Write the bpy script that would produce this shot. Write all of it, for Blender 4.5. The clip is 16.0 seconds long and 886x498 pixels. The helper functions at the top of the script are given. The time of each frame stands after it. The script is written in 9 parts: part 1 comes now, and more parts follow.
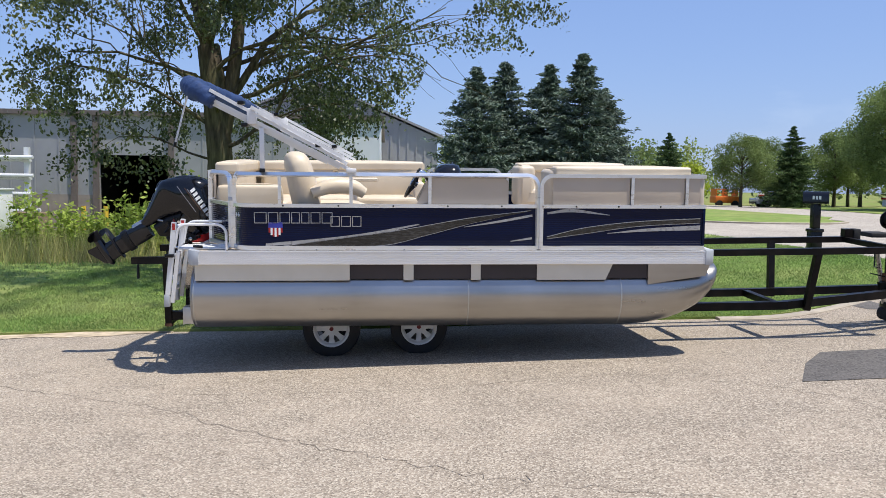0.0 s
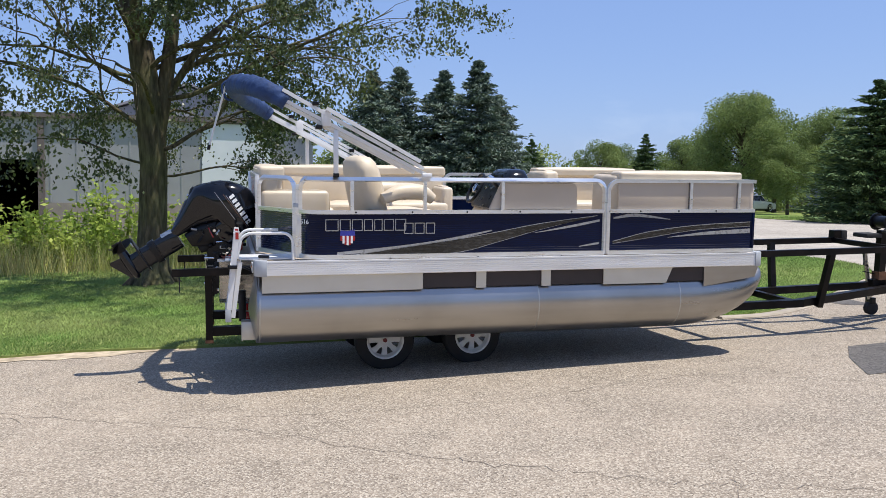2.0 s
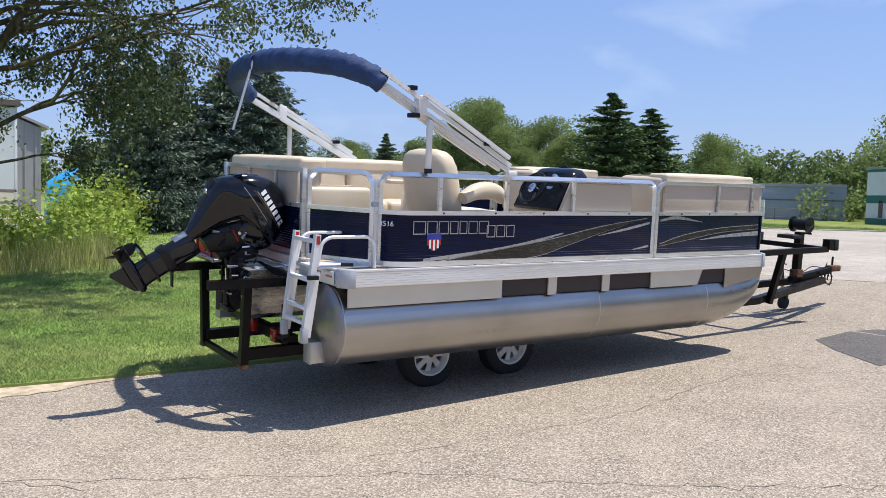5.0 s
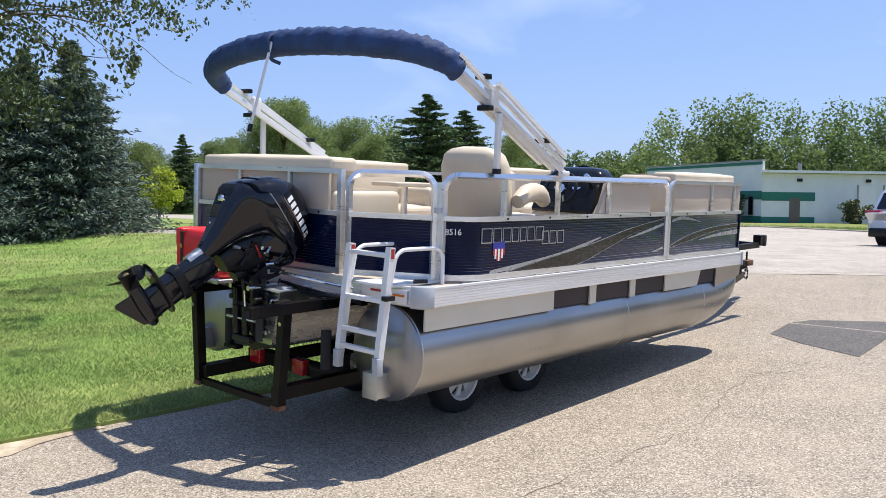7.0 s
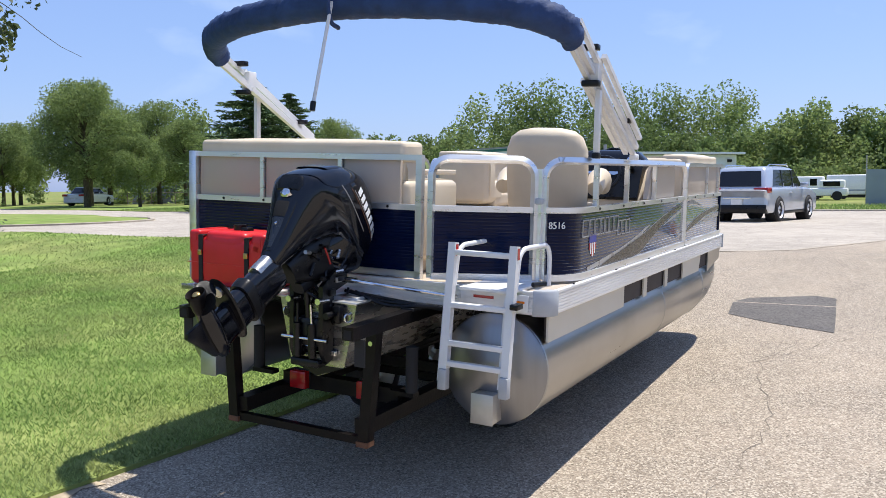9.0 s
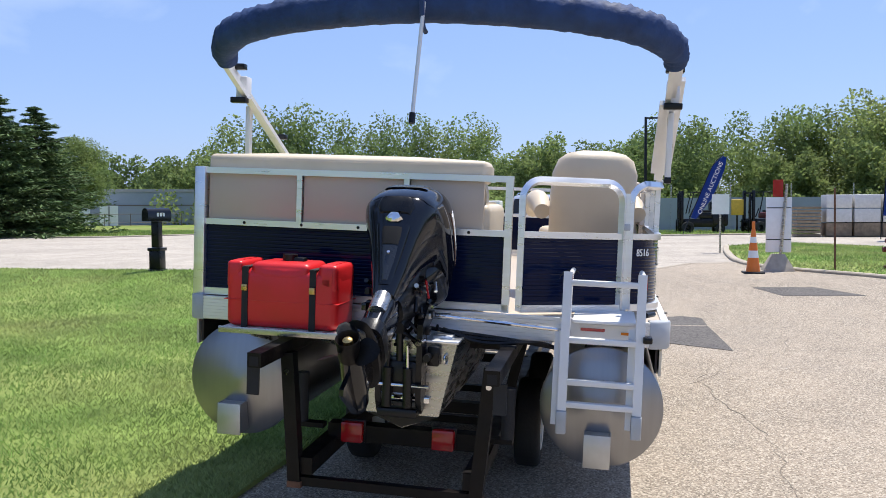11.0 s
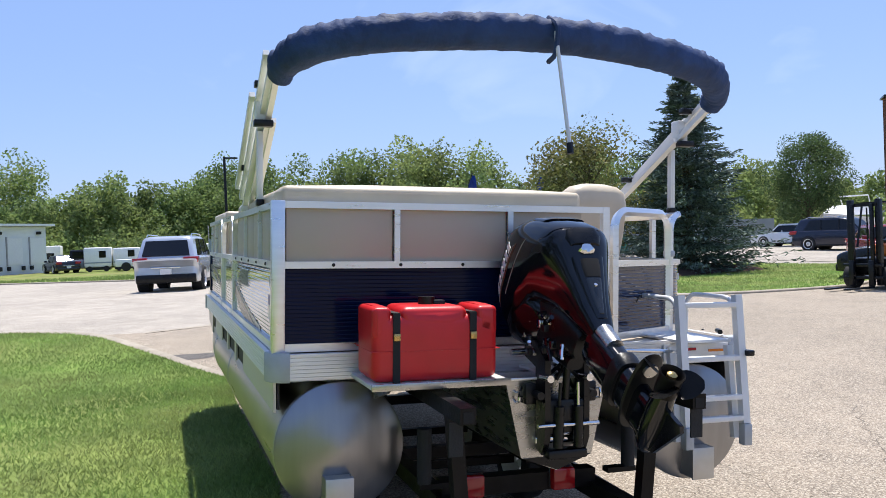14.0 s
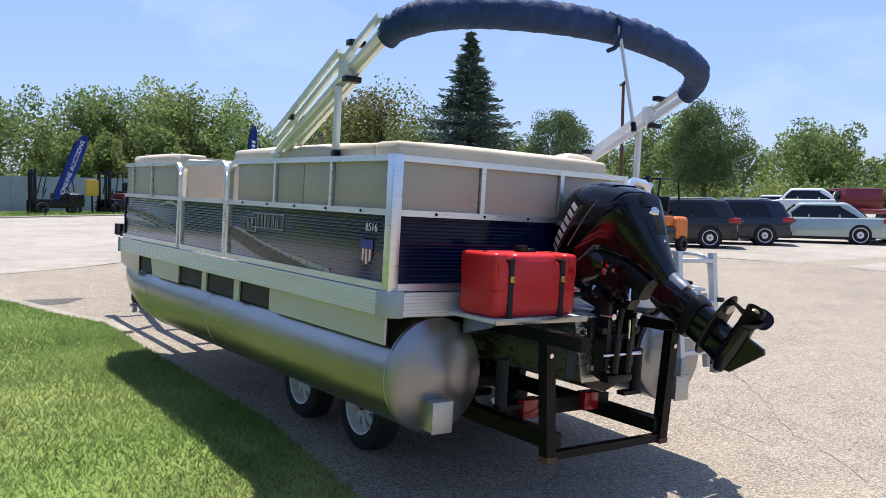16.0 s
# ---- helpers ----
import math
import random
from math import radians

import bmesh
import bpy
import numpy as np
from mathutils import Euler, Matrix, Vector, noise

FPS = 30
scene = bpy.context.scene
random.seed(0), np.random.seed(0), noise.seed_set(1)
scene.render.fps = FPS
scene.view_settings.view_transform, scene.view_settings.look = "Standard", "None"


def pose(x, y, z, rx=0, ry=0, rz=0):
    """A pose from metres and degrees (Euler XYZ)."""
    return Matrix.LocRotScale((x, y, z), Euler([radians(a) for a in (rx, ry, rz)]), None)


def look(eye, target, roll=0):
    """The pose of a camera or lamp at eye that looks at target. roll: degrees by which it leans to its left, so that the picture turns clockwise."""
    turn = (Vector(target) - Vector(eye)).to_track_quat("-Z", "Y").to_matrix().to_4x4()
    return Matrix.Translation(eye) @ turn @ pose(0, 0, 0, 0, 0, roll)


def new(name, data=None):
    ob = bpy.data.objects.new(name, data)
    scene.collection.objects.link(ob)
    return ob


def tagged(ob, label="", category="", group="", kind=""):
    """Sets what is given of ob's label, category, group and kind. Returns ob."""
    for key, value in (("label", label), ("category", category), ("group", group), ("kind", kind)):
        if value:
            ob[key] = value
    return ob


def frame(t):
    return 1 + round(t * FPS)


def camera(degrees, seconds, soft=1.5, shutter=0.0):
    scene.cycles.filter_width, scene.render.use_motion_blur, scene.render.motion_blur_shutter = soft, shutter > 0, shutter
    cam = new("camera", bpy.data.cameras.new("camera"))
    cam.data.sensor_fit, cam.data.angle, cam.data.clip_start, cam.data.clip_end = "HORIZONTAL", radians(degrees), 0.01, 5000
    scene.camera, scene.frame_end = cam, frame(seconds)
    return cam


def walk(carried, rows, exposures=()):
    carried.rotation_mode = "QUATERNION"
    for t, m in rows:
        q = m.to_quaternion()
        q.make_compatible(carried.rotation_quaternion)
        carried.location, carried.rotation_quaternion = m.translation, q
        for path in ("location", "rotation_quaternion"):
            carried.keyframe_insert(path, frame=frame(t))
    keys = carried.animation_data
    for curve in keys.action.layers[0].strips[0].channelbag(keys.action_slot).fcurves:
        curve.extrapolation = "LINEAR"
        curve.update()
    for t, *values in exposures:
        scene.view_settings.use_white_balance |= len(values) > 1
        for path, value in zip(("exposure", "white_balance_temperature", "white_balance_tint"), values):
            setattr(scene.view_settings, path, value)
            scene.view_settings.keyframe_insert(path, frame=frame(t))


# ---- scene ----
cam = camera(55.0, 16.0, soft=0.8)
PATH = [
    (0, (-0.644, -9.172, 1.743), (-0.511, -7.181, 1.6), 0.8),
    (0.5, (-1.12, -9.059, 1.727), (-0.924, -7.072, 1.601), 1.4),
    (1, (-1.648, -8.988, 1.715), (-1.329, -7.017, 1.594), 0.9),
    (1.5, (-2.163, -8.888, 1.711), (-1.741, -6.938, 1.56), 1.1),
    (2, (-2.649, -8.682, 1.722), (-2.161, -6.747, 1.595), 0.6),
    (2.5, (-3.211, -8.53, 1.697), (-2.57, -6.64, 1.568), -0.2),
    (3, (-3.685, -8.274, 1.668), (-2.936, -6.422, 1.572), 1.4),
    (3.5, (-4.09, -7.949, 1.677), (-3.219, -6.15, 1.607), 0.4),
    (4, (-4.551, -7.645, 1.687), (-3.562, -5.911, 1.582), 0.2),
    (4.5, (-4.861, -7.199, 1.666), (-3.813, -5.499, 1.556), -0.6),
    (4.7, (-4.983, -7.034, 1.686), (-3.919, -5.344, 1.573), 0.6),
    (6.8, (-6.174, -5.132, 1.682), (-4.735, -3.75, 1.542), 0.0),
    (7, (-6.181, -4.923, 1.67), (-4.698, -3.586, 1.561), 0.5),
    (7.5, (-6.364, -4.479, 1.688), (-4.819, -3.211, 1.601), 0.5),
    (8, (-6.528, -4.007, 1.701), (-4.889, -2.867, 1.583), -1.6),
    (8.5, (-6.542, -3.507, 1.688), (-4.828, -2.481, 1.588), -0.8),
    (8.7, (-6.551, -3.313, 1.695), (-4.826, -2.308, 1.575), -0.6),
    (10.8, (-6.797, -1.309, 1.739), (-4.852, -0.86, 1.621), -0.9),
    (11, (-6.782, -1.12, 1.718), (-4.824, -0.723, 1.626), -0.3),
    (11.5, (-6.745, -0.632, 1.729), (-4.766, -0.35, 1.659), -1.3),
    (12, (-6.787, -0.138, 1.74), (-4.787, -0.117, 1.689), -2.8),
    (12.5, (-6.691, 0.312, 1.73), (-4.695, 0.187, 1.685), -1.3),
    (13, (-6.607, 0.764, 1.726), (-4.629, 0.467, 1.683), -0.3),
    (13.5, (-6.566, 1.213, 1.757), (-4.63, 0.719, 1.672), -2.1),
    (14, (-6.393, 1.656, 1.753), (-4.495, 1.024, 1.731), -2.3),
    (14.5, (-6.333, 2.101, 1.755), (-4.516, 1.265, 1.74), 0.6),
    (15, (-6.283, 2.537, 1.766), (-4.502, 1.629, 1.726), 0.5),
    (15.5, (-6.161, 2.973, 1.766), (-4.451, 1.94, 1.672), 0.5),
    (16, (-6.1, 3.492, 1.771), (-4.482, 2.324, 1.639), 0.8),
]
walk(cam, [(t, look(eye, aim, roll)) for t, eye, aim, roll in PATH], exposures=[(0.0, 0.16), (4.5, 0.2), (7.0, 0.36), (16.0, 0.36)])

# ---- sky and sun ----
SUN_DIR = Vector((0.30, -0.20, 1.0)).normalized()   # towards the sun
world = bpy.data.worlds.new("sky")
scene.world = world
world.use_nodes = True
wn = world.node_tree.nodes
wl = world.node_tree.links
sky = wn.new("ShaderNodeTexSky")
sky.sky_type = "NISHITA"
sky.sun_disc = False
sky.sun_elevation = math.asin(SUN_DIR.z)
sky.sun_rotation = math.atan2(SUN_DIR.x, SUN_DIR.y)
sky.air_density = 1.0
sky.dust_density = 0.8
sky.ozone_density = 1.6
wn["Background"].inputs["Strength"].default_value = 0.11
haze = wn.new("ShaderNodeMix")            # pale summer haze over the clear sky
haze.data_type = "RGBA"
haze.inputs[0].default_value = 0.5
haze.inputs[7].default_value = (2.3, 3.75, 8.3, 1)
wl.new(sky.outputs[0], haze.inputs[6])
wtc = wn.new("ShaderNodeTexCoord")
wmap = wn.new("ShaderNodeMapping")
wmap.inputs["Scale"].default_value = (1.2, 3.2, 5.0)
wmap.inputs["Rotation"].default_value = (0.2, 0.5, 0.7)
wl.new(wtc.outputs["Generated"], wmap.inputs["Vector"])
wno = wn.new("ShaderNodeTexNoise")
wno.inputs["Scale"].default_value = 1.6
wno.inputs["Detail"].default_value = 8
wno.inputs["Distortion"].default_value = 0.6
wl.new(wmap.outputs[0], wno.inputs["Vector"])
wra = wn.new("ShaderNodeMapRange")
wra.inputs["From Min"].default_value = 0.56
wra.inputs["From Max"].default_value = 0.80
wra.inputs["To Max"].default_value = 0.45
wl.new(wno.outputs["Fac"], wra.inputs["Value"])
wisp = wn.new("ShaderNodeMix")            # thin cirrus
wisp.data_type = "RGBA"
wl.new(wra.outputs[0], wisp.inputs[0])
wl.new(haze.outputs[2], wisp.inputs[6])
wisp.inputs[7].default_value = (6.0, 7.0, 8.6, 1)
wl.new(wisp.outputs[2], wn["Background"].inputs["Color"])
sun_data = bpy.data.lights.new("sun", "SUN")
sun_data.energy = 5.0
sun_data.angle = radians(0.53)
sun_data.color = (1.0, 0.95, 0.88)
sun = new("sun", sun_data)
sun.matrix_world = look(SUN_DIR * 60, (0, 0, 0))


# ---- materials ----
def mat(name, color, rough=0.5, metal=0.0, var=0.12, scale=8.0, bump=0.0, bscale=60.0, coat=0.0, stretch=None,
        second=None, sscale=1.5, island=0.0, obj_random=0.0, transl=0.0, spec=0.5, rvar=0.08):
    """Principled surface with colour variation at two scales, roughness variation and fine relief."""
    m = bpy.data.materials.new(name)
    m.use_nodes = True
    nt = m.node_tree
    N, L = nt.nodes, nt.links
    P = N["Principled BSDF"]
    P.inputs["Roughness"].default_value = rough
    P.inputs["Metallic"].default_value = metal
    P.inputs["Coat Weight"].default_value = coat
    P.inputs["Coat Roughness"].default_value = 0.06
    P.inputs["Specular IOR Level"].default_value = spec
    tc = N.new("ShaderNodeTexCoord")
    mp = N.new("ShaderNodeMapping")
    L.new(tc.outputs["Object"], mp.inputs["Vector"])
    if stretch:
        mp.inputs["Scale"].default_value = stretch
    n1 = N.new("ShaderNodeTexNoise")
    n1.inputs["Scale"].default_value = scale
    n1.inputs["Detail"].default_value = 6
    L.new(mp.outputs[0], n1.inputs["Vector"])
    n2 = N.new("ShaderNodeTexNoise")
    n2.inputs["Scale"].default_value = sscale
    n2.inputs["Detail"].default_value = 4
    L.new(tc.outputs["Object"], n2.inputs["Vector"])
    ramp = N.new("ShaderNodeMapRange")
    ramp.inputs["From Min"].default_value = 0.3
    ramp.inputs["From Max"].default_value = 0.7
    ramp.inputs["To Min"].default_value = 1 - var
    ramp.inputs["To Max"].default_value = 1 + var
    L.new(n1.outputs["Fac"], ramp.inputs["Value"])
    base = N.new("ShaderNodeMix")
    base.data_type = "RGBA"
    base.inputs[6].default_value = (*color, 1)
    c2 = second or tuple(c * (1 - var * 0.6) for c in color)
    base.inputs[7].default_value = (*c2, 1)
    r2 = N.new("ShaderNodeMapRange")
    r2.inputs["From Min"].default_value = 0.4
    r2.inputs["From Max"].default_value = 0.65
    L.new(n2.outputs["Fac"], r2.inputs["Value"])
    L.new(r2.outputs[0], base.inputs[0])
    mul = N.new("ShaderNodeVectorMath")
    mul.operation = "SCALE"
    L.new(base.outputs[2], mul.inputs[0])
    fac = ramp.outputs[0]
    for amount, src in ((island, "island"), (obj_random, "object")):
        if amount:
            if src == "island":
                g = N.new("ShaderNodeNewGeometry")
                out = g.outputs["Random Per Island"]
            else:
                g = N.new("ShaderNodeObjectInfo")
                out = g.outputs["Random"]
            rr = N.new("ShaderNodeMapRange")
            rr.inputs["To Min"].default_value = 1 - amount
            rr.inputs["To Max"].default_value = 1 + amount
            L.new(out, rr.inputs["Value"])
            mm = N.new("ShaderNodeMath")
            mm.operation = "MULTIPLY"
            L.new(fac, mm.inputs[0])
            L.new(rr.outputs[0], mm.inputs[1])
            fac = mm.outputs[0]
    L.new(fac, mul.inputs["Scale"])
    L.new(mul.outputs[0], P.inputs["Base Color"])
    rm = N.new("ShaderNodeMapRange")
    rm.inputs["From Min"].default_value = 0.3
    rm.inputs["From Max"].default_value = 0.7
    rm.inputs["To Min"].default_value = max(0.02, rough - rvar)
    rm.inputs["To Max"].default_value = min(1, rough + rvar)
    L.new(n1.outputs["Fac"], rm.inputs["Value"])
    L.new(rm.outputs[0], P.inputs["Roughness"])
    if bump:
        n3 = N.new("ShaderNodeTexNoise")
        n3.inputs["Scale"].default_value = bscale
        n3.inputs["Detail"].default_value = 3
        L.new(mp.outputs[0], n3.inputs["Vector"])
        b = N.new("ShaderNodeBump")
        b.inputs["Strength"].default_value = bump
        b.inputs["Distance"].default_value = 0.01
        L.new(n3.outputs["Fac"], b.inputs["Height"])
        L.new(b.outputs[0], P.inputs["Normal"])
    if transl:
        tr = N.new("ShaderNodeBsdfTranslucent")
        L.new(mul.outputs[0], tr.inputs["Color"])
        mx = N.new("ShaderNodeMixShader")
        mx.inputs[0].default_value = transl
        L.new(P.outputs[0], mx.inputs[1])
        L.new(tr.outputs[0], mx.inputs[2])
        L.new(mx.outputs[0], N["Material Output"].inputs["Surface"])
    return m


def asphalt(name, color, stone, size=55.0, contrast=0.5):
    """Worn asphalt: light aggregate in a darker binder, with broad stains and fine relief."""
    m = mat(name, color, 0.9, var=0.16, scale=2.2, second=tuple(c * 0.82 for c in color), sscale=0.35, spec=0.25)
    N, L = m.node_tree.nodes, m.node_tree.links
    P = N["Principled BSDF"]
    src = P.inputs["Base Color"].links[0].from_socket
    tc = N.new("ShaderNodeTexCoord")
    v = N.new("ShaderNodeTexVoronoi")
    v.inputs["Scale"].default_value = size
    L.new(tc.outputs["Object"], v.inputs["Vector"])
    sep = N.new("ShaderNodeSeparateColor")
    L.new(v.outputs["Color"], sep.inputs[0])
    r = N.new("ShaderNodeMapRange")
    r.inputs["From Min"].default_value = 0.35
    r.inputs["From Max"].default_value = 0.95
    r.inputs["To Max"].default_value = contrast
    L.new(sep.outputs[0], r.inputs["Value"])
    mx = N.new("ShaderNodeMix")
    mx.data_type = "RGBA"
    L.new(r.outputs[0], mx.inputs[0])
    L.new(src, mx.inputs[6])
    mx.inputs[7].default_value = (*stone, 1)
    dk = N.new("ShaderNodeMapRange")
    dk.inputs["From Min"].default_value = 0.0
    dk.inputs["From Max"].default_value = 0.35
    dk.inputs["To Min"].default_value = 0.50
    dk.inputs["To Max"].default_value = 1.0
    L.new(sep.outputs[1], dk.inputs["Value"])
    sc = N.new("ShaderNodeVectorMath")
    sc.operation = "SCALE"
    L.new(mx.outputs[2], sc.inputs[0])
    L.new(dk.outputs[0], sc.inputs["Scale"])
    L.new(sc.outputs[0], P.inputs["Base Color"])
    b = N.new("ShaderNodeBump")
    b.inputs["Strength"].default_value = 0.5
    b.inputs["Distance"].default_value = 0.008
    L.new(v.outputs["Distance"], b.inputs["Height"])
    L.new(b.outputs[0], P.inputs["Normal"])
    return m


def glass_mat(name, tint, rough=0.03):
    m = bpy.data.materials.new(name)
    m.use_nodes = True
    P = m.node_tree.nodes["Principled BSDF"]
    P.inputs["Base Color"].default_value = (*tint, 1)
    P.inputs["Roughness"].default_value = rough
    P.inputs["Specular IOR Level"].default_value = 0.35
    return m


M = {}
M["asphalt"] = asphalt("drive_asphalt", (0.285, 0.235, 0.180), (0.56, 0.49, 0.39), 95, 0.78)
M["road"] = asphalt("road_concrete", (0.42, 0.375, 0.315), (0.52, 0.47, 0.40), 80, 0.35)
M["patch"] = asphalt("patch_asphalt", (0.13, 0.12, 0.11), (0.24, 0.22, 0.20), 60, 0.3)
M["crack"] = mat("crack_fill", (0.17, 0.14, 0.11), 0.95)
M["field"] = mat("field_grass", (0.17, 0.22, 0.055), 0.95, var=0.35, scale=0.6, second=(0.22, 0.21, 0.08), sscale=0.06, bump=0.5, bscale=25, spec=0.1)
M["lawn"] = mat("lawn_soil", (0.155, 0.23, 0.055), 0.95, var=0.3, scale=1.5, second=(0.23, 0.26, 0.085), sscale=0.35, bump=0.6, bscale=60, spec=0.1)
M["blade"] = mat("grass_blade", (0.192, 0.300, 0.080), 0.7, var=0.3, scale=0.9, second=(0.30, 0.34, 0.125), sscale=0.5, island=0.3, transl=0.5, spec=0.25)
M["dryblade"] = mat("dry_grass_blade", (0.50, 0.44, 0.20), 0.8, var=0.25, scale=0.7, second=(0.32, 0.38, 0.11), sscale=0.5, island=0.35, transl=0.3, spec=0.2)
M["concrete"] = mat("kerb_concrete", (0.40, 0.35, 0.28), 0.9, var=0.18, scale=6, bump=0.4, bscale=90, spec=0.2)
M["mulch"] = mat("bark_mulch", (0.085, 0.055, 0.042), 0.95, var=0.5, scale=25, bump=0.9, bscale=40, spec=0.1)
M["alu"] = mat("brushed_aluminium", (0.78, 0.79, 0.80), 0.33, 0.9, var=0.06, scale=3, bump=0.03, bscale=250, stretch=(1, 1, 12))
M["tube"] = mat("pontoon_aluminium", (0.415, 0.40, 0.385), 0.30, 0.95, var=0.05, scale=5, stretch=(0.25, 3, 3), rvar=0.03, second=(0.345, 0.33, 0.31), sscale=1.2)
M["tubeend"] = mat("pontoon_end_aluminium", (0.30, 0.30, 0.31), 0.32, 0.95, var=0.05, scale=4, stretch=(1, 6, 0.6), rvar=0.03)
M["seam"] = mat("weld_seam", (0.52, 0.52, 0.51), 0.45, 0.9)
M["deck"] = mat("deck_edge_aluminium", (0.80, 0.80, 0.80), 0.42, 0.55, var=0.06, scale=3, stretch=(0.3, 0.3, 6))
M["cap"] = mat("grey_corner_cap", (0.42, 0.44, 0.46), 0.5, 0.1)
M["riser"] = mat("cream_riser", (0.62, 0.58, 0.49), 0.45, 0.2, var=0.05, scale=4)
M["navy"] = mat("navy_panel", (0.0024, 0.0065, 0.031), 0.09, 0.0, var=0.15, scale=3, spec=0.16, rvar=0.03)
# grazing gloss of the lacquered sheet
_nt = M["navy"].node_tree
_lw = _nt.nodes.new("ShaderNodeLayerWeight")
_pw = _nt.nodes.new("ShaderNodeMath")
_pw.operation = "POWER"
_pw.inputs[1].default_value = 3.7
_nt.links.new(_lw.outputs["Facing"], _pw.inputs[0])
_gl = _nt.nodes.new("ShaderNodeBsdfGlossy")
_gl.inputs["Roughness"].default_value = 0.07
_gl.inputs["Color"].default_value = (0.85, 0.86, 0.88, 1)
_mx = _nt.nodes.new("ShaderNodeMixShader")
_nt.links.new(_pw.outputs[0], _mx.inputs[0])
_nt.links.new(_nt.nodes["Principled BSDF"].outputs[0], _mx.inputs[1])
_nt.links.new(_gl.outputs[0], _mx.inputs[2])
_nt.links.new(_mx.outputs[0], _nt.nodes["Material Output"].inputs["Surface"])
M["silver"] = mat("silver_decal", (0.36, 0.36, 0.36), 0.3, 0.3, var=0.08, scale=20)
M["grain"] = mat("woodgrain_decal", (0.030, 0.028, 0.025), 0.25, 0.0, var=0.8, scale=9, stretch=(2, 2, 14))
M["white"] = mat("white_plastic", (0.78, 0.78, 0.77), 0.4, var=0.04)
M["red"] = mat("red_plastic", (0.62, 0.018, 0.022), 0.36, var=0.1, scale=5, bump=0.05, bscale=120, spec=0.45)
M["redlens"] = mat("red_lens", (0.36, 0.010, 0.012), 0.15, var=0.05, coat=0.3)
M["amber"] = mat("amber_lens", (0.75, 0.22, 0.02), 0.2, var=0.05)
M["blue"] = mat("blue_emblem", (0.03, 0.04, 0.32), 0.35)
M["vinyl"] = mat("cream_vinyl", (0.62, 0.53, 0.40), 0.45, var=0.05, scale=4, bump=0.12, bscale=180, second=(0.58, 0.49, 0.365), sscale=3)
M["panel"] = mat("beige_panel", (0.475, 0.40, 0.315), 0.5, var=0.04, scale=3, bump=0.05, bscale=200)
M["canvas"] = mat("navy_canvas", (0.026, 0.054, 0.142), 0.72, var=0.25, scale=10, bump=0.8, bscale=20, spec=0.3)
M["black"] = mat("gloss_black_cowl", (0.004, 0.0045, 0.007), 0.10, var=0.2, scale=4, rvar=0.03)
M["dark"] = mat("dark_cast_metal", (0.006, 0.0063, 0.0075), 0.32, 0.0, var=0.3, scale=12, bump=0.1, bscale=80, spec=0.32)
M["steel"] = mat("black_painted_steel", (0.0045, 0.0044, 0.0048), 0.40, 0.0, var=0.35, scale=9, bump=0.12, bscale=60, second=(0.011, 0.008, 0.007), sscale=4, spec=0.17)
M["rust"] = mat("rusty_steel", (0.16, 0.075, 0.04), 0.75, 0.2, var=0.4, scale=18)
M["chrome"] = mat("polished_steel", (0.72, 0.72, 0.72), 0.12, 1.0, var=0.04)
M["rubber"] = mat("tyre_rubber", (0.018, 0.018, 0.019), 0.8, var=0.25, scale=18, bump=0.3, bscale=70)
M["rim"] = mat("white_rim", (0.74, 0.74, 0.72), 0.35, var=0.08, scale=10)
M["tray"] = mat("tray_board", (0.66, 0.65, 0.62), 0.5, var=0.08)
M["hull"] = mat("transom_aluminium", (0.46, 0.45, 0.43), 0.28, 0.95, var=0.12, scale=6, stretch=(1, 1, 5))
M["strap"] = mat("black_webbing", (0.008, 0.008, 0.009), 0.7, bump=0.3, bscale=200)
M["brass"] = mat("brass_buckle", (0.55, 0.38, 0.14), 0.3, 0.9)
M["sand"] = mat("sandy_soil", (0.50, 0.41, 0.29), 0.95, var=0.3, scale=9, bump=0.6, bscale=50, second=(0.36, 0.29, 0.20), sscale=3, spec=0.1)
M["bark"] = mat("tree_bark", (0.085, 0.07, 0.048), 0.95, var=0.5, scale=6, bump=1.0, bscale=22, stretch=(3, 3, 0.6), second=(0.105, 0.10, 0.05), sscale=1.5, spec=0.1)
M["leaf"] = mat("elm_leaf", (0.062, 0.088, 0.030), 0.42, var=0.25, scale=1.0, island=0.5, second=(0.10, 0.12, 0.04), sscale=0.5, transl=0.22, spec=0.4)
M["leaf2"] = mat("wood_leaf", (0.17, 0.235, 0.08), 0.65, var=0.30, scale=0.12, island=0.30, second=(0.27, 0.315, 0.11), sscale=0.05, transl=0.5, spec=0.2)
M["leaf3"] = mat("bright_leaf", (0.40, 0.46, 0.05), 0.55, var=0.25, scale=0.6, island=0.35, transl=0.35, spec=0.25)
M["satin"] = mat("satin_cowl_panel", (0.022, 0.026, 0.034), 0.28, var=0.1)
M["leaf5"] = mat("dark_green_leaf", (0.075, 0.125, 0.045), 0.6, var=0.3, scale=0.4, island=0.35, second=(0.12, 0.17, 0.06), sscale=0.3, transl=0.35, spec=0.2)
M["leaf4"] = mat("olive_leaf", (0.145, 0.172, 0.05), 0.55, var=0.3, scale=0.6, island=0.4, second=(0.20, 0.18, 0.072), sscale=0.7, transl=0.4, spec=0.25)
M["weed"] = mat("weed_leaf", (0.30, 0.42, 0.07), 0.55, var=0.25, scale=0.8, island=0.4, second=(0.38, 0.40, 0.10), sscale=0.4, transl=0.4, spec=0.25)
M["spruce"] = mat("blue_spruce_needles", (0.092, 0.13, 0.092), 0.7, var=0.35, scale=1.2, island=0.45, second=(0.145, 0.185, 0.15), sscale=0.8, spec=0.15)
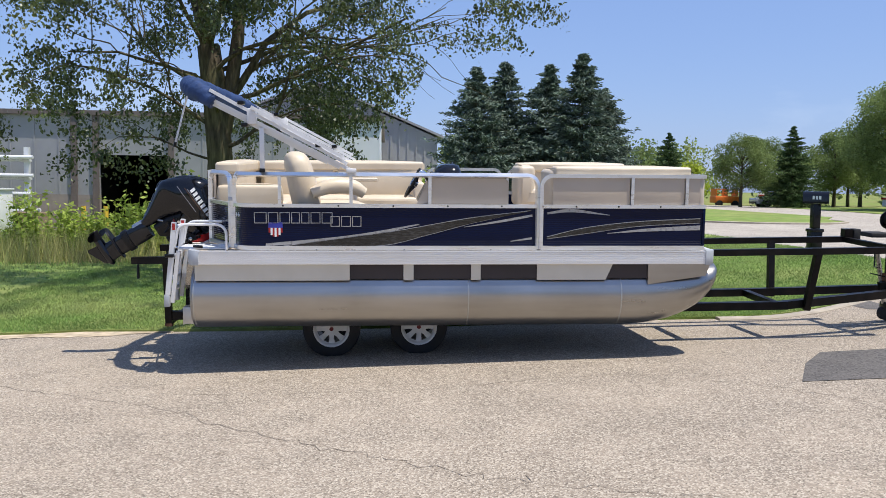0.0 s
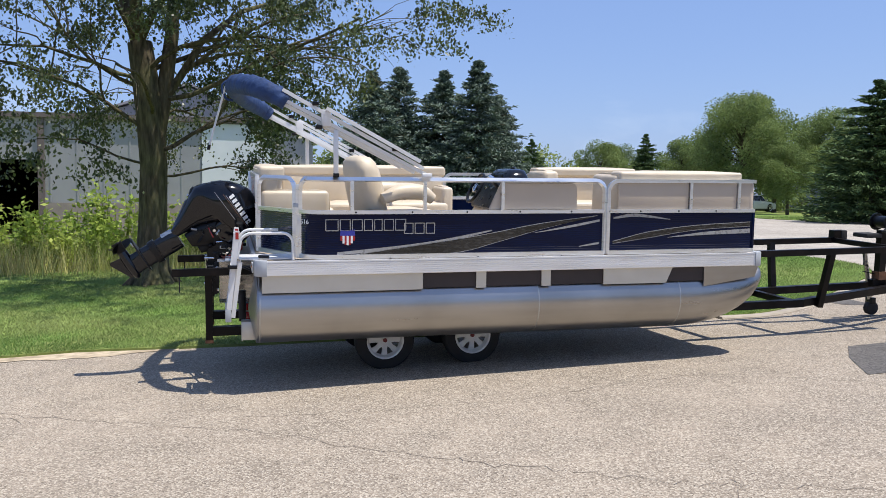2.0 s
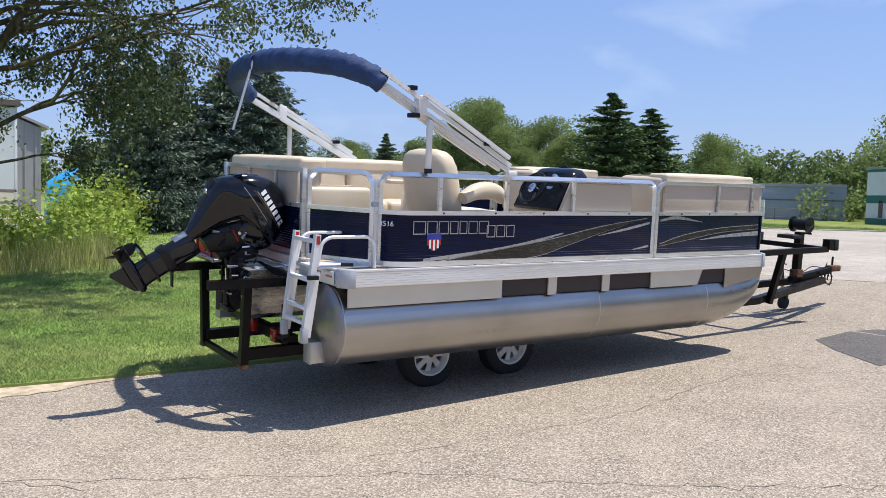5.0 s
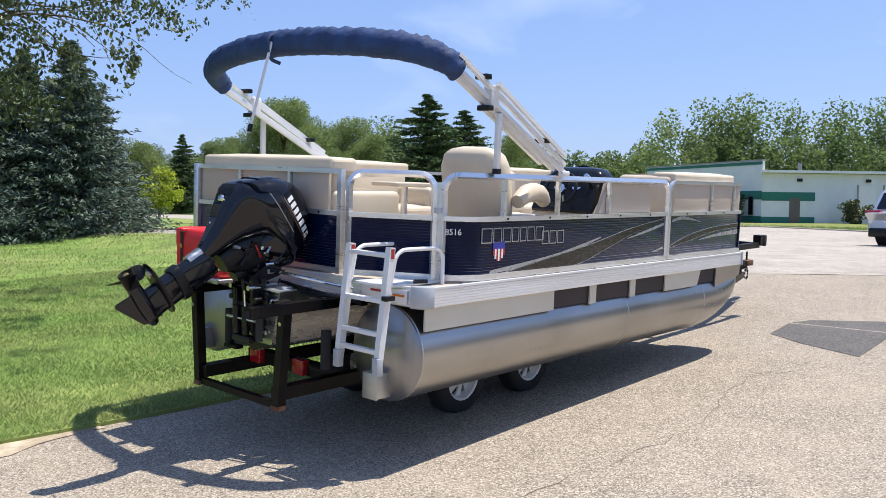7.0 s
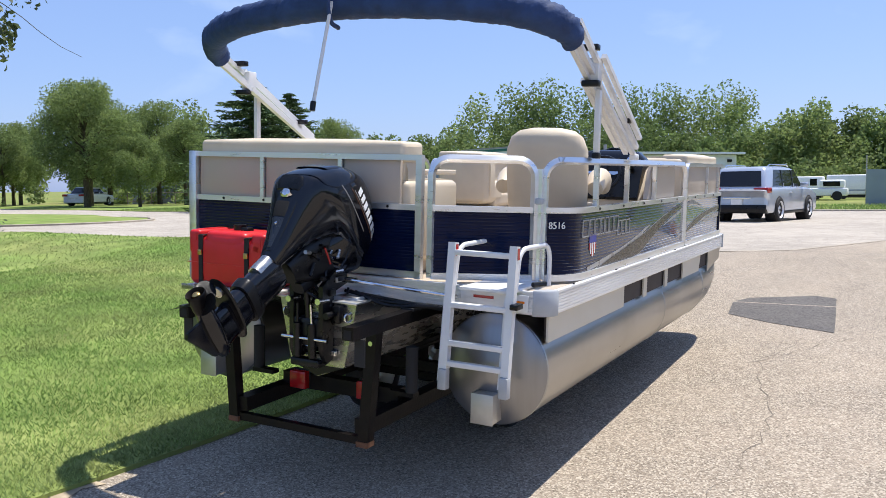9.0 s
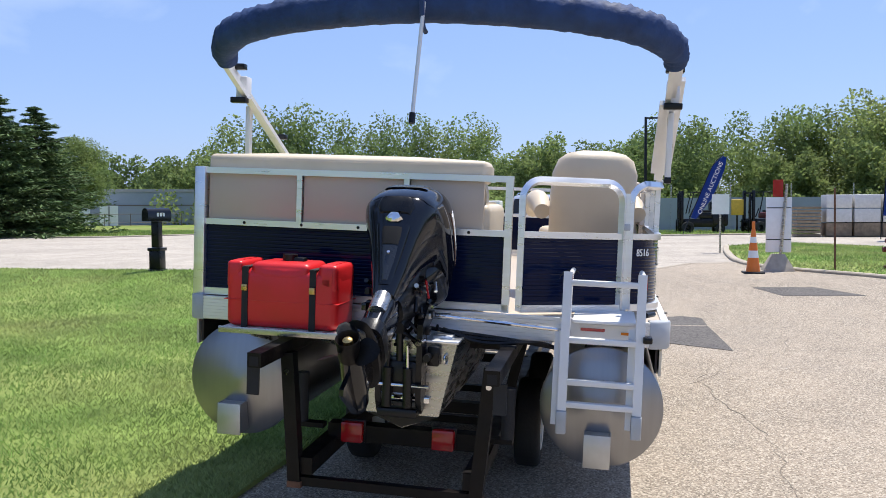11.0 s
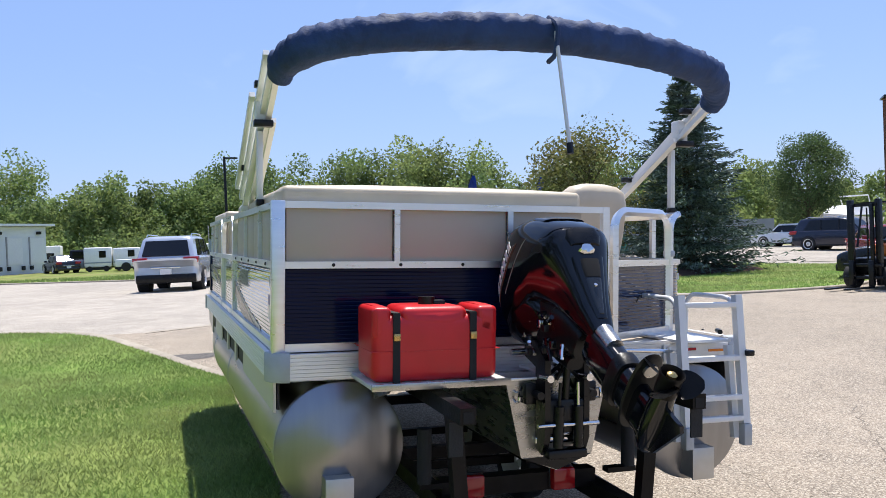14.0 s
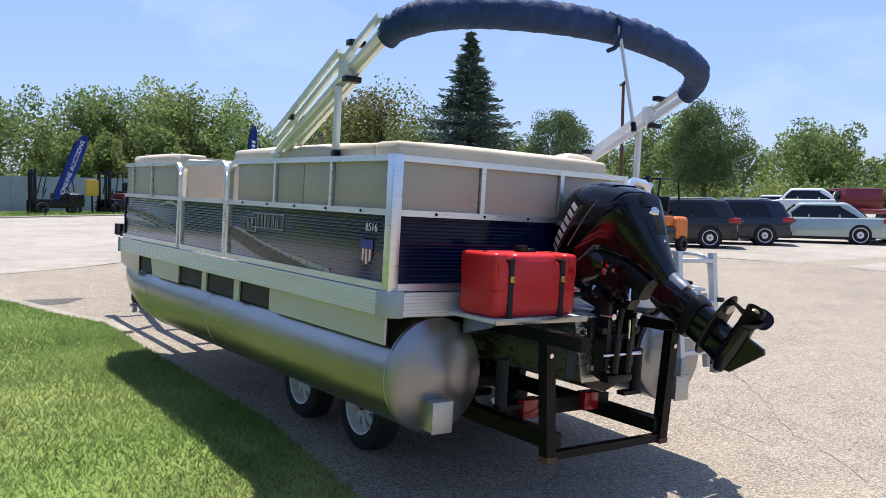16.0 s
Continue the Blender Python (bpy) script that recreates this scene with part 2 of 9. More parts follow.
M["conifer"] = mat("dark_conifer_needles", (0.085, 0.135, 0.05), 0.7, var=0.3, scale=1.2, island=0.4, spec=0.15)
M["siding"] = mat("grey_metal_siding", (0.33, 0.325, 0.33), 0.5, 0.2, var=0.06, scale=1.2)
M["brownbase"] = mat("brown_base_wall", (0.27, 0.23, 0.20), 0.85, var=0.15, scale=2)
M["trimbr"] = mat("brown_trim", (0.14, 0.11, 0.10), 0.6)
# dark brown that carries the shade seen inside the riser bays
M["bayshade"] = mat("bay_shade_brown", (0.045, 0.034, 0.032), 0.7, var=0.2, scale=5)
M["whitewall"] = mat("white_painted_wall", (0.70, 0.72, 0.73), 0.6, var=0.05, scale=0.6)
M["beigewall"] = mat("beige_siding", (0.62, 0.57, 0.45), 0.6, var=0.06, scale=0.8)
M["green"] = mat("green_paint", (0.015, 0.15, 0.115), 0.5, var=0.08)
M["bluegrey"] = mat("blue_grey_siding", (0.27, 0.31, 0.37), 0.5, 0.1, var=0.06, scale=0.4)
M["fencegrey"] = mat("grey_fence_fabric", (0.27, 0.31, 0.34), 0.7, var=0.08, scale=0.5)
M["wood"] = mat("pallet_wood", (0.30, 0.22, 0.14), 0.85, var=0.3, scale=6)
M["window"] = glass_mat("dark_window", (0.008, 0.009, 0.011))
M["alloy"] = mat("alloy_rim", (0.75, 0.75, 0.76), 0.35, 0.3, var=0.05)
M["bow"] = mat("anodised_bow", (0.72, 0.72, 0.715), 0.42, 0.12, var=0.05, scale=5)
M["smoke"] = glass_mat("smoked_screen", (0.02, 0.022, 0.025), 0.05)
# near-black for hollows and recesses: their shade is put into the colour
M["interior"] = mat("shaded_hollow_black", (0.012, 0.011, 0.011), 0.9)
M["orange"] = mat("orange_paint", (0.70, 0.17, 0.02), 0.45, var=0.08)
M["yellow"] = mat("yellow_paint", (0.65, 0.42, 0.04), 0.5)
M["tarp"] = mat("blue_tarp", (0.02, 0.28, 0.55), 0.5, var=0.15, scale=3, bump=0.4, bscale=6)
M["flag"] = mat("blue_flag_cloth", (0.008, 0.05, 0.27), 0.7, var=0.12, scale=3)
M["maroon"] = mat("maroon_paint", (0.16, 0.015, 0.015), 0.5, var=0.15, scale=8)


def paint(name, c, metal=0.3):
    return mat(name, c, 0.22, metal, var=0.04, scale=2, coat=0.3, rvar=0.03)


# ---- mesh helpers ----
BOAT = pose(0.022, 0.016, 0.004, 2.5, -0.516, 0.358)
OFF = {}


def thing(name, label, category, group="", at=(0, 0, 0), m=None, kind=""):
    """An Empty at the base of a thing. at: its base in the frame m (the world, or the boat's own level)."""
    ob = new(name)
    ob.empty_display_size = 0.2
    ob.matrix_world = (m or Matrix()) @ Matrix.Translation(at)
    tagged(ob, label, category, group, kind)
    OFF[ob] = Vector(at)
    return ob


def finish(me, material, smooth=38):
    me.materials.append(material)
    if smooth:
        me.polygons.foreach_set("use_smooth", [True] * len(me.polygons))
        me.set_sharp_from_angle(angle=radians(smooth))
    return me


def part(name, bm, material, parent, label="", smooth=38):
    me = bpy.data.meshes.new(name)
    off = OFF.get(parent, Vector())
    bmesh.ops.translate(bm, verts=bm.verts, vec=-off)
    bmesh.ops.recalc_face_normals(bm, faces=bm.faces)
    bm.to_mesh(me)
    bm.free()
    finish(me, material, smooth)
    ob = new(name, me)
    ob.parent = parent
    OFF[ob] = off
    if label:
        tagged(ob, label)
    return ob


def solo(name, bm, material, label, category, group="", kind="", smooth=38, m=None):
    me = bpy.data.meshes.new(name)
    bmesh.ops.recalc_face_normals(bm, faces=bm.faces)
    bm.to_mesh(me)
    bm.free()
    finish(me, material, smooth)
    ob = new(name, me)
    if m:
        ob.matrix_world = m
    return tagged(ob, label, category, group, kind)


def fast(name, V, F, material, smooth=False):
    """A mesh from arrays of corners and equal-sided faces."""
    V = np.asarray(V, np.float32)
    F = np.asarray(F, np.int32)
    me = bpy.data.meshes.new(name)
    me.vertices.add(len(V))
    me.vertices.foreach_set("co", V.ravel())
    k = F.shape[1]
    me.loops.add(F.size)
    me.loops.foreach_set("vertex_index", F.ravel())
    me.polygons.add(len(F))
    me.polygons.foreach_set("loop_start", np.arange(0, F.size, k, dtype=np.int32))
    if smooth:
        me.polygons.foreach_set("use_smooth", np.ones(len(F), bool))
    me.update(calc_edges=True)
    me.materials.append(material)
    return me


def bm_new():
    return bmesh.new()


def box(bm, x0, x1, y0, y1, z0, z1, bev=0.0, seg=2, m=None):
    r = bmesh.ops.create_cube(bm, size=1.0)
    vs = r["verts"]
    for v in vs:
        v.co = Vector((x0 + (v.co.x + 0.5) * (x1 - x0), y0 + (v.co.y + 0.5) * (y1 - y0), z0 + (v.co.z + 0.5) * (z1 - z0)))
    if m:
        bmesh.ops.transform(bm, matrix=m, verts=vs)
    if bev:
        es = list({e for v in vs for e in v.link_edges})
        bmesh.ops.bevel(bm, geom=es, offset=bev, segments=seg, profile=0.5, affect="EDGES", clamp_overlap=True)
    return bm


def boxes(*rows, bev=0.0, seg=2):
    bm = bm_new()
    for r in rows:
        box(bm, *r, bev=bev, seg=seg)
    return bm


def sweep(bm, pts, r, n=8, cap=True, square=False, radii=None):
    """A round or square tube along a line of points."""
    P = [Vector(p) for p in pts]
    rings = []
    prev = None
    for i, p in enumerate(P):
        t = (P[min(i + 1, len(P) - 1)] - P[max(i - 1, 0)]).normalized()
        if prev is None:
            a = Vector((0, 0, 1)) if abs(t.z) < 0.9 else Vector((1, 0, 0))
            u = t.cross(a).normalized()
        else:
            u = (prev - t * prev.dot(t)).normalized()
        prev = u
        v = t.cross(u)
        rr = radii[i] if radii else r
        if square:
            ring = [bm.verts.new(p + (u * a + v * b) * rr) for a, b in ((1, 1), (-1, 1), (-1, -1), (1, -1))]
        else:
            ring = [bm.verts.new(p + (u * math.cos(2 * math.pi * k / n) + v * math.sin(2 * math.pi * k / n)) * rr) for k in range(n)]
        rings.append(ring)
    for a, b in zip(rings, rings[1:]):
        for k in range(len(a)):
            bm.faces.new((a[k], a[(k + 1) % len(a)], b[(k + 1) % len(a)], b[k]))
    if cap:
        bm.faces.new(rings[0][::-1])
        bm.faces.new(rings[-1])
    return bm


def loft(bm, rings, cap=True):
    R = [[bm.verts.new(p) for p in ring] for ring in rings]
    for a, b in zip(R, R[1:]):
        for k in range(len(a)):
            bm.faces.new((a[k], a[(k + 1) % len(a)], b[(k + 1) % len(a)], b[k]))
    if cap:
        bm.faces.new(R[0][::-1])
        bm.faces.new(R[-1])
    return bm


def arc(c, r, a0, a1, n, plane="xz", k=0.0):
    """Points of an arc round c in a plane, at the third coordinate k."""
    out = []
    for i in range(n + 1):
        a = radians(a0 + (a1 - a0) * i / n)
        u, v = c[0] + r * math.cos(a), c[1] + r * math.sin(a)
        out.append((u, k, v) if plane == "xz" else (u, v, k) if plane == "xy" else (k, u, v))
    return out


def extrude_profile(bm, prof, path, closed=False):
    """prof: pairs (out, up) carried along a plan path of (x, y); out is to the right of the way."""
    n = len(path)
    rings = []
    for i, p in enumerate(path):
        a = Vector(path[max(i - 1, 0)])
        b = Vector(path[min(i + 1, n - 1)])
        d0 = (Vector(p) - a).normalized() if i else (b - Vector(p)).normalized()
        d1 = (b - Vector(p)).normalized() if i < n - 1 else d0
        t = (d0 + d1).normalized()
        nrm = Vector((t.y, -t.x)) / max(0.5, t.dot(d0))
        rings.append([bm.verts.new((p[0] + nrm.x * o, p[1] + nrm.y * o, z)) for o, z in prof])
    m = len(prof)
    for a, b in zip(rings, rings[1:]):
        for k in range(m if closed else m - 1):
            bm.faces.new((a[k], a[(k + 1) % m], b[(k + 1) % m], b[k]))
    if closed:
        bm.faces.new(rings[0][::-1])
        bm.faces.new(rings[-1])
    return bm


def prism(bm, outline, axis, a, b):
    """A flat outline given thickness from a to b along an axis; the outline runs in the two other axes."""
    def at(u, v, w):
        return {"x": (w, u, v), "y": (u, w, v), "z": (u, v, w)}[axis]
    A = [bm.verts.new(at(u, v, a)) for u, v in outline]
    Bv = [bm.verts.new(at(u, v, b)) for u, v in outline]
    n = len(A)
    bm.faces.new(A)
    bm.faces.new(Bv[::-1])
    for k in range(n):
        bm.faces.new((A[k], Bv[k], Bv[(k + 1) % n], A[(k + 1) % n]))
    return bm


def cyl(bm, p0, p1, r, n=16, r2=None):
    return sweep(bm, [p0, p1], r, n=n, radii=[r, r if r2 is None else r2])


def smooth_line(pts, n=6):
    """A rounded line through points."""
    P = [Vector(p) for p in pts]
    P = [P[0] * 2 - P[1]] + P + [P[-1] * 2 - P[-2]]
    out = []
    for i in range(1, len(P) - 2):
        for k in range(n):
            t = k / n
            a, b, c, d = P[i - 1], P[i], P[i + 1], P[i + 2]
            out.append(0.5 * ((2 * b) + (c - a) * t + (2 * a - 5 * b + 4 * c - d) * t * t + (3 * b - a - 3 * c + d) * t ** 3))
    out.append(P[-2])
    return out


def text_part(body, size, material, parent, m, depth=0.0015, name="lettering", space=1.0):
    """Writing in the built-in font as a thin mesh, laid by m in the parent's frame."""
    cu = bpy.data.curves.new(name, "FONT")
    cu.body = body
    cu.size = size
    cu.extrude = depth
    cu.align_x, cu.align_y = "CENTER", "CENTER"
    cu.space_character = space
    tmp = bpy.data.objects.new(name, cu)
    scene.collection.objects.link(tmp)
    me = bpy.data.meshes.new_from_object(tmp.evaluated_get(bpy.context.evaluated_depsgraph_get()))
    bpy.data.objects.remove(tmp)
    bpy.data.curves.remove(cu)
    me.transform(Matrix.Translation(-OFF.get(parent, Vector())) @ m)
    me.materials.clear()
    me.materials.append(material)
    ob = new(name, me)
    ob.parent = parent
    OFF[ob] = OFF.get(parent, Vector())
    return ob


# ---- ground ----
def ease(x, a, b):
    """0 below a, 1 above b, smooth between."""
    t = min(1.0, max(0.0, (x - a) / (b - a)))
    return t * t * (3 - 2 * t)


def swell(x, y=0.0):
    """The apron up to the road, higher than the drive, falling slowly beyond it and down to the car lot."""
    lot = 1.25 * ease(-y, 5.5, 13) * (1 - ease(x, 24, 32))
    return (0.31 * ease(x, 4.2, 8.2) - 0.14 * ease(x, 14, 30)) * (1 - ease(x, 46, 60)) * (1 - lot)


def H(x, y=0.0):
    """Height of the ground: the drive climbs gently towards the road."""
    return 0.02 + 0.27 * math.tanh((x + 1.6) / 7) + swell(x, y)


def sheet(outline, dz, depth=0.0):
    """A sheet that follows the ground's slope, inside a plan outline, with a skirt of that depth."""
    bm = bm_new()
    f = bm.faces.new([bm.verts.new((x, y, 0)) for x, y in outline])
    xs = [p[0] for p in outline]
    x = math.floor(max(-24, min(xs))) + 1.0
    while x < min(60, max(xs)):
        bmesh.ops.bisect_plane(bm, geom=bm.verts[:] + bm.edges[:] + bm.faces[:], plane_co=(x, 0, 0), plane_no=(1, 0, 0))
        x += 0.7 if 3 < x < 9 else 1.5
    for y in range(-14, -4):
        if min(p[1] for p in outline) < y < max(p[1] for p in outline):
            bmesh.ops.bisect_plane(bm, geom=bm.verts[:] + bm.edges[:] + bm.faces[:], plane_co=(0, y + 0.5, 0), plane_no=(0, 1, 0))
    rim = [e for e in bm.edges if e.is_boundary]
    if depth:
        r = bmesh.ops.extrude_edge_only(bm, edges=rim)
        low = {v for v in r["geom"] if isinstance(v, bmesh.types.BMVert)}
    else:
        low = set()
    for v in bm.verts:
        v.co.z = H(v.co.x, v.co.y) + dz - (depth if v in low else 0)
    bmesh.ops.triangulate(bm, faces=[f for f in bm.faces if len(f.verts) > 4])
    return bm


xs = [-4000, -1500, -500, -150, -60] + [-40 + 0.5 * i for i in range(201)] + [90, 180, 500, 1500, 4000]
ys = [-4000, -1500, -500, -150, -60, -20] + [-15 + 0.5 * i for i in range(22)] + [0, 20, 60, 150, 500, 1500, 4000]
gv = [(x, y, H(x, y) - 0.03) for x in xs for y in ys]
gf = [(i * len(ys) + j, (i + 1) * len(ys) + j, (i + 1) * len(ys) + j + 1, i * len(ys) + j + 1) for i in range(len(xs) - 1) for j in range(len(ys) - 1)]
ground = new("ground", fast("ground", gv, gf, M["field"]))
tagged(ground, "wide grassy ground reaching to the horizon", "ground", kind="structure")

PAVE = [(-60, -80), (42, -80), (42, 70), (-60, 70)]
LAWN = [(-60, 1.5), (-6, 1.36), (-5, 1.34), (-4.3, 1.42), (-3.3, 1.25), (-2.5, 1.13), (-1.7, 1.06), (-1.1, 1.0), (-0.4, 0.94), (0.8, 0.96), (2.5, 0.98), (3.42, 0.96), (4.0, 0.99), (4.7, 1.27), (5.49, 1.65), (6.4, 2.17), (7.0, 2.52),
        (7.5, 3.0), (7.9, 3.7), (8.15, 4.6), (8.2, 6.2), (8.15, 7.4), (8.05, 9), (8.1, 11), (8.0, 13.5), (8.3, 16), (8.6, 18), (8.2, 20.5), (6, 23.5), (2, 26), (-2, 26.8), (-60, 26.8)]
VERGE = [(18.4, 26.2), (17.8, 24.0), (16.2, 22.1), (15.0, 21.5), (13.3, 21.5), (11.6, 22.6), (9.8, 25), (8.5, 28.5), (4, 33), (2, 40), (2, 69), (21, 69), (21.5, 56), (21.8, 48), (21.6, 42), (21.9, 36.5), (21.4, 31.7), (19.4, 28.4)]
EAST = [(30.2, 24.6), (31.5, 22.8), (35.5, 20.5), (40.5, 17), (41.2, 14), (39.3, 10), (36, 5.1), (34.2, 2.5), (33.6, -1.0), (33.8, -2.7), (34.9, -4.4), (37, -9), (41.9, -16), (41.9, 69), (35, 69), (33, 61), (32.8, 54.5), (31, 43), (29.2, 36.8), (29.6, 30)]
ISLAND = [(8.0, -5.75), (8.6, -5.25), (10.3, -4.05), (12.2, -3.75), (16, -4.0), (20.2, -4.5), (25, -7), (26, -16), (23.5, -21.5), (19, -22.5), (14, -19), (11.6, -16.6), (10.5, -14.4), (10.3, -12.2), (9.4, -10.2), (8.15, -8.4), (7.7, -6.7)]
solo("road", sheet(PAVE, -0.012), M["road"], "pale worn concrete road and lot", "road", kind="structure", smooth=0)
DRIVE = [(-60, -60), (6, -60), (8, -22), (10.8, -16.4), (10.45, -14.4), (10.25, -12.2), (9.35, -10.2), (8.1, -8.4), (7.65, -6.7), (7.9, -5.7), (8.6, -5.2), (10.3, -4.0), (12.0, -3.72), (11.4, -2.6), (8.7, -1.35), (7.7, 0.5), (7.3, 1.9), (7.4, 3.0), (6, 2.6), (3.5, 2), (0, 2), (-60, 2.5)]
solo("pavement", sheet(DRIVE, 0.0), M["asphalt"], "worn tan-grey asphalt drive with cracks", "pavement", kind="structure", smooth=0)
for nm, poly, lab in (("lawn_near", LAWN, "mown green lawn beside the drive"), ("lawn_verge", VERGE, "strip of grass between drive and road"),
                      ("lawn_east", EAST, "grass in front of the far buildings"), ("lawn_island", ISLAND, "kerbed grass island with a spruce")):
    solo(nm, sheet(poly, 0.03, 0.07), M["lawn"], lab, "lawn", kind="structure", smooth=0)


def kerb(name, path, lab, w=0.16, h=0.055):
    """Concrete kerb stones butted along a plan path, each a piece of its own."""
    root = thing(name, lab, "kerb", at=(path[0][0], path[0][1], H(*path[0])), kind="structure")
    line = smooth_line([(x, y, 0) for x, y in path], 6)
    acc, seg = 0.0, [line[0]]
    for p, q in zip(line, line[1:]):
        seg.append(q)
        acc += (q - p).length
        if acc > 1.2:
            bm = bm_new()
            pts = [(s.x, s.y) for s in seg]
            extrude_profile(bm, [(-w / 2, -0.06), (-w / 2, h - 0.012), (-w / 2 + 0.02, h), (w / 2 - 0.02, h), (w / 2, h - 0.02), (w / 2, -0.06)], pts, closed=True)
            for v in bm.verts:
                v.co.z += H(v.co.x, v.co.y)
            part("kerb_stone", bm, M["concrete"], root)
            acc, seg = 0.0, [q]
    return root


kerb("kerb_lawn", [(3.4, 0.89), (4.02, 0.91), (4.74, 1.19), (5.53, 1.57), (6.45, 2.09), (7.06, 2.45), (7.57, 2.94), (7.98, 3.66), (8.24, 4.58), (8.29, 6.2)], "sandy concrete kerb round the lawn's corner", h=0.03)
kerb("kerb_island", [(20.2, -4.42), (16, -3.92), (12.2, -3.67), (10.25, -3.98), (8.54, -5.18), (7.93, -5.68), (7.62, -6.7), (8.07, -8.44), (9.32, -10.25), (10.22, -12.22), (10.42, -14.42), (11.54, -16.66)], "pale concrete kerb round the grass island")
kerb("kerb_verge", [(18.48, 26.2), (17.88, 23.98), (16.25, 22.02), (15.0, 21.42), (13.3, 21.42), (11.56, 22.53), (9.74, 24.94), (8.42, 28.44)], "pale concrete kerb of the grass verge")
kerb("kerb_east", [(29.52, 30), (30.12, 24.58), (31.45, 22.7), (35.45, 20.42), (40.42, 16.95), (41.1, 14), (39.22, 10.05), (35.93, 5.14), (34.12, 2.55), (33.51, -1.0), (33.7, -2.75), (34.8, -4.45), (36.9, -9)], "pale concrete kerb in front of the far lawn")

def edge_strip(seed, x0, x1, y0, w):
    """Ragged sandy soil along the lawn's edge."""
    r = random.Random(seed)
    top, low = [], []
    n = int((x1 - x0) / 0.12)
    for i in range(n + 1):
        x = x0 + (x1 - x0) * i / n
        e = noise.noise(Vector((x * 1.3, seed, 0))) * 0.9 + noise.noise(Vector((x * 5, seed, 3))) * 0.5
        low.append((x, y0 - w * (0.55 + e) + r.uniform(-0.012, 0.012)))
        top.append((x, y0 + 0.25))
    return low + top[::-1]


solo("soil_edge", sheet(edge_strip(3, -9.0, -3.2, 1.22, 0.24), 0.006), M["sand"], "ragged sandy soil along the lawn's edge", "soil edge", kind="structure", smooth=0)
solo("asphalt_patch", sheet([(3.6, -1.2), (4.5, -1.1), (4.8, -1.25), (5.1, -2.0), (5.0, -2.25), (3.4, -2.35), (2.83, -2.38), (3.2, -1.7)], 0.004), M["patch"],
     "dark square repair patch in the asphalt", "asphalt patch", kind="structure", smooth=0)
solo("road_patch", sheet([(5.74, 1.66), (5.66, 0.78), (5.41, 1.10), (5.39, 1.45)], 0.004), M["patch"], "dark repair patch where drive meets road", "asphalt patch", kind="structure", smooth=0)
solo("lot_patch", sheet([(7.03, -3.19), (7.09, -4.10), (6.53, -4.72), (6.45, -3.54)], 0.004), M["patch"], "worn dark patch beside the island", "asphalt patch", kind="structure", smooth=0)
solo("seam_strip", sheet([(12.05, -3.66), (11.42, -2.55), (8.72, -1.28), (7.74, 0.53), (7.34, 1.92), (7.24, 1.9), (7.64, 0.47), (8.64, -1.36), (11.34, -2.63)], 0.005), M["concrete"],
     "pale joint strip between asphalt and concrete", "joint", kind="structure", smooth=0)

crk = random.Random(5)
bmc = bm_new()
for way in ([(-4.6, -1.2), (-2.7, -2.3), (-1.4, -3.4), (-0.4, -4.15), (0.4, -4.6), (2.0, -5.2)], [(1.2, -1.8), (2.6, -2.6), (3.0, -3.3), (3.2, -4.4), (4.0, -5.6)],
            [(-2.6, -2.0), (-0.6, -2.2), (1.2, -1.9), (2.6, -2.2)], [(2.9, -2.9), (4.8, -3.2), (6.5, -2.9), (8.8, -3.4)], [(-6, -3.6), (-4, -4.6), (-2.5, -5.6)],
            [(0.2, -4.4), (-0.4, -5.6), (0.1, -6.8)], [(-4.2, -1.6), (-5.2, -0.4), (-5.0, 0.8)]):
    pts = []
    line = smooth_line([(x, y, 0) for x, y in way], 14)
    for p in line:
        pts.append((p.x + crk.uniform(-0.05, 0.05), p.y + crk.uniform(-0.05, 0.05)))
    L_, R_ = [], []
    for i, p in enumerate(pts):
        q = pts[min(i + 1, len(pts) - 1)]
        o = pts[max(i - 1, 0)]
        t = Vector((q[0] - o[0], q[1] - o[1])).normalized()
        w = crk.uniform(0.0008, 0.004)
        L_.append(bmc.verts.new((p[0] - t.y * w, p[1] + t.x * w, H(p[0]) + 0.0035)))
        R_.append(bmc.verts.new((p[0] + t.y * w, p[1] - t.x * w, H(p[0]) + 0.0035)))
    for k in range(len(pts) - 1):
        bmc.faces.new((L_[k], L_[k + 1], R_[k + 1], R_[k]))
solo("asphalt_cracks", bmc, M["crack"], "thin dark cracks running across the asphalt", "cracks", kind="stuff", smooth=0)

# ---- pontoon boat ----
YC = -0.04
YS, YP = YC - 1.25, YC + 1.25            # fence lines
XS, XB = -2.40, 2.33                     # stern and bow fence
ZD, ZN0, ZN1, ZR = 1.21, 1.245, 1.62, 1.915
boat = thing("pontoon_boat", "navy and silver pontoon boat with cream seats on a trailer", "boat", at=(0, YC, 0.5), m=BOAT)

# deck
bm = bm_new()
box(bm, -2.44, 2.42, YC - 1.27, YC + 1.27, ZD - 0.045, ZD, bev=0.01)
part("deck", bm, M["panel"], boat, "flat deck under grey-beige covering")


def round_rect(x0, x1, y0, y1, r, n=5):
    out = []
    for cx, cy, a in ((x1 - r, y0 + r, -90), (x1 - r, y1 - r, 0), (x0 + r, y1 - r, 90), (x0 + r, y0 + r, 180)):
        for i in range(n + 1):
            t = radians(a + 90 * i / n)
            out.append((cx + r * math.cos(t), cy + r * math.sin(t)))
    return out


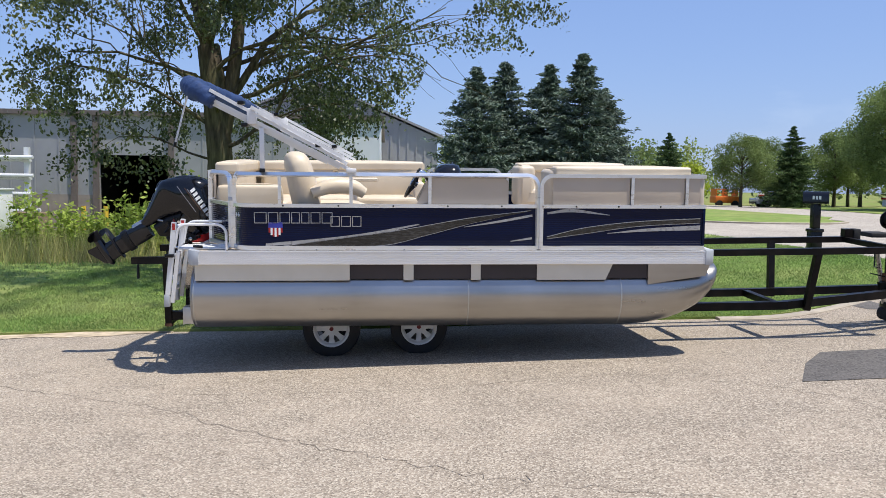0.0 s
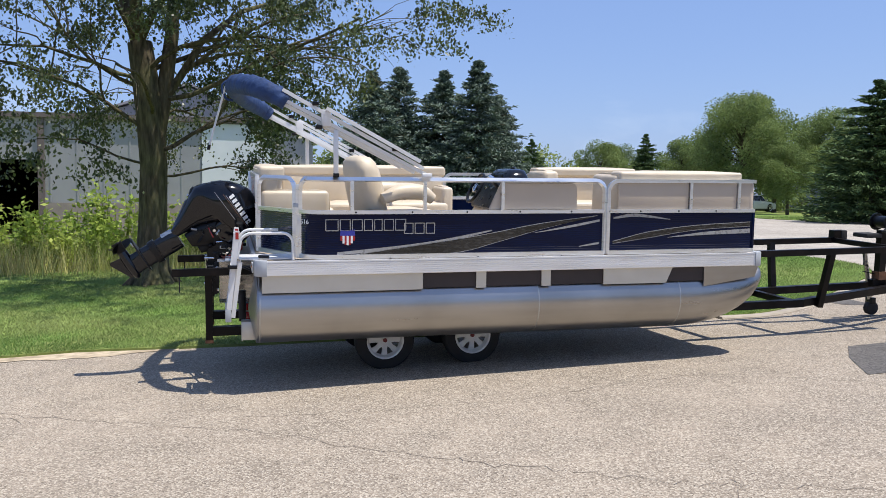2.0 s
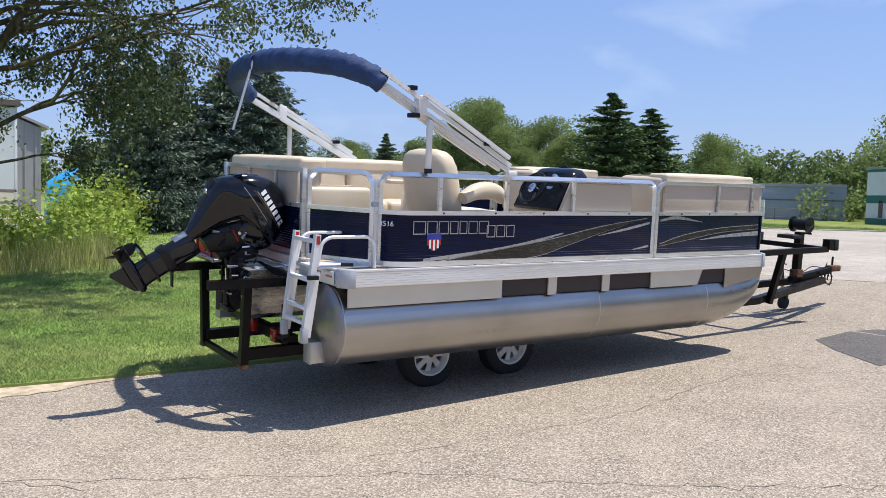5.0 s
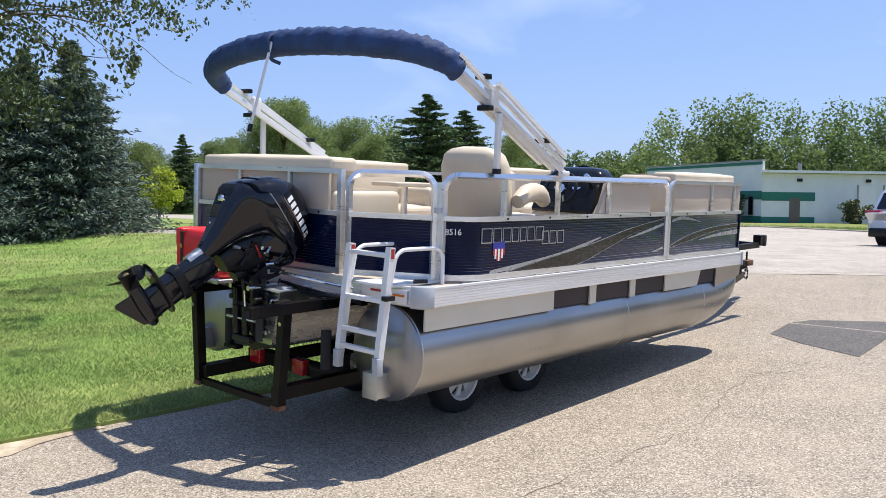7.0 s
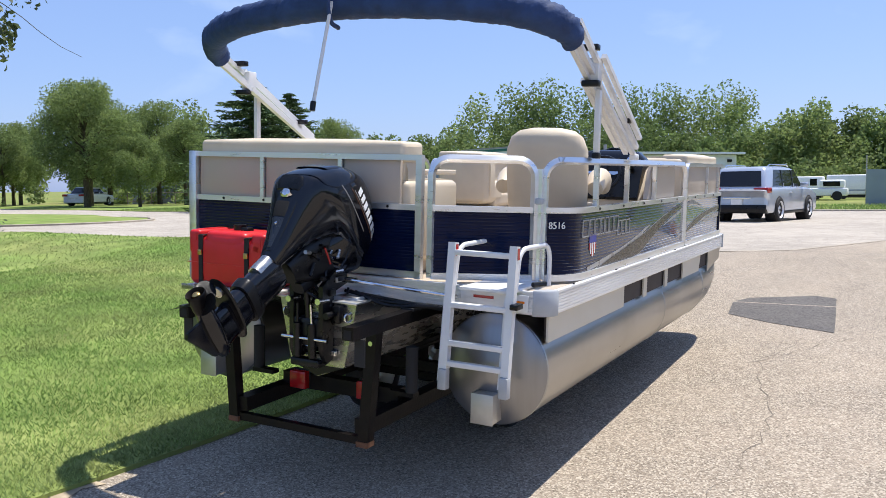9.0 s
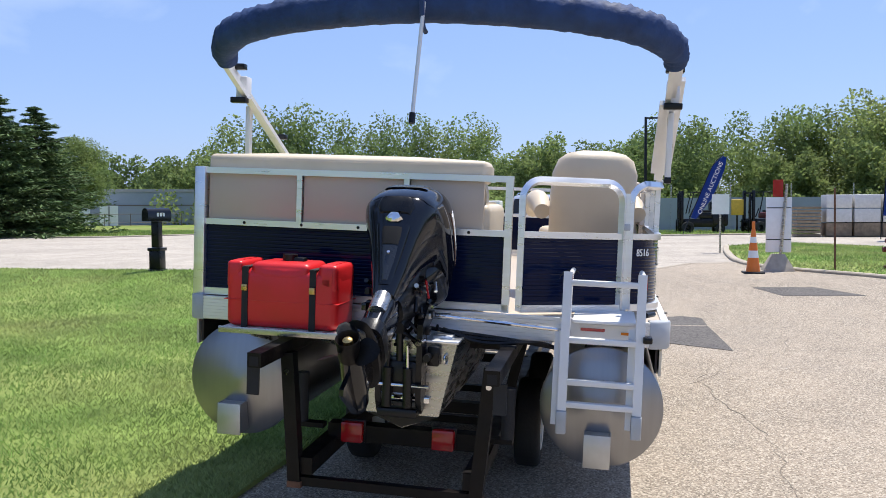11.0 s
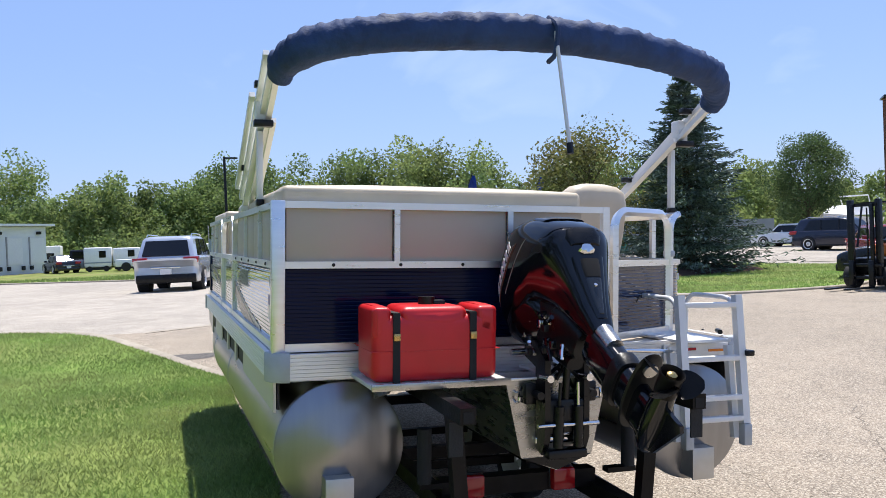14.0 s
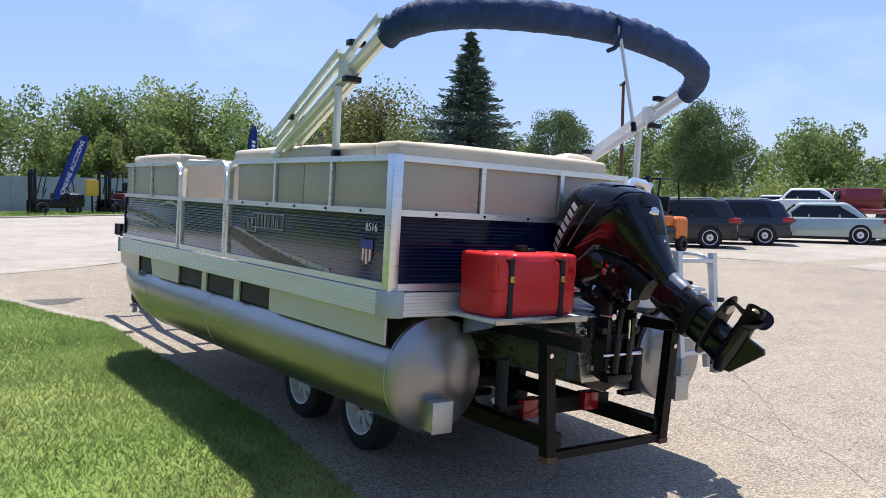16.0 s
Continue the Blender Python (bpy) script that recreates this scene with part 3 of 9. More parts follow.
ribs = [(0.0, 1.095)]
for i in range(6):
    z = 1.100 + i * 0.018
    ribs += [(0.004, z), (0.004, z + 0.013), (0.0, z + 0.0145), (0.0, z + 0.0175)]
ribs += [(0.006, 1.209), (0.006, 1.221), (-0.03, 1.221), (-0.03, 1.095)]
E0 = 1.291
for nm, path in (("side_rubrail", [(-2.36, YC - E0), (2.34, YC - E0)]), ("side_rubrail", [(2.34, YC + E0), (-2.36, YC + E0)]),
                 ("bow_rubrail", [(2.44, YC - 1.2), (2.44, YC + 1.2)]), ("stern_rubrail", [(-2.46, YC + 1.2), (-2.46, YC - 1.2)])):
    part(nm, extrude_profile(bm_new(), ribs, path, closed=True), M["deck"], boat, "ribbed silver aluminium edge", smooth=20)
for cx, cy, a in ((-2.36, YC - 1.2, 180), (-2.36, YC + 1.2, 90), (2.34, YC - 1.2, 270), (2.34, YC + 1.2, 0)):
    p = [(cx + 0.0985 * math.cos(radians(a + 90 * i / 6)), cy + 0.0985 * math.sin(radians(a + 90 * i / 6))) for i in range(7)]
    prof = [(-0.06, 1.09), (0.004, 1.09), (0.008, 1.096), (0.008, 1.220), (0.003, 1.227), (-0.06, 1.227)]
    part("corner_cap", extrude_profile(bm_new(), prof, p, closed=True), M["cap"], boat, "grey moulded corner cap")

# pontoons
TR, TZ = 0.308, 0.774
for side in (-1, 1):
    yt = YC + side * (0.962 if side > 0 else 0.978)
    n = 40
    rings = []
    stations = [(-2.43, 1, 0)] + [(-2.36 + 3.96 * i / 12, 1, 0) for i in range(13)]
    for i in range(1, 13):                       # nose sweeps up to the deck
        t = i / 12
        x = 1.60 + 0.93 * math.sin(t * math.pi / 2)
        s = math.cos(t * math.pi / 2) ** 0.75
        stations.append((x, max(0.02, s), t))
    for x, s, t in stations:
        ring = []
        for k in range(n):
            a = 2 * math.pi * k / n
            y, z = math.cos(a) * TR, math.sin(a) * TR
            if t:
                zt = TR * 0.96
                z = zt - (zt - z) * s
                y = y * max(0.03, s ** 0.45)
            ring.append((x, yt + y, TZ + z))
        rings.append(ring)
    tube = part("pontoon", loft(bm_new(), rings), M["tube"], boat, "round bare aluminium pontoon tube with upswept nose", smooth=50)
    bm = bm_new()
    sweep(bm, [(-2.428, yt, TZ), (-2.440, yt, TZ), (-2.447, yt, TZ), (-2.470, yt, TZ), (-2.493, yt, TZ), (-2.506, yt, TZ), (-2.508, yt, TZ)], TR, n=48,
          radii=[TR + 0.002, TR + 0.002, TR * 0.975, TR * 0.66, TR * 0.33, TR * 0.10, 0.004])
    part("end_plate", bm, M["tubeend"], tube, "shallow cone-shaped brushed end plate", smooth=30)
    for x in (-2.42, 0.10, 1.55):
        bm = bm_new()
        sweep(bm, [(x - 0.006, yt, TZ), (x, yt, TZ), (x + 0.006, yt, TZ)], TR, n=40, radii=[TR + 0.0005, TR + 0.004, TR + 0.0005])
        part("weld_seam", bm, M["seam"], tube)
    yg = yt + (0.026 if side > 0 else 0.010)
    bm = boxes((-2.569, -2.561, yg - 0.066, yg + 0.066, TZ - 0.283, TZ - 0.115), (-2.562, -2.447, yg - 0.066, yg - 0.060, TZ - 0.275, TZ - 0.115),
               (-2.562, -2.447, yg + 0.060, yg + 0.066, TZ - 0.275, TZ - 0.115),
               (-2.560, -2.455, yg - 0.0595, yg + 0.0595, TZ - 0.122, TZ - 0.117), bev=0.002)
    part("drain_guard", bm, M["seam"], tube, "bent aluminium plate on the tube's end")
    # risers between tube and deck with open bays
    yo = YC + side * 1.262
    for x0, x1 in ((-2.40, -1.0), (-0.505, -0.412), (0.123, 0.212), (0.742, 1.43)):
        bm = bm_new()
        if x1 > 1.4:
            prism(bm, [(x0, 0.945), (1.395, 0.945), (1.46, 1.094), (x0, 1.094)], "y", yo - 0.006, yo + 0.006)
        else:
            box(bm, x0, x1, yo - 0.006, yo + 0.006, 0.945, 1.094)
        part("riser", bm, M["riser"], tube, "cream painted riser panel")
    bm = bm_new()
    prism(bm, [(1.80, 0.90), (2.36, 0.98), (2.40, 1.094), (1.80, 1.094)], "y", yo - 0.006, yo + 0.006)
    part("bow_riser", bm, M["tube"], tube)
    bm = boxes((-2.38, 2.2, yt - 0.05, yt + 0.05, 1.06, 1.094))
    for i in range(14):
        box(bm, -2.2 + i * 0.31, -2.16 + i * 0.31, YC + side * 0.62, YC + side * 1.15, 1.05, 1.092)
    part("cross_member", bm, M["hull"], tube)
    # added sheet just inside the risers: its dark colour stands in for shade
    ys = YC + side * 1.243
    part("inner_skirt", boxes((-2.38, 1.9, ys - 0.006, ys + 0.006, 0.955, 1.098)), M["bayshade"], tube, "added dark brown sheet standing in for shade in the open bays")
bm = bm_new()
for i in range(12):
    box(bm, -2.3 + i * 0.4, -2.24 + i * 0.4, YC - 1.2, YC + 1.2, 1.10, 1.164)
part("deck_beams", bm, M["hull"], boat, "dull aluminium beams under the deck")


def ribbed(path, z0=ZN0 + 0.018, z1=ZN1, pitch=0.0195, d=0.0017):
    """Side sheet with pressed horizontal ribs along a plan path."""
    prof = [(-0.012, z0), (0.0, z0)]
    k = int((z1 - z0) / pitch)
    for i in range(k):
        z = z0 + i * pitch
        prof += [(0.0, z + pitch * 0.18), (d, z + pitch * 0.34), (d, z + pitch * 0.84), (0.0, z + pitch * 0.98)]
    prof += [(0.0, z1), (-0.012, z1)]
    return extrude_profile(bm_new(), prof, path, closed=True)


def bar(pts, r=0.016, square=True, n=8):
    return sweep(bm_new(), pts, r, n=n, square=square)


def rivets(parent, pts, axis):
    for p in pts:
        bm = bm_new()
        d = Vector(axis) * 0.006
        cyl(bm, Vector(p), Vector(p) + d, 0.009, 8, 0.006)
        part("rivet", bm, M["dark"], parent)


def section(name, path, rail="round", verts=(), posts=(0, 1), label="", panel=True, top0=True, top1=True, out=1):
    """One section of fence along a plan path: navy sheet, bottom, middle and top rails, posts and uprights."""
    S = part(name, ribbed(path), M["navy"], boat, label or "glossy navy ribbed side panel with silver rails", smooth=25)
    P3 = lambda z: [(x, y, z) for x, y in path]
    for z, r in ((ZN0, 0.019), (ZN1 + 0.012, 0.0165)):
        part("rail", bar(P3(z), r), M["alu"], S)
    d0 = (Vector(path[1]) - Vector(path[0])).normalized()
    d1 = (Vector(path[-1]) - Vector(path[-2])).normalized()
    R = 0.10
    line = []
    a, b = Vector(path[0]), Vector(path[-1])
    if top0:
        line += [(a.x, a.y, ZN0 - 0.01), (a.x, a.y, 1.5), (a.x, a.y, ZR - R)]
        for i in range(1, 7):
            t = radians(15 * i)
            q = a + d0 * R * (1 - math.cos(t))
            line.append((q.x, q.y, ZR - R + R * math.sin(t)))
    else:
        line.append((a.x, a.y, ZR))
    line += [(x, y, ZR) for x, y in path[1:-1]]
    if top1:
        for i in range(0, 7):
            t = radians(90 - 15 * i)
            q = b - d1 * R * (1 - math.cos(t))
            line.append((q.x, q.y, ZR - R + R * math.sin(t)))
        line += [(b.x, b.y, 1.5), (b.x, b.y, ZN0 - 0.01)]
    else:
        line.append((b.x, b.y, ZR))
    part("top_rail", bar(line, 0.0165), M["alu"], S, "brushed aluminium rail bent down at its ends" if (top0 or top1) else "")
    for x, y in verts:
        part("upright", bar([(x, y, ZN1 + 0.02), (x, y, ZR - 0.012)], 0.0145), M["alu"], S)
    return S


def post(x, y, r=0.031, z1=ZR + 0.018):
    p = part("fence_post", boxes((x - r, x + r, y - r, y + r, ZD + 0.012, z1), bev=0.005), M["alu"], boat, "square aluminium corner post")
    return p


corner = [(-2.06, -1.13), (-2.03, -1.19), (-1.98, -1.24), (-1.915, -1.275), (-1.85, YS)]
stb_aft = section("side_panel", corner + [(0.737, YS)], verts=[(-1.63, YS), (-0.985, YS), (-0.265, YS)])
stb_bow = section("side_panel", [(0.774, YS), (XB, YS)], verts=[(1.63, YS), (2.15, YS)], top1=False)
port_bow = section("side_panel", [(XB, YP), (0.82, YP)], verts=[(1.55, YP), (2.1, YP)], top0=False)
port_gate = section("side_gate", [(0.745, YP), (-0.165, YP)], label="navy boarding gate with rounded rail")
port_aft = section("side_panel", [(-0.235, YP), (XS + 0.03, YP)], verts=[(-0.99, YP), (-1.74, YP)], top1=False)
bow_pan = section("bow_panel", [(XB, YS + 0.03), (XB, YP - 0.03)], verts=[(XB, -0.4), (XB, 0.35)], top0=False, top1=False)
stern = section("stern_panel", [(XS, YP - 0.03), (XS, -0.515)], verts=[(XS, 0.637), (XS, 0.041)], top0=False, top1=False)
part("end_post", bar([(XS, -0.505, ZD + 0.012), (XS, -0.505, ZR + 0.016)], 0.019), M["alu"], stern)
gate = section("stern_gate", [(-2.385, -0.572), (-2.105, -1.085)], label="navy stern gate with rounded rail")
post(XS, YP)
for s_, y in ((-1, YS), (1, YP)):
    part("panel_corner", boxes((XB - 0.02, XB + 0.006, y - 0.014, y + 0.014, ZN0 + 0.02, ZN1), bev=0.008), M["navy"], boat, "navy sheet folded round the corner")
    cu = sweep(bm_new(), [(XB - 0.035, y - s_ * 0.03, ZN1 + 0.03), (XB - 0.035, y - s_ * 0.03, ZR - 0.03), (XB - 0.035, y - s_ * 0.03, ZR - 0.017)], 0.03, n=14, radii=[0.032, 0.032, 0.022])
    part("corner_cushion", cu, M["panel"], boat, "rounded beige vinyl corner", smooth=50)
part("hinge_post", bar([(-2.083, -1.108, ZD + 0.012), (-2.083, -1.108, ZR - 0.05)], 0.017), M["alu"], boat)
part("gate_latch", boxes((-2.12, -2.06, -1.13, -1.085, 1.665, 1.70), bev=0.006), M["cap"], gate)
bm = bm_new()
sweep(bm, smooth_line([(-2.25, -0.76, 1.30), (-2.27, -0.77, 1.41), (-2.24, -0.83, 1.45), (-2.205, -0.885, 1.41), (-2.20, -0.87, 1.30)], 5), 0.008, n=6)
part("gate_strap", bm, M["strap"], gate)
rivets(stb_aft, [(x, YS - 0.018, ZN1 + 0.012) for x in (-1.6, -1.1, -0.6, -0.1, 0.4)], (0, -1, 0))
rivets(stb_bow, [(x, YS - 0.018, ZN1 + 0.012) for x in (1.1, 1.5, 1.9)], (0, -1, 0))
rivets(stern, [(XS - 0.018, y, ZN1 + 0.012) for y in (0.95, 0.62, 0.3, 0.0, -0.3)], (-1, 0, 0))
rivets(port_aft, [(x, YP + 0.018, ZN1 + 0.012) for x in (-2.1, -1.7, -1.3, -0.9, -0.5)], (0, 1, 0))
rivets(stb_aft, [(x, YC - 1.296, 1.229) for x in (-2.1, -1.3, -0.5, 0.3)], (0, 0, 1))

# beige upholstery backs that fill the fence between middle and top rail
def back(parent, x0, x1, y0, y1, lab=""):
    part("seat_back_panel", boxes((x0, x1, y0, y1, ZN1 + 0.028, ZR - 0.016), bev=0.003), M["panel"], parent, lab or "beige vinyl panel")


for y0, y1 in ((0.657, 1.17), (0.061, 0.617), (-0.37, 0.021)):
    back(stern, XS + 0.004, XS + 0.03, y0, y1)
for x0, x1 in ((-2.33, -1.76), (-1.72, -1.375), (-1.365, -1.01), (-0.97, -0.36)):
    back(port_aft, x0, x1, YP - 0.03, YP - 0.004)
for x0, x1 in ((1.57, 2.08), (0.95, 1.53), (2.12, 2.29)):
    back(port_bow, x0, x1, YP - 0.03, YP - 0.004)
for x0, x1 in ((0.88, 1.61), (1.65, 2.13), (2.17, 2.29)):
    back(stb_bow, x0, x1, YS + 0.004, YS + 0.03)
bm = bm_new()
zl, zt = ZN1 + 0.028, ZR - 0.022
prism(bm, [(-0.385, zl), (-0.27, zt), (0.42, zt), (0.455, zt - 0.02), (0.468, zt - 0.05), (0.468, zl)], "y", YS + 0.02, YS + 0.055)
bmesh.ops.bevel(bm, geom=bm.edges[:], offset=0.006, segments=2, affect="EDGES")
part("helm_side_panel", bm, M["panel"], stb_aft, "beige vinyl side panel beside the helm")


# graphics on the sides
def ribbon(name, upper, lower, material, parent, side, off):
    """A band between two edges, each a list of (x, z), laid on one side of the boat."""
    U = smooth_line([(x, 0, z) for x, z in upper], 7)
    Lo = smooth_line([(x, 0, z) for x, z in lower], 7)
    y = (YS - 0.0028 - off) if side < 0 else (YP + 0.0028 + off)
    yi = y + 0.0012 * (-side)
    bm = bm_new()
    top = [[bm.verts.new((p.x, yy, p.z)) for p in U] for yy in (y, yi)]
    bot = [[bm.verts.new((p.x, yy, p.z)) for p in Lo] for yy in (y, yi)]
    for k in range(len(U) - 1):
        bm.faces.new((top[0][k], top[0][k + 1], bot[0][k + 1], bot[0][k]))
        bm.faces.new((top[1][k], bot[1][k], bot[1][k + 1], top[1][k + 1]))
        bm.faces.new((top[0][k], top[1][k], top[1][k + 1], top[0][k + 1]))
        bm.faces.new((bot[0][k], bot[0][k + 1], bot[1][k + 1], bot[1][k]))
    return part(name, bm, material, parent, smooth=0)


def zz(v):
    return ZN1 - v * 0.36


for side, aft, bow in ((-1, stb_aft, stb_bow), (1, port_aft, port_bow)):
    ribbon("swoosh", [(-1.76, zz(0.93)), (-1.0, zz(0.72)), (-0.36, zz(0.42))], [(-1.76, zz(0.995)), (-1.0, zz(0.83)), (-0.36, zz(0.45))], M["silver"], aft, side, 0.001)
    up = [(-1.6, zz(1.0)), (-0.6, zz(0.62)), (0.1, zz(0.28)), (0.69, zz(0.08))]
    lo = [(-1.6, zz(1.0)), (-0.75, zz(0.985)), (-0.28, zz(0.70)), (0.2, zz(0.35)), (0.69, zz(0.12))]
    if side > 0:
        up = [(-1.6, zz(1.0)), (-0.9, zz(0.74)), (-0.25, zz(0.42))]
        lo = [(-1.6, zz(1.0)), (-0.9, zz(0.97)), (-0.25, zz(0.64))]
    up2 = [(x, z) for x, z in up]
    ribbon("swoosh_edge", [(x, z + 0.006) for x, z in up], [(x, z - 0.006) for x, z in lo], M["silver"], aft, side, 0.001)
    ribbon("woodgrain_band", up, lo, M["grain"], aft, side, 0.0025)
    if side < 0:
        ribbon("swoosh", [(0.05, zz(0.50)), (0.4, zz(0.32)), (0.69, zz(0.17))], [(0.05, zz(0.51)), (0.4, zz(0.38)), (0.69, zz(0.23))], M["silver"], aft, side, 0.001)
        ribbon("swoosh", [(0.49, zz(0.86)), (0.69, zz(0.76))], [(0.49, zz(0.88)), (0.69, zz(0.82))], M["silver"], aft, side, 0.001)
    ribbon("swoosh", [(0.83, zz(0.12)), (1.06, zz(0.03)), (1.42, zz(0.18))], [(0.83, zz(0.17)), (1.06, zz(0.115)), (1.42, zz(0.195))], M["silver"], bow, side, 0.001)
    up = [(0.83, zz(0.76)), (1.2, zz(0.52)), (1.7, zz(0.36)), (2.29, zz(0.28))]
    lo = [(0.83, zz(0.80)), (1.2, zz(0.66)), (1.7, zz(0.47)), (2.29, zz(0.38))]
    ribbon("swoosh_edge", [(x, z + 0.006) for x, z in up], [(x, z - 0.006) for x, z in lo], M["silver"], bow, side, 0.001)
    ribbon("woodgrain_band", up, lo, M["grain"], bow, side, 0.0025)
    ribbon("swoosh", [(1.4, zz(0.66)), (1.8, zz(0.53)), (2.29, zz(0.45))], [(1.4, zz(0.67)), (1.8, zz(0.61)), (2.29, zz(0.575))], M["silver"], bow, side, 0.001)
    # name plate as plain outlined blocks, model number, shield
    y = YS - 0.0045 if side < 0 else YP + 0.0045
    x = -1.862 if side < 0 else -1.13
    for i in range(10):
        w = (0.125, 0.105, 0.105, 0.09, 0.085, 0.10, 0.11, 0.096, 0.10, 0.096)[i]
        low = i > 6
        z0, z1 = (1.440, 1.538) if low else (1.470, 1.572)
        bm = bm_new()
        xa, xb = x, x + w - 0.012
        for r in ((xa, xb, z1 - 0.007, z1), (xa, xb, z0, z0 + 0.007), (xa, xa + 0.007, z0 + 0.007, z1 - 0.007), (xb - 0.007, xb, z0 + 0.007, z1 - 0.007)):
            box(bm, r[0], r[1], y - 0.001, y + 0.001, r[2], r[3])
        part("name_block", bm, M["silver"], aft)
        x += w if side < 0 else w * 0.62
        if i == 6:
            x -= 0.03
    xs_ = -1.67 if side < 0 else -2.16
    bm = bm_new()
    prism(bm, [(xs_ - 0.066, 1.430), (xs_ - 0.062, 1.483), (xs_, 1.474), (xs_ + 0.062, 1.483), (xs_ + 0.066, 1.430)], "y", y - 0.001, y + 0.001)
    part("shield_top", bm, M["blue"], aft)
    for k in range(7):
        xa = xs_ - 0.0625 + k * 0.0179
        dz = 0.058 * (1 - abs((k - 3) / 3.6) ** 2.2) + 0.024
        part("shield_stripe", boxes((xa, xa + 0.0178, y - 0.001, y + 0.001, 1.429 - dz, 1.429)), M["white"] if k % 2 else M["redlens"], aft)
    if side < 0:
        turn = Matrix.Translation((-2.043, -1.203, 1.545)) @ Euler((radians(90), 0, radians(-38))).to_matrix().to_4x4()
        text_part("8516", 0.056, M["white"], aft, turn, name="model_number")
    else:
        text_part("8516", 0.062, M["white"], aft, Matrix.Translation((-2.20, YP + 0.005, 1.545)) @ Euler((radians(90), 0, radians(180))).to_matrix().to_4x4(), name="model_number")


# ---- seats ----
def pad(bm, x0, x1, y0, y1, z0, z1, r=0.04, puff=0.012, seg=4):
    """A soft cushion: a box with well rounded edges and slightly swollen faces."""
    b2 = bm_new()
    box(b2, x0, x1, y0, y1, z0, z1)
    bmesh.ops.subdivide_edges(b2, edges=b2.edges[:], cuts=3, use_grid_fill=True)
    c = Vector(((x0 + x1) / 2, (y0 + y1) / 2, (z0 + z1) / 2))
    h = Vector(((x1 - x0) / 2, (y1 - y0) / 2, (z1 - z0) / 2))
    for v in b2.verts:
        d = v.co - c
        q = Vector((d.x / h.x, d.y / h.y, d.z / h.z))
        for i in range(3):
            o = [abs(q[j]) for j in range(3) if j != i]
            if abs(abs(q[i]) - 1) < 1e-4 and max(o) < 0.9:
                v.co[i] += math.copysign(puff, q[i])
    sharp = [e for e in b2.edges if len(e.link_faces) == 2 and e.calc_face_angle(0) > 1.0]
    bmesh.ops.bevel(b2, geom=sharp, offset=r, segments=seg, profile=0.5, affect="EDGES", clamp_overlap=True)
    me = bpy.data.meshes.new("tmp")
    b2.to_mesh(me)
    b2.free()
    bm.from_mesh(me)
    bpy.data.meshes.remove(me)
    return bm


def seat_parts(root, rows):
    for nm, *r in rows:
        part(nm, pad(bm_new(), *r[:6], r=r[6] if len(r) > 6 else 0.04), M["vinyl"], root, smooth=60)


lounge = thing("corner_lounge", "cream vinyl corner lounge seat along the stern rail", "seat", at=(-2.0, 0.5, ZD), m=BOAT)
part("seat_base", boxes((-2.33, -1.74, -0.34, 1.15, ZD + 0.005, 1.46), bev=0.02), M["panel"], lounge, "beige moulded seat base")
seat_parts(lounge, [("top_pad", -2.376, -2.14, -0.38, YP - 0.022, 1.885, 2.008, 0.05), ("backrest", -2.36, -2.16, -0.36, 1.0, 1.55, 1.93, 0.05),
                    ("seat_cushion", -2.18, -1.66, -0.34, 0.32, 1.46, 1.61, 0.05), ("seat_cushion", -2.18, -1.66, 0.33, 1.0, 1.46, 1.61, 0.05), ("armrest", -2.36, -1.72, -0.40, -0.24, 1.30, 1.78, 0.06)])
side_l = thing("side_lounge", "cream vinyl bench along the boat's port rail", "seat", at=(-1.0, 0.9, ZD), m=BOAT)
part("seat_base", boxes((-1.70, -0.30, 0.62, 1.15, ZD + 0.005, 1.46), bev=0.02), M["panel"], side_l)
seat_parts(side_l, [("top_pad", -2.15, -0.21, 0.98, YP - 0.022, 1.885, 2.003, 0.05), ("backrest", -2.1, -1.25, 0.98, 1.17, 1.55, 1.93, 0.05), ("backrest", -1.24, -0.24, 0.98, 1.17, 1.55, 1.93, 0.05),
                    ("seat_cushion", -1.65, -1.0, 0.55, 1.0, 1.46, 1.61, 0.05), ("seat_cushion", -0.99, -0.28, 0.55, 1.0, 1.46, 1.61, 0.05), ("armrest", -0.36, -0.22, 0.58, 1.15, 1.3, 1.78, 0.06)])


def bow_seat(y0, y1, inner):
    s = thing("bow_lounge", "cream vinyl bow lounge with a high end backrest", "seat", "bow lounges", at=(1.5, (y0 + y1) / 2, ZD), m=BOAT)
    part("seat_base", boxes((0.92, 2.25, y0, y1, ZD + 0.005, 1.46), bev=0.02), M["panel"], s)
    o = y1 if inner < 0 else y0
    ya, yb = (o - 0.2, YP - 0.022) if inner < 0 else (YS + 0.022, o + 0.2)
    seat_parts(s, [("top_pad", 0.90, 2.2, ya, yb, 1.895, 2.0, 0.05), ("backrest", 1.0, 2.2, min(ya, yb) + 0.03, max(ya, yb) - 0.03, 1.55, 1.93, 0.04),
                   ("seat_cushion", 1.05, 2.25, y0, y1, 1.46, 1.61, 0.05), ("end_back", 0.86, 1.06, y0, y1, 1.5, 1.97, 0.07), ("end_arm", 0.90, 1.25, y0, y1, 1.5, 1.72, 0.06)])


bow_seat(0.62, 1.16, -1)
bow_seat(-1.24, -0.70, 1)

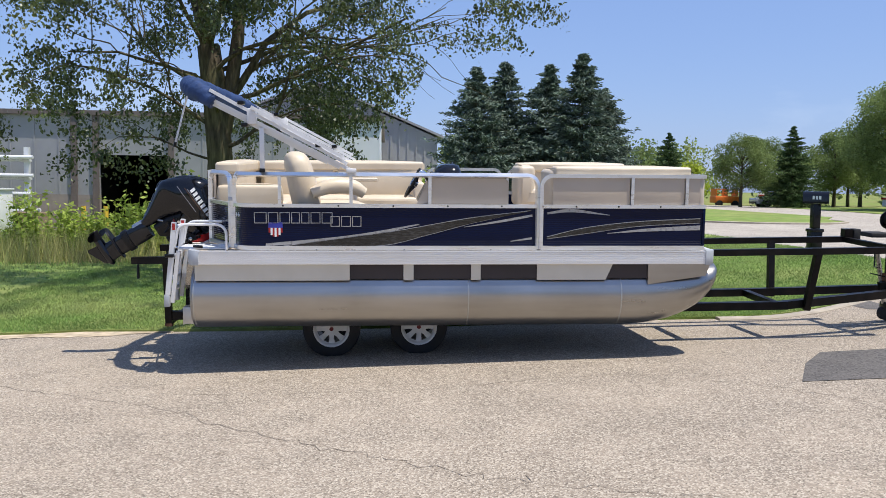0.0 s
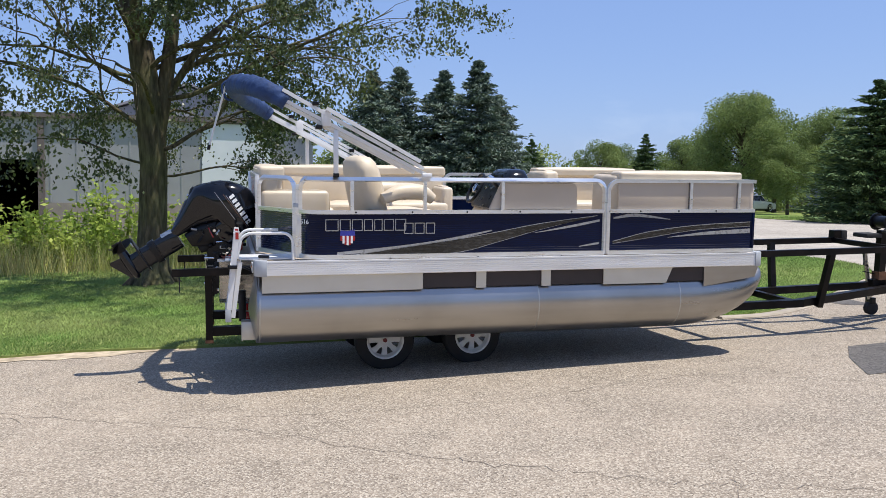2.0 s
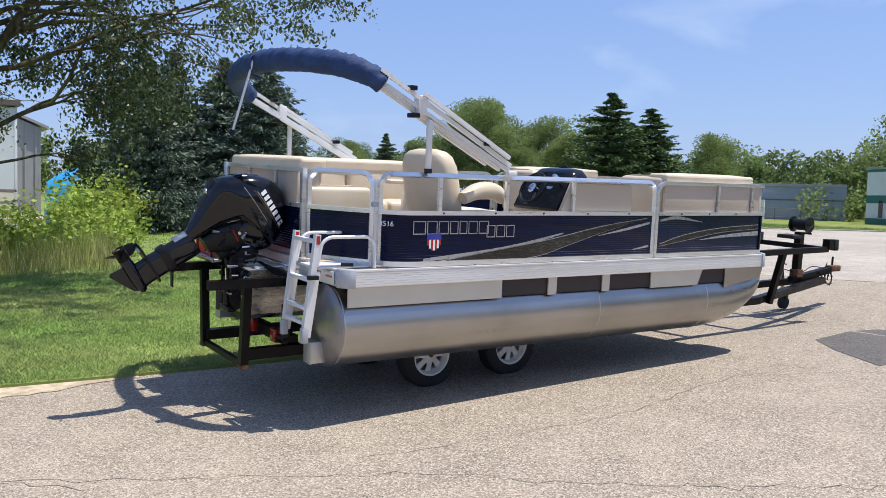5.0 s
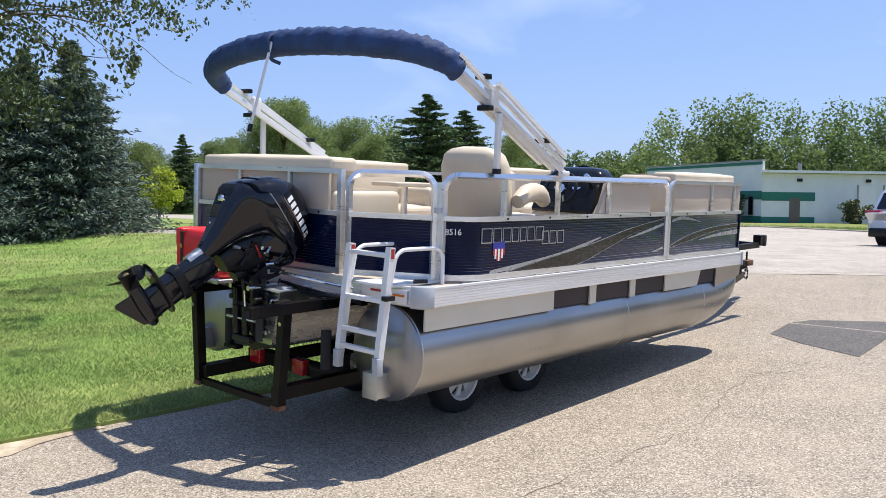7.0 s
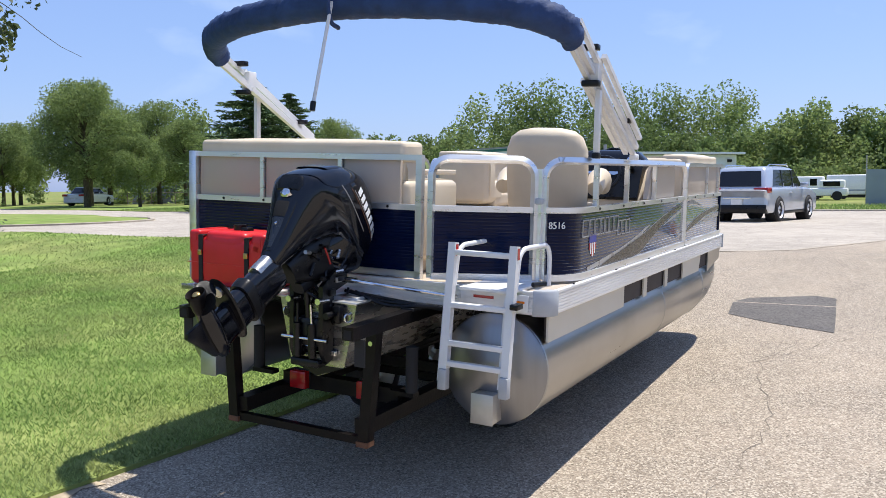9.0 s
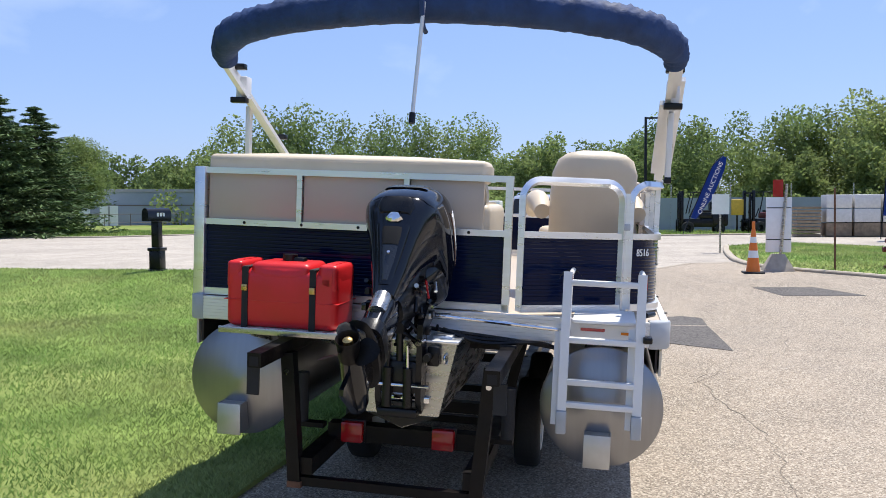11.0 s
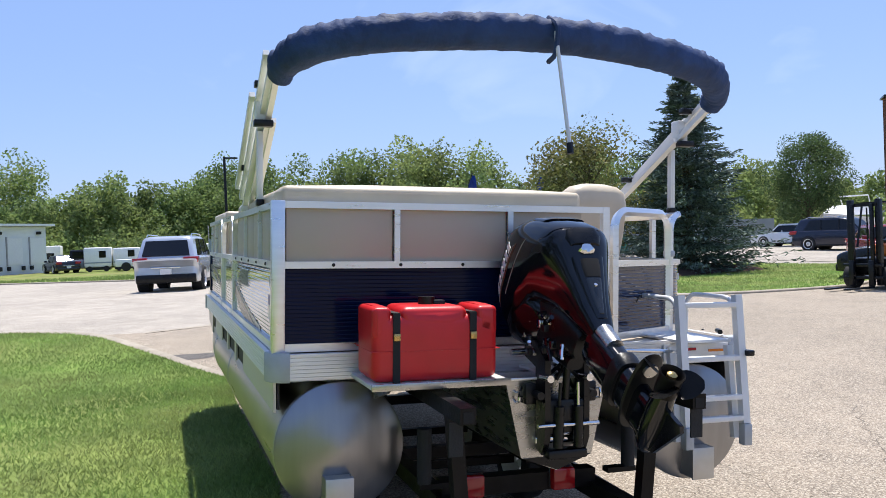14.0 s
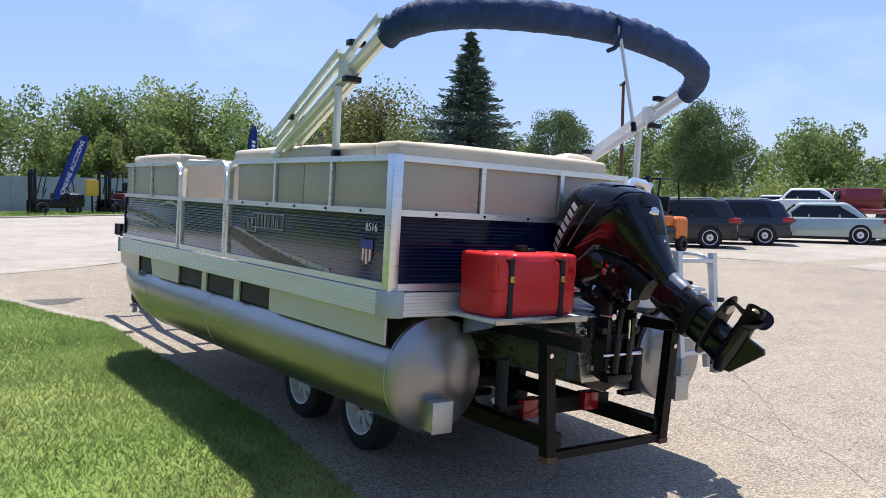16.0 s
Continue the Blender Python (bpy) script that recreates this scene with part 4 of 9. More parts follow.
chair = thing("captain_chair", "cream vinyl captain's chair with rounded back and arms", "chair", at=(-1.2, -0.85, ZD), m=BOAT)
part("pedestal", cyl(bm_new(), (-1.15, -0.85, ZD + 0.002), (-1.15, -0.85, 1.50), 0.045, 14), M["alu"], chair, "aluminium pedestal")
rings = []
for z, w, xb_, th in ((1.50, 0.22, -1.40, 0.10), (1.62, 0.255, -1.43, 0.13), (1.80, 0.262, -1.47, 0.13), (1.98, 0.258, -1.51, 0.12), (2.06, 0.228, -1.53, 0.105), (2.10, 0.175, -1.535, 0.075), (2.118, 0.09, -1.535, 0.03)):
    ring = []
    for k in range(20):
        a = 2 * math.pi * k / 20
        ca, sa = math.cos(a), math.sin(a)
        ring.append((xb_ + th * math.copysign(abs(ca) ** 0.7, ca), -0.85 + w * math.copysign(abs(sa) ** 0.55, sa), z))
    rings.append(ring)
part("backrest", loft(bm_new(), rings), M["vinyl"], chair, smooth=60)
part("seat_cushion", pad(bm_new(), -1.42, -0.88, -1.10, -0.60, 1.48, 1.64, r=0.06), M["vinyl"], chair, smooth=60)
for y in (-1.15, -0.55):
    bm = bm_new()
    line = smooth_line([(-1.42, y, 1.74), (-1.25, y, 1.80), (-1.05, y, 1.80), (-0.93, y, 1.74)], 5)
    sweep(bm, line, 0.06, n=12, radii=[0.05 + 0.022 * math.sin(math.pi * i / (len(line) - 1)) for i in range(len(line))])
    part("armrest", bm, M["vinyl"], chair, smooth=60)

# helm
helm = thing("helm_console", "cream helm console with dark smoked windscreen", "console", at=(0.1, -0.9, ZD), m=BOAT)
bm = bm_new()
loft(bm, [[(x, y, ZD + 0.004) for x, y in round_rect(-0.20, 0.46, -1.22, -0.58, 0.05)], [(x, y, 1.60) for x, y in round_rect(-0.16, 0.46, -1.22, -0.58, 0.05)],
          [(x, y, 1.86) for x, y in round_rect(0.02, 0.45, -1.2, -0.60, 0.06)], [(x, y, 1.90) for x, y in round_rect(0.06, 0.40, -1.17, -0.63, 0.05)]])
part("console_body", bm, M["vinyl"], helm)
bm = bm_new()
sc = [(0.12 + 0.17 * math.sin(radians(a)), -0.9 + 0.30 * math.cos(radians(a))) for a in range(0, 181, 12)]
rings = [[(0.12 + (x - 0.12) * (1 - 0.42 * h ** 1.5) - 0.05 * h, -0.9 + (y + 0.9) * (1 - 0.22 * h * h), 1.865 + (0.17 - 0.08 * abs(y + 0.9) / 0.30) * math.sin(h * 1.45)) for x, y in sc] for h in (0, 0.25, 0.5, 0.75, 1.0)]
R = [[bm.verts.new(p) for p in r] for r in rings]
for a, b in zip(R, R[1:]):
    for k in range(len(a) - 1):
        bm.faces.new((a[k], a[k + 1], b[k + 1], b[k]))
edge_line = rings[-1]
bmesh.ops.solidify(bm, geom=bm.faces[:], thickness=0.006)
screen = part("windscreen", bm, M["smoke"], helm, "dark smoked plastic screen", smooth=60)
part("screen_trim", sweep(bm_new(), edge_line, 0.009, n=6), M["dark"], screen)
for y in (-0.98, -0.80):
    part("gauge_rim", cyl(bm_new(), (-0.03, y, 1.84), (-0.055, y, 1.86), 0.045, 16), M["chrome"], helm, "round chrome gauge")
bm = bm_new()
c = Vector((-0.21, -0.92, 1.83))
tilt = Euler((0, radians(-62), 0)).to_matrix()
ringp = [c + tilt @ Vector((0.145 * math.cos(a), 0.145 * math.sin(a), 0)) for a in [2 * math.pi * k / 24 for k in range(25)]]
sweep(bm, ringp, 0.014, n=8, cap=False)
for a in (90, 210, 330):
    sweep(bm, [c - tilt @ Vector((0, 0, 0.04)), c + tilt @ Vector((0.14 * math.cos(radians(a)), 0.14 * math.sin(radians(a)), 0))], 0.010, n=6)
part("steering_wheel", bm, M["dark"], helm, "black three-spoke wheel")
part("instrument_panel", prism(bm_new(), [(-0.165, 1.66), (-0.15, 1.64), (0.10, 1.90), (0.06, 1.945), (-0.02, 1.93)], "y", -1.19, -0.61), M["dark"], helm, "black dashboard")
part("throttle", sweep(bm_new(), [(-0.02, -1.12, 1.80), (-0.10, -1.12, 1.90), (-0.13, -1.12, 1.93)], 0.016, n=8), M["dark"], helm)
bm = bm_new()
loft(bm, [[(x, y, z) for x, y in round_rect(*q)] for z, q in ((1.865, (-0.02, 0.24, -1.19, -0.61, 0.07)), (1.95, (0.0, 0.235, -1.17, -0.63, 0.08)), (2.0, (0.04, 0.22, -1.12, -0.68, 0.07)), (2.014, (0.09, 0.18, -1.02, -0.78, 0.03)))])
part("instrument_hood", bm, M["black"], helm, "glossy black instrument hood", smooth=60)
part("wheel_hub", sweep(bm_new(), [c - tilt @ Vector((0, 0, 0.05)), c + tilt @ Vector((0, 0, 0.012)), c + tilt @ Vector((0, 0, 0.02))], 0.04, n=16, radii=[0.03, 0.045, 0.03]), M["chrome"], helm, "chrome wheel hub")
part("throttle_knob", sweep(bm_new(), [(-0.09, -1.12, 1.89), (-0.12, -1.12, 1.92), (-0.15, -1.12, 1.95)], 0.03, n=10, radii=[0.018, 0.034, 0.02]), M["chrome"], helm)
part("warning_sticker", boxes((-0.206, -0.202, -0.98, -0.86, 1.40, 1.45)), M["yellow"], helm)
part("vent", cyl(bm_new(), (-0.205, -0.75, 1.48), (-0.215, -0.75, 1.48), 0.05, 16), M["dark"], helm)

helm.location = helm.location + BOAT.to_3x3() @ Vector((-0.20, 0, 0))
chair.rotation_euler.z += radians(12)

tbl = thing("side_table", "small round cream table on the boat's deck", "table", at=(-0.95, 0.35, ZD), m=BOAT)
part("tabletop", pad(bm_new(), -1.25, -0.75, 0.12, 0.42, 1.80, 1.835, r=0.014, puff=0.0), M["vinyl"], tbl)
part("table_leg", cyl(bm_new(), (-1.0, 0.27, ZD + 0.002), (-1.0, 0.27, 1.80), 0.03, 12), M["alu"], tbl)

# ---- bimini top, folded back in its boot ----
bim = thing("bimini_top", "folded bimini top in a navy canvas boot on aluminium bows", "boat canopy", at=(-1.0, YC, 1.9), m=BOAT)
BY = 1.275
bz = [(-2.19, -1.245, 2.542), (-2.27, -1.225, 2.600), (-2.40, -1.085, 2.664), (-2.50, -0.81, 2.708), (-2.566, -0.42, 2.738), (-2.594, 0.0, 2.750)]
line = bz + [(x, -y, z) for x, y, z in bz[-2::-1]]
line = smooth_line([(x, y - 0.07, z) for x, y, z in line], 16)
bm = bm_new()
rb = random.Random(3)
rings, prev = [], None
NB = 26
for i, p in enumerate(line):
    t = (line[min(i + 1, len(line) - 1)] - line[max(i - 1, 0)]).normalized()
    u = t.cross(Vector((0, 0, 1))).normalized()
    v = u.cross(t)
    e = min(i, len(line) - 1 - i) / (len(line) / 2)
    base_r = 0.066 + 0.022 * min(1, e * 3)
    ring = []
    for k in range(NB):
        a = 2 * math.pi * k / NB
        q = noise.noise(Vector((i * 0.30, math.cos(a) * 1.2, math.sin(a) * 1.2)))
        q2 = noise.noise(Vector((i * 0.62 + 9 + 1.6 * math.sin(a), math.cos(a) * 1.3 + i * 0.03, 0.5)))
        fold = (abs(q2) ** 0.6) * 0.024 * (0.35 + max(0, math.sin(a))) - 0.006
        r = base_r * (1 + 0.035 * q) + fold
        ring.append(p + u * math.cos(a) * r * 0.92 + v * math.sin(a) * r * (1.05 if math.sin(a) > 0 else 0.9))
    rings.append(ring)
loft(bm, rings)
part("canvas_boot", bm, M["canvas"], bim, "wrinkled navy canvas boot", smooth=70)
for s in (-1, 1):
    y = s * BY - 0.055
    hx, hz = -0.985, 1.945
    for k, (x0, z0, x1, z1, yo) in enumerate(((hx, hz + 0.015, -2.23, 2.585, 0.0), (hx - 0.03, hz + 0.07, -2.22, 2.655, -0.022), (hx - 0.10, hz + 0.035, -2.20, 2.535, 0.028),
                                            (-1.05, 2.075, -1.86, 2.51, -0.05), (-1.20, 2.02, -1.90, 2.375, 0.055))):
        yy = y - s * yo
        bm = sweep(bm_new(), [(x0, yy, z0), (x1, yy, z1)], 0.0145, square=True)
        part("bow_tube", bm, M["bow"], bim, "square brushed aluminium bow")
    for px, pz in ((-1.92, 2.365), (-1.27, 2.19), (-1.95, 2.56)):
        part("bow_clamp", boxes((px - 0.028, px + 0.028, y - 0.05, y + 0.05, pz - 0.03, pz + 0.005), bev=0.006), M["dark"], bim, "black plastic clamp")
    part("knee_bracket", boxes((-1.90, -1.82, y - 0.035, y + 0.035, 2.36, 2.50), bev=0.008), M["bow"], bim)
    part("prop_leg", boxes((-1.795, -1.755, y - 0.016, y + 0.016, 1.965, 2.33), bev=0.004), M["bow"], bim, "aluminium prop between rail and bows")
    part("leg_foot", boxes((-1.80, -1.75, y - 0.02, y + 0.02, 1.932, 1.968), bev=0.005), M["dark"], bim)
    part("hinge_mount", boxes((hx - 0.04, hx + 0.05, y - 0.022, y + 0.022, 1.932, 1.972), bev=0.008), M["bow"], bim)
bm = sweep(bm_new(), [(-2.672, -0.078, 2.76), (-2.828, -0.075, 2.20)], 0.010, n=8)
strap = part("support_pole", bm, M["bow"], bim, "thin aluminium support pole hanging down")
part("pole_end", sweep(bm_new(), [(-2.828, -0.075, 2.205), (-2.839, -0.075, 2.155)], 0.016, n=8), M["dark"], strap)
part("pole_tie", sweep(bm_new(), smooth_line([(-2.60, -0.075, 2.845), (-2.70, -0.075, 2.775), (-2.675, -0.075, 2.655), (-2.60, -0.075, 2.628)], 4), 0.013, n=6), M["canvas"], strap)

# ---- boarding ladder ----
lad = thing("boarding_ladder", "folding aluminium boarding ladder on the stern platform", "ladder", at=(-2.5, -1.02, ZD), m=BOAT)
for y in (-1.188, -0.832):
    rail = part("ladder_rail", sweep(bm_new(), [(-2.597, y, 1.470), (-2.634, y, 1.14), (-2.672, y, 0.80)], 0.021, square=True), M["bow"], lad, "square aluminium rail")
    part("lower_rail", sweep(bm_new(), [(-2.575, y + 0.035, 1.20), (-2.640, y + 0.035, 0.72)], 0.018, square=True), M["bow"], rail)
    part("ladder_foot", boxes((-2.705, -2.655, y - 0.024, y + 0.026, 0.688, 0.80), bev=0.006), M["cap"], rail, "grey ribbed foot")
    hoop = [(-2.60, y - 0.01, 1.24), (-2.575, y - 0.01, 1.36)] + [(-2.475 + 0.10 * math.cos(radians(a)), y - 0.01, 1.36 + 0.09 * math.sin(radians(a))) for a in range(160, 89, -14)] + \
           [(-2.22 + 0.09 * math.cos(radians(a)), y - 0.01, 1.36 + 0.09 * math.sin(radians(a))) for a in range(90, -1, -15)] + [(-2.13, y - 0.01, ZD + 0.004)]
    part("grab_hoop", sweep(bm_new(), hoop, 0.0135, n=10), M["bow"], lad, "bent round grab rail")
    part("red_tag", boxes((-2.612, -2.586, y - 0.024, y - 0.0215, 1.40, 1.46)), M["redlens"], rail)
for z, x in ((1.418, -2.605), (1.14, -2.636), (0.938, -2.658), (0.83, -2.67)):
    part("rung", boxes((x - 0.02, x + 0.02, -1.172, -0.848, z - 0.014, z + 0.014), bev=0.004), M["bow"], lad, "flat ribbed rung")
part("step_plate", boxes((-2.58, -2.12, -1.17, -0.86, ZD + 0.006, ZD + 0.022), bev=0.004), M["bow"], lad)
part("hinge_plate", boxes((-2.478, -2.472, -1.22, -0.82, 1.11, 1.20), bev=0.001), M["white"], lad)
part("warning_strip", boxes((-2.482, -2.4785, -1.02, -0.90, 1.165, 1.18)), M["redlens"], lad)
part("reflector", boxes((-2.482, -2.4785, -1.20, -1.10, 1.155, 1.168)), M["amber"], lad)
part("rail_cleat", sweep(bm_new(), [(-2.42, -1.22, 1.252), (-2.34, -1.26, 1.252)], 0.014, n=8), M["dark"], lad)
part("ladder_latch", boxes((-2.68, -2.60, -1.245, -1.20, 1.15, 1.18), bev=0.006), M["dark"], lad)
cl = thing("stern_cleat", "black cleat on the stern corner", "cleat", "cleats", at=(-2.48, 0.72, 1.15), m=BOAT)
part("cleat_body", sweep(bm_new(), [(-2.495, 0.80, 1.16), (-2.515, 0.78, 1.163), (-2.515, 0.66, 1.163), (-2.495, 0.64, 1.16)], 0.013, n=8), M["dark"], cl)
part("cleat_base", boxes((-2.51, -2.475, 0.69, 0.75, 1.145, 1.175), bev=0.004), M["dark"], cl)

# ---- fuel tank on its tray ----
tray = thing("tank_tray", "pale board tray bracketed off the stern deck", "tray", at=(-2.65, 0.57, 1.12), m=BOAT)
part("tray_board", boxes((-2.86, -2.468, 0.23, 0.875, 1.105, 1.125), bev=0.004), M["tray"], tray)
part("tray_lip", boxes((-2.868, -2.858, 0.23, 0.875, 1.10, 1.132), bev=0.002), M["hull"], tray)
for y in (0.38, 0.76):
    bm = prism(bm_new(), [(-2.468, 1.104), (-2.78, 1.104), (-2.70, 1.06), (-2.468, 1.0)], "y", y - 0.008, y + 0.008)
    part("tray_bracket", bm, M["hull"], tray)
tank = thing("fuel_tank", "red plastic portable fuel tank strapped on a tray", "fuel tank", at=(-2.65, 0.58, 1.126), m=BOAT)
bm = bm_new()
pad(bm, -2.80, -2.50, 0.285, 0.872, 1.127, 1.445, r=0.042, puff=0.004, seg=5)
body = part("tank_body", bm, M["red"], tank, smooth=60)
for y0, y1 in ((0.287, 0.390), (0.430, 0.745), (0.785, 0.870)):
    part("shoulder", pad(bm_new(), -2.797, -2.503, y0, y1, 1.33, 1.482, r=0.036, puff=0.003, seg=5), M["red"], tank, smooth=60)
part("mould_seam", boxes((-2.8055, -2.4945, 0.2795, 0.8775, 1.272, 1.276), bev=0.0015), M["red"], body)
tank.scale = (1, 1, 0.93)
tank.location = tank.location + BOAT.to_3x3() @ Vector((-0.022, -0.010, 0))
part("filler_cap", cyl(bm_new(), (-2.66, 0.585, 1.47), (-2.66, 0.585, 1.52), 0.038, 16), M["dark"], tank, "black vented filler cap")
part("fuel_outlet", boxes((-2.69, -2.63, 0.50, 0.56, 1.47, 1.505), bev=0.01), M["dark"], tank)
for y in (0.41, 0.765):
    st = part("strap", boxes((-2.808, -2.80, y - 0.016, y + 0.016, 1.127, 1.452), (-2.80, -2.50, y - 0.016, y + 0.016, 1.449, 1.455)), M["strap"], tank, "black webbing strap")
    part("buckle", boxes((-2.819, -2.806, y - 0.015, y + 0.015, 1.325, 1.36), bev=0.003), M["brass"], st, "brass-coloured buckle")

# ---- outboard motor, tilted up ----
YM = -0.055
motor = thing("outboard_motor", "black outboard motor tilted up on the stern", "outboard motor", at=(-2.75, YM, 1.0), m=BOAT)
PIV = Vector((-2.79, YM, 1.262))
TILT = Matrix.Translation(PIV) @ Matrix.Rotation(radians(58.5), 4, "Y")   # upright motor swung aft and up


def mpt(u, v, w):
    """A place on the upright motor: u forward, v to port, w up, from the tilt pivot."""
    return TILT @ Vector((u, v, w - 0.04 * min(1, max(0, (-0.30 - w) / 0.15))))


def mring(w, u0, u1, hv, n=28, e=0.62):
    uc, hu = (u0 + u1) / 2, (u1 - u0) / 2
    return [mpt(uc + hu * math.copysign(abs(math.cos(a)) ** e, math.cos(a)), hv * math.copysign(abs(math.sin(a)) ** e, math.sin(a)), w) for a in [2 * math.pi * k / n for k in range(n)]]


COWL = [(-0.285, -0.318, -0.235, 0.052), (-0.17, -0.375, -0.225, 0.078), (-0.107, -0.416, -0.222, 0.094), (-0.025, -0.472, -0.212, 0.118), (0.06, -0.532, -0.180, 0.150),
        (0.112, -0.560, -0.160, 0.168), (0.150, -0.558, -0.120, 0.182), (0.185, -0.550, 0.030, 0.194), (0.225, -0.538, 0.142, 0.202), (0.318, -0.500, 0.116, 0.206), (0.38, -0.468, 0.080, 0.202),
        (0.446, -0.420, 0.030, 0.184), (0.50, -0.362, -0.045, 0.152), (0.54, -0.300, -0.130, 0.105), (0.556, -0.26, -0.18, 0.05)]


def cowl_at(w):
    for (w0, *a), (w1, *b) in zip(COWL, COWL[1:]):
        if w0 <= w <= w1:
            t = (w - w0) / (w1 - w0)
            return [p + (q - p) * t for p, q in zip(a, b)]


def cowl_y(u, w, e=0.62):
    """Half width of the cowl at a place on its side."""
    u0, u1, hv = cowl_at(w)
    c = min(0.999, abs((u - (u0 + u1) / 2) / ((u1 - u0) / 2))) ** (1 / e)
    return hv * (1 - c * c) ** (e / 2)


cowl = part("cowl", loft(bm_new(), [mring(w, a, b, h, n=36) for w, a, b, h in COWL]), M["black"], motor, "glossy black engine cowl", smooth=42)


def on_back(name, rows, material, label=""):
    """A raised or sunk panel on the cowl's back: rows of (height, half width, how proud)."""
    rings = []
    for w, h, out in rows:
        a = cowl_at(w)[0]
        rings.append(mring(w, a - out, a + 0.08, h, e=0.5))
    return part(name, loft(bm_new(), rings), material, cowl, label, smooth=40)


on_back("cowl_ridge", [(-0.25, 0.030, 0.006), (-0.16, 0.048, 0.012), (-0.05, 0.072, 0.014), (0.0, 0.080, 0.012)], M["black"])
on_back("ridge_inset", [(-0.235, 0.016, 0.012), (-0.17, 0.031, 0.018), (-0.095, 0.046, 0.019)], M["satin"], "satin dark grey back panel")
on_back("carry_grip", [(-0.088, 0.048, 0.018), (-0.05, 0.054, 0.020), (-0.018, 0.055, 0.018)], M["interior"], "matt black grip recess")
on_back("badge", [(0.008, 0.026, 0.016), (0.022, 0.042, 0.021), (0.038, 0.026, 0.018)], M["chrome"], "oval chrome badge")
on_back("air_intake", [(0.046, 0.075, 0.012), (0.08, 0.088, 0.018), (0.115, 0.080, 0.012)], M["dark"])
on_back("top_cap", [(0.28, 0.11, 0.006), (0.36, 0.115, 0.008), (0.44, 0.10, 0.006)], M["black"])
part("cap_bolt", cyl(bm_new(), mpt(cowl_at(-0.125)[0] - 0.024, 0, -0.125), mpt(cowl_at(-0.125)[0] + 0.04, 0, -0.12), 0.008, 10), M["chrome"], cowl)
for s in (-1, 1):
    # maker's name as slanted plain blocks along the cowl's side
    for k in range(7):
        u0, u1 = -0.315 + k * 0.047, -0.285 + k * 0.047
        bm = bm_new()
        q = [(u0, 0.352), (u1, 0.352), (u1 - 0.006, 0.402), (u0 - 0.006, 0.402)]
        a = [bm.verts.new(mpt(u, s * (cowl_y(u, w) + 0.003), w)) for u, w in q]
        b = [bm.verts.new(mpt(u, s * (cowl_y(u, w) - 0.02), w)) for u, w in q]
        bm.faces.new(a)
        for i in range(4):
            bm.faces.new((a[i], a[(i + 1) % 4], b[(i + 1) % 4], b[i]))
        part("name_block", bm, M["white"], cowl)
    for w0, u_a, u_b, mt in ((0.335, -0.34, 0.06, "silver"), (0.318, -0.36, 0.02, "rust"), (0.262, -0.42, -0.10, "silver")):
        us = [u_a + (u_b - u_a) * i / 8 for i in range(9)]
        ln = [mpt(u, s * (cowl_y(u, w0 + 0.03 * math.sin(2.6 * (u - u_a))) + 0.0005), w0 + 0.03 * math.sin(2.6 * (u - u_a))) for u in us]
        part("pinstripe", sweep(bm_new(), ln, 0.0022, n=5), M[mt], cowl)
block = part("engine_block", loft(bm_new(), [mring(-0.20, -0.22, -0.08, 0.055), mring(-0.05, -0.24, 0.02, 0.085), mring(0.10, -0.22, 0.09, 0.11), mring(0.19, -0.20, 0.11, 0.13)]), M["dark"], motor, "dark engine block under the cowl", smooth=40)
part("lower_tray", loft(bm_new(), [mring(0.06, -0.16, 0.06, 0.10), mring(0.12, -0.18, 0.11, 0.15), mring(0.20, -0.2, 0.135, 0.185)]), M["black"], motor, "black lower cowl pan", smooth=40)
part("red_line", sweep(bm_new(), [mpt(-0.16, -0.118, 0.03), mpt(-0.06, -0.125, 0.02)], 0.006, n=6), M["redlens"], block)
part("drive_leg", loft(bm_new(), [mring(-0.26, -0.305, -0.12, 0.056), mring(-0.32, -0.31, -0.115, 0.060), mring(-0.40, -0.315, -0.118, 0.052), mring(-0.52, -0.318, -0.122, 0.046), mring(-0.60, -0.32, -0.122, 0.042)]),
     M["black"], motor, "tapering black drive leg", smooth=50)
part("leg_collar", loft(bm_new(), [mring(-0.44, -0.335, -0.105, 0.062), mring(-0.47, -0.335, -0.10, 0.064), mring(-0.50, -0.33, -0.105, 0.060)]), M["dark"], motor)
plate = bm_new()
loft(plate, [mring(-0.592, -0.44, -0.09, 0.066, e=0.8), mring(-0.60, -0.455, -0.085, 0.072, e=0.8), mring(-0.608, -0.44, -0.09, 0.066, e=0.8)])
part("cavitation_plate", plate, M["dark"], motor, "black cavitation plate")
gear = part("gearcase", loft(bm_new(), [[mpt(u, r * math.cos(a), -0.735 + r * math.sin(a)) for a in [2 * math.pi * k / 18 for k in range(18)]] for u, r in
            ((-0.085, 0.008), (-0.10, 0.028), (-0.14, 0.043), (-0.22, 0.050), (-0.30, 0.050), (-0.375, 0.044))]), M["black"], motor, "torpedo-shaped gearcase", smooth=60)
part("gear_neck", loft(bm_new(), [mring(-0.60, -0.315, -0.122, 0.036), mring(-0.66, -0.315, -0.122, 0.032), mring(-0.72, -0.32, -0.115, 0.038)]), M["black"], motor, smooth=50)
bm = bm_new()
A_ = [mpt(u, 0.009, w) for u, w in ((-0.115, -0.755), (-0.135, -0.800), (-0.325, -0.895), (-0.345, -0.880), (-0.335, -0.755))]
B2 = [mpt(u, -0.009, w) for u, w in ((-0.115, -0.755), (-0.135, -0.800), (-0.325, -0.895), (-0.345, -0.880), (-0.335, -0.755))]
loft(bm, [A_, B2])
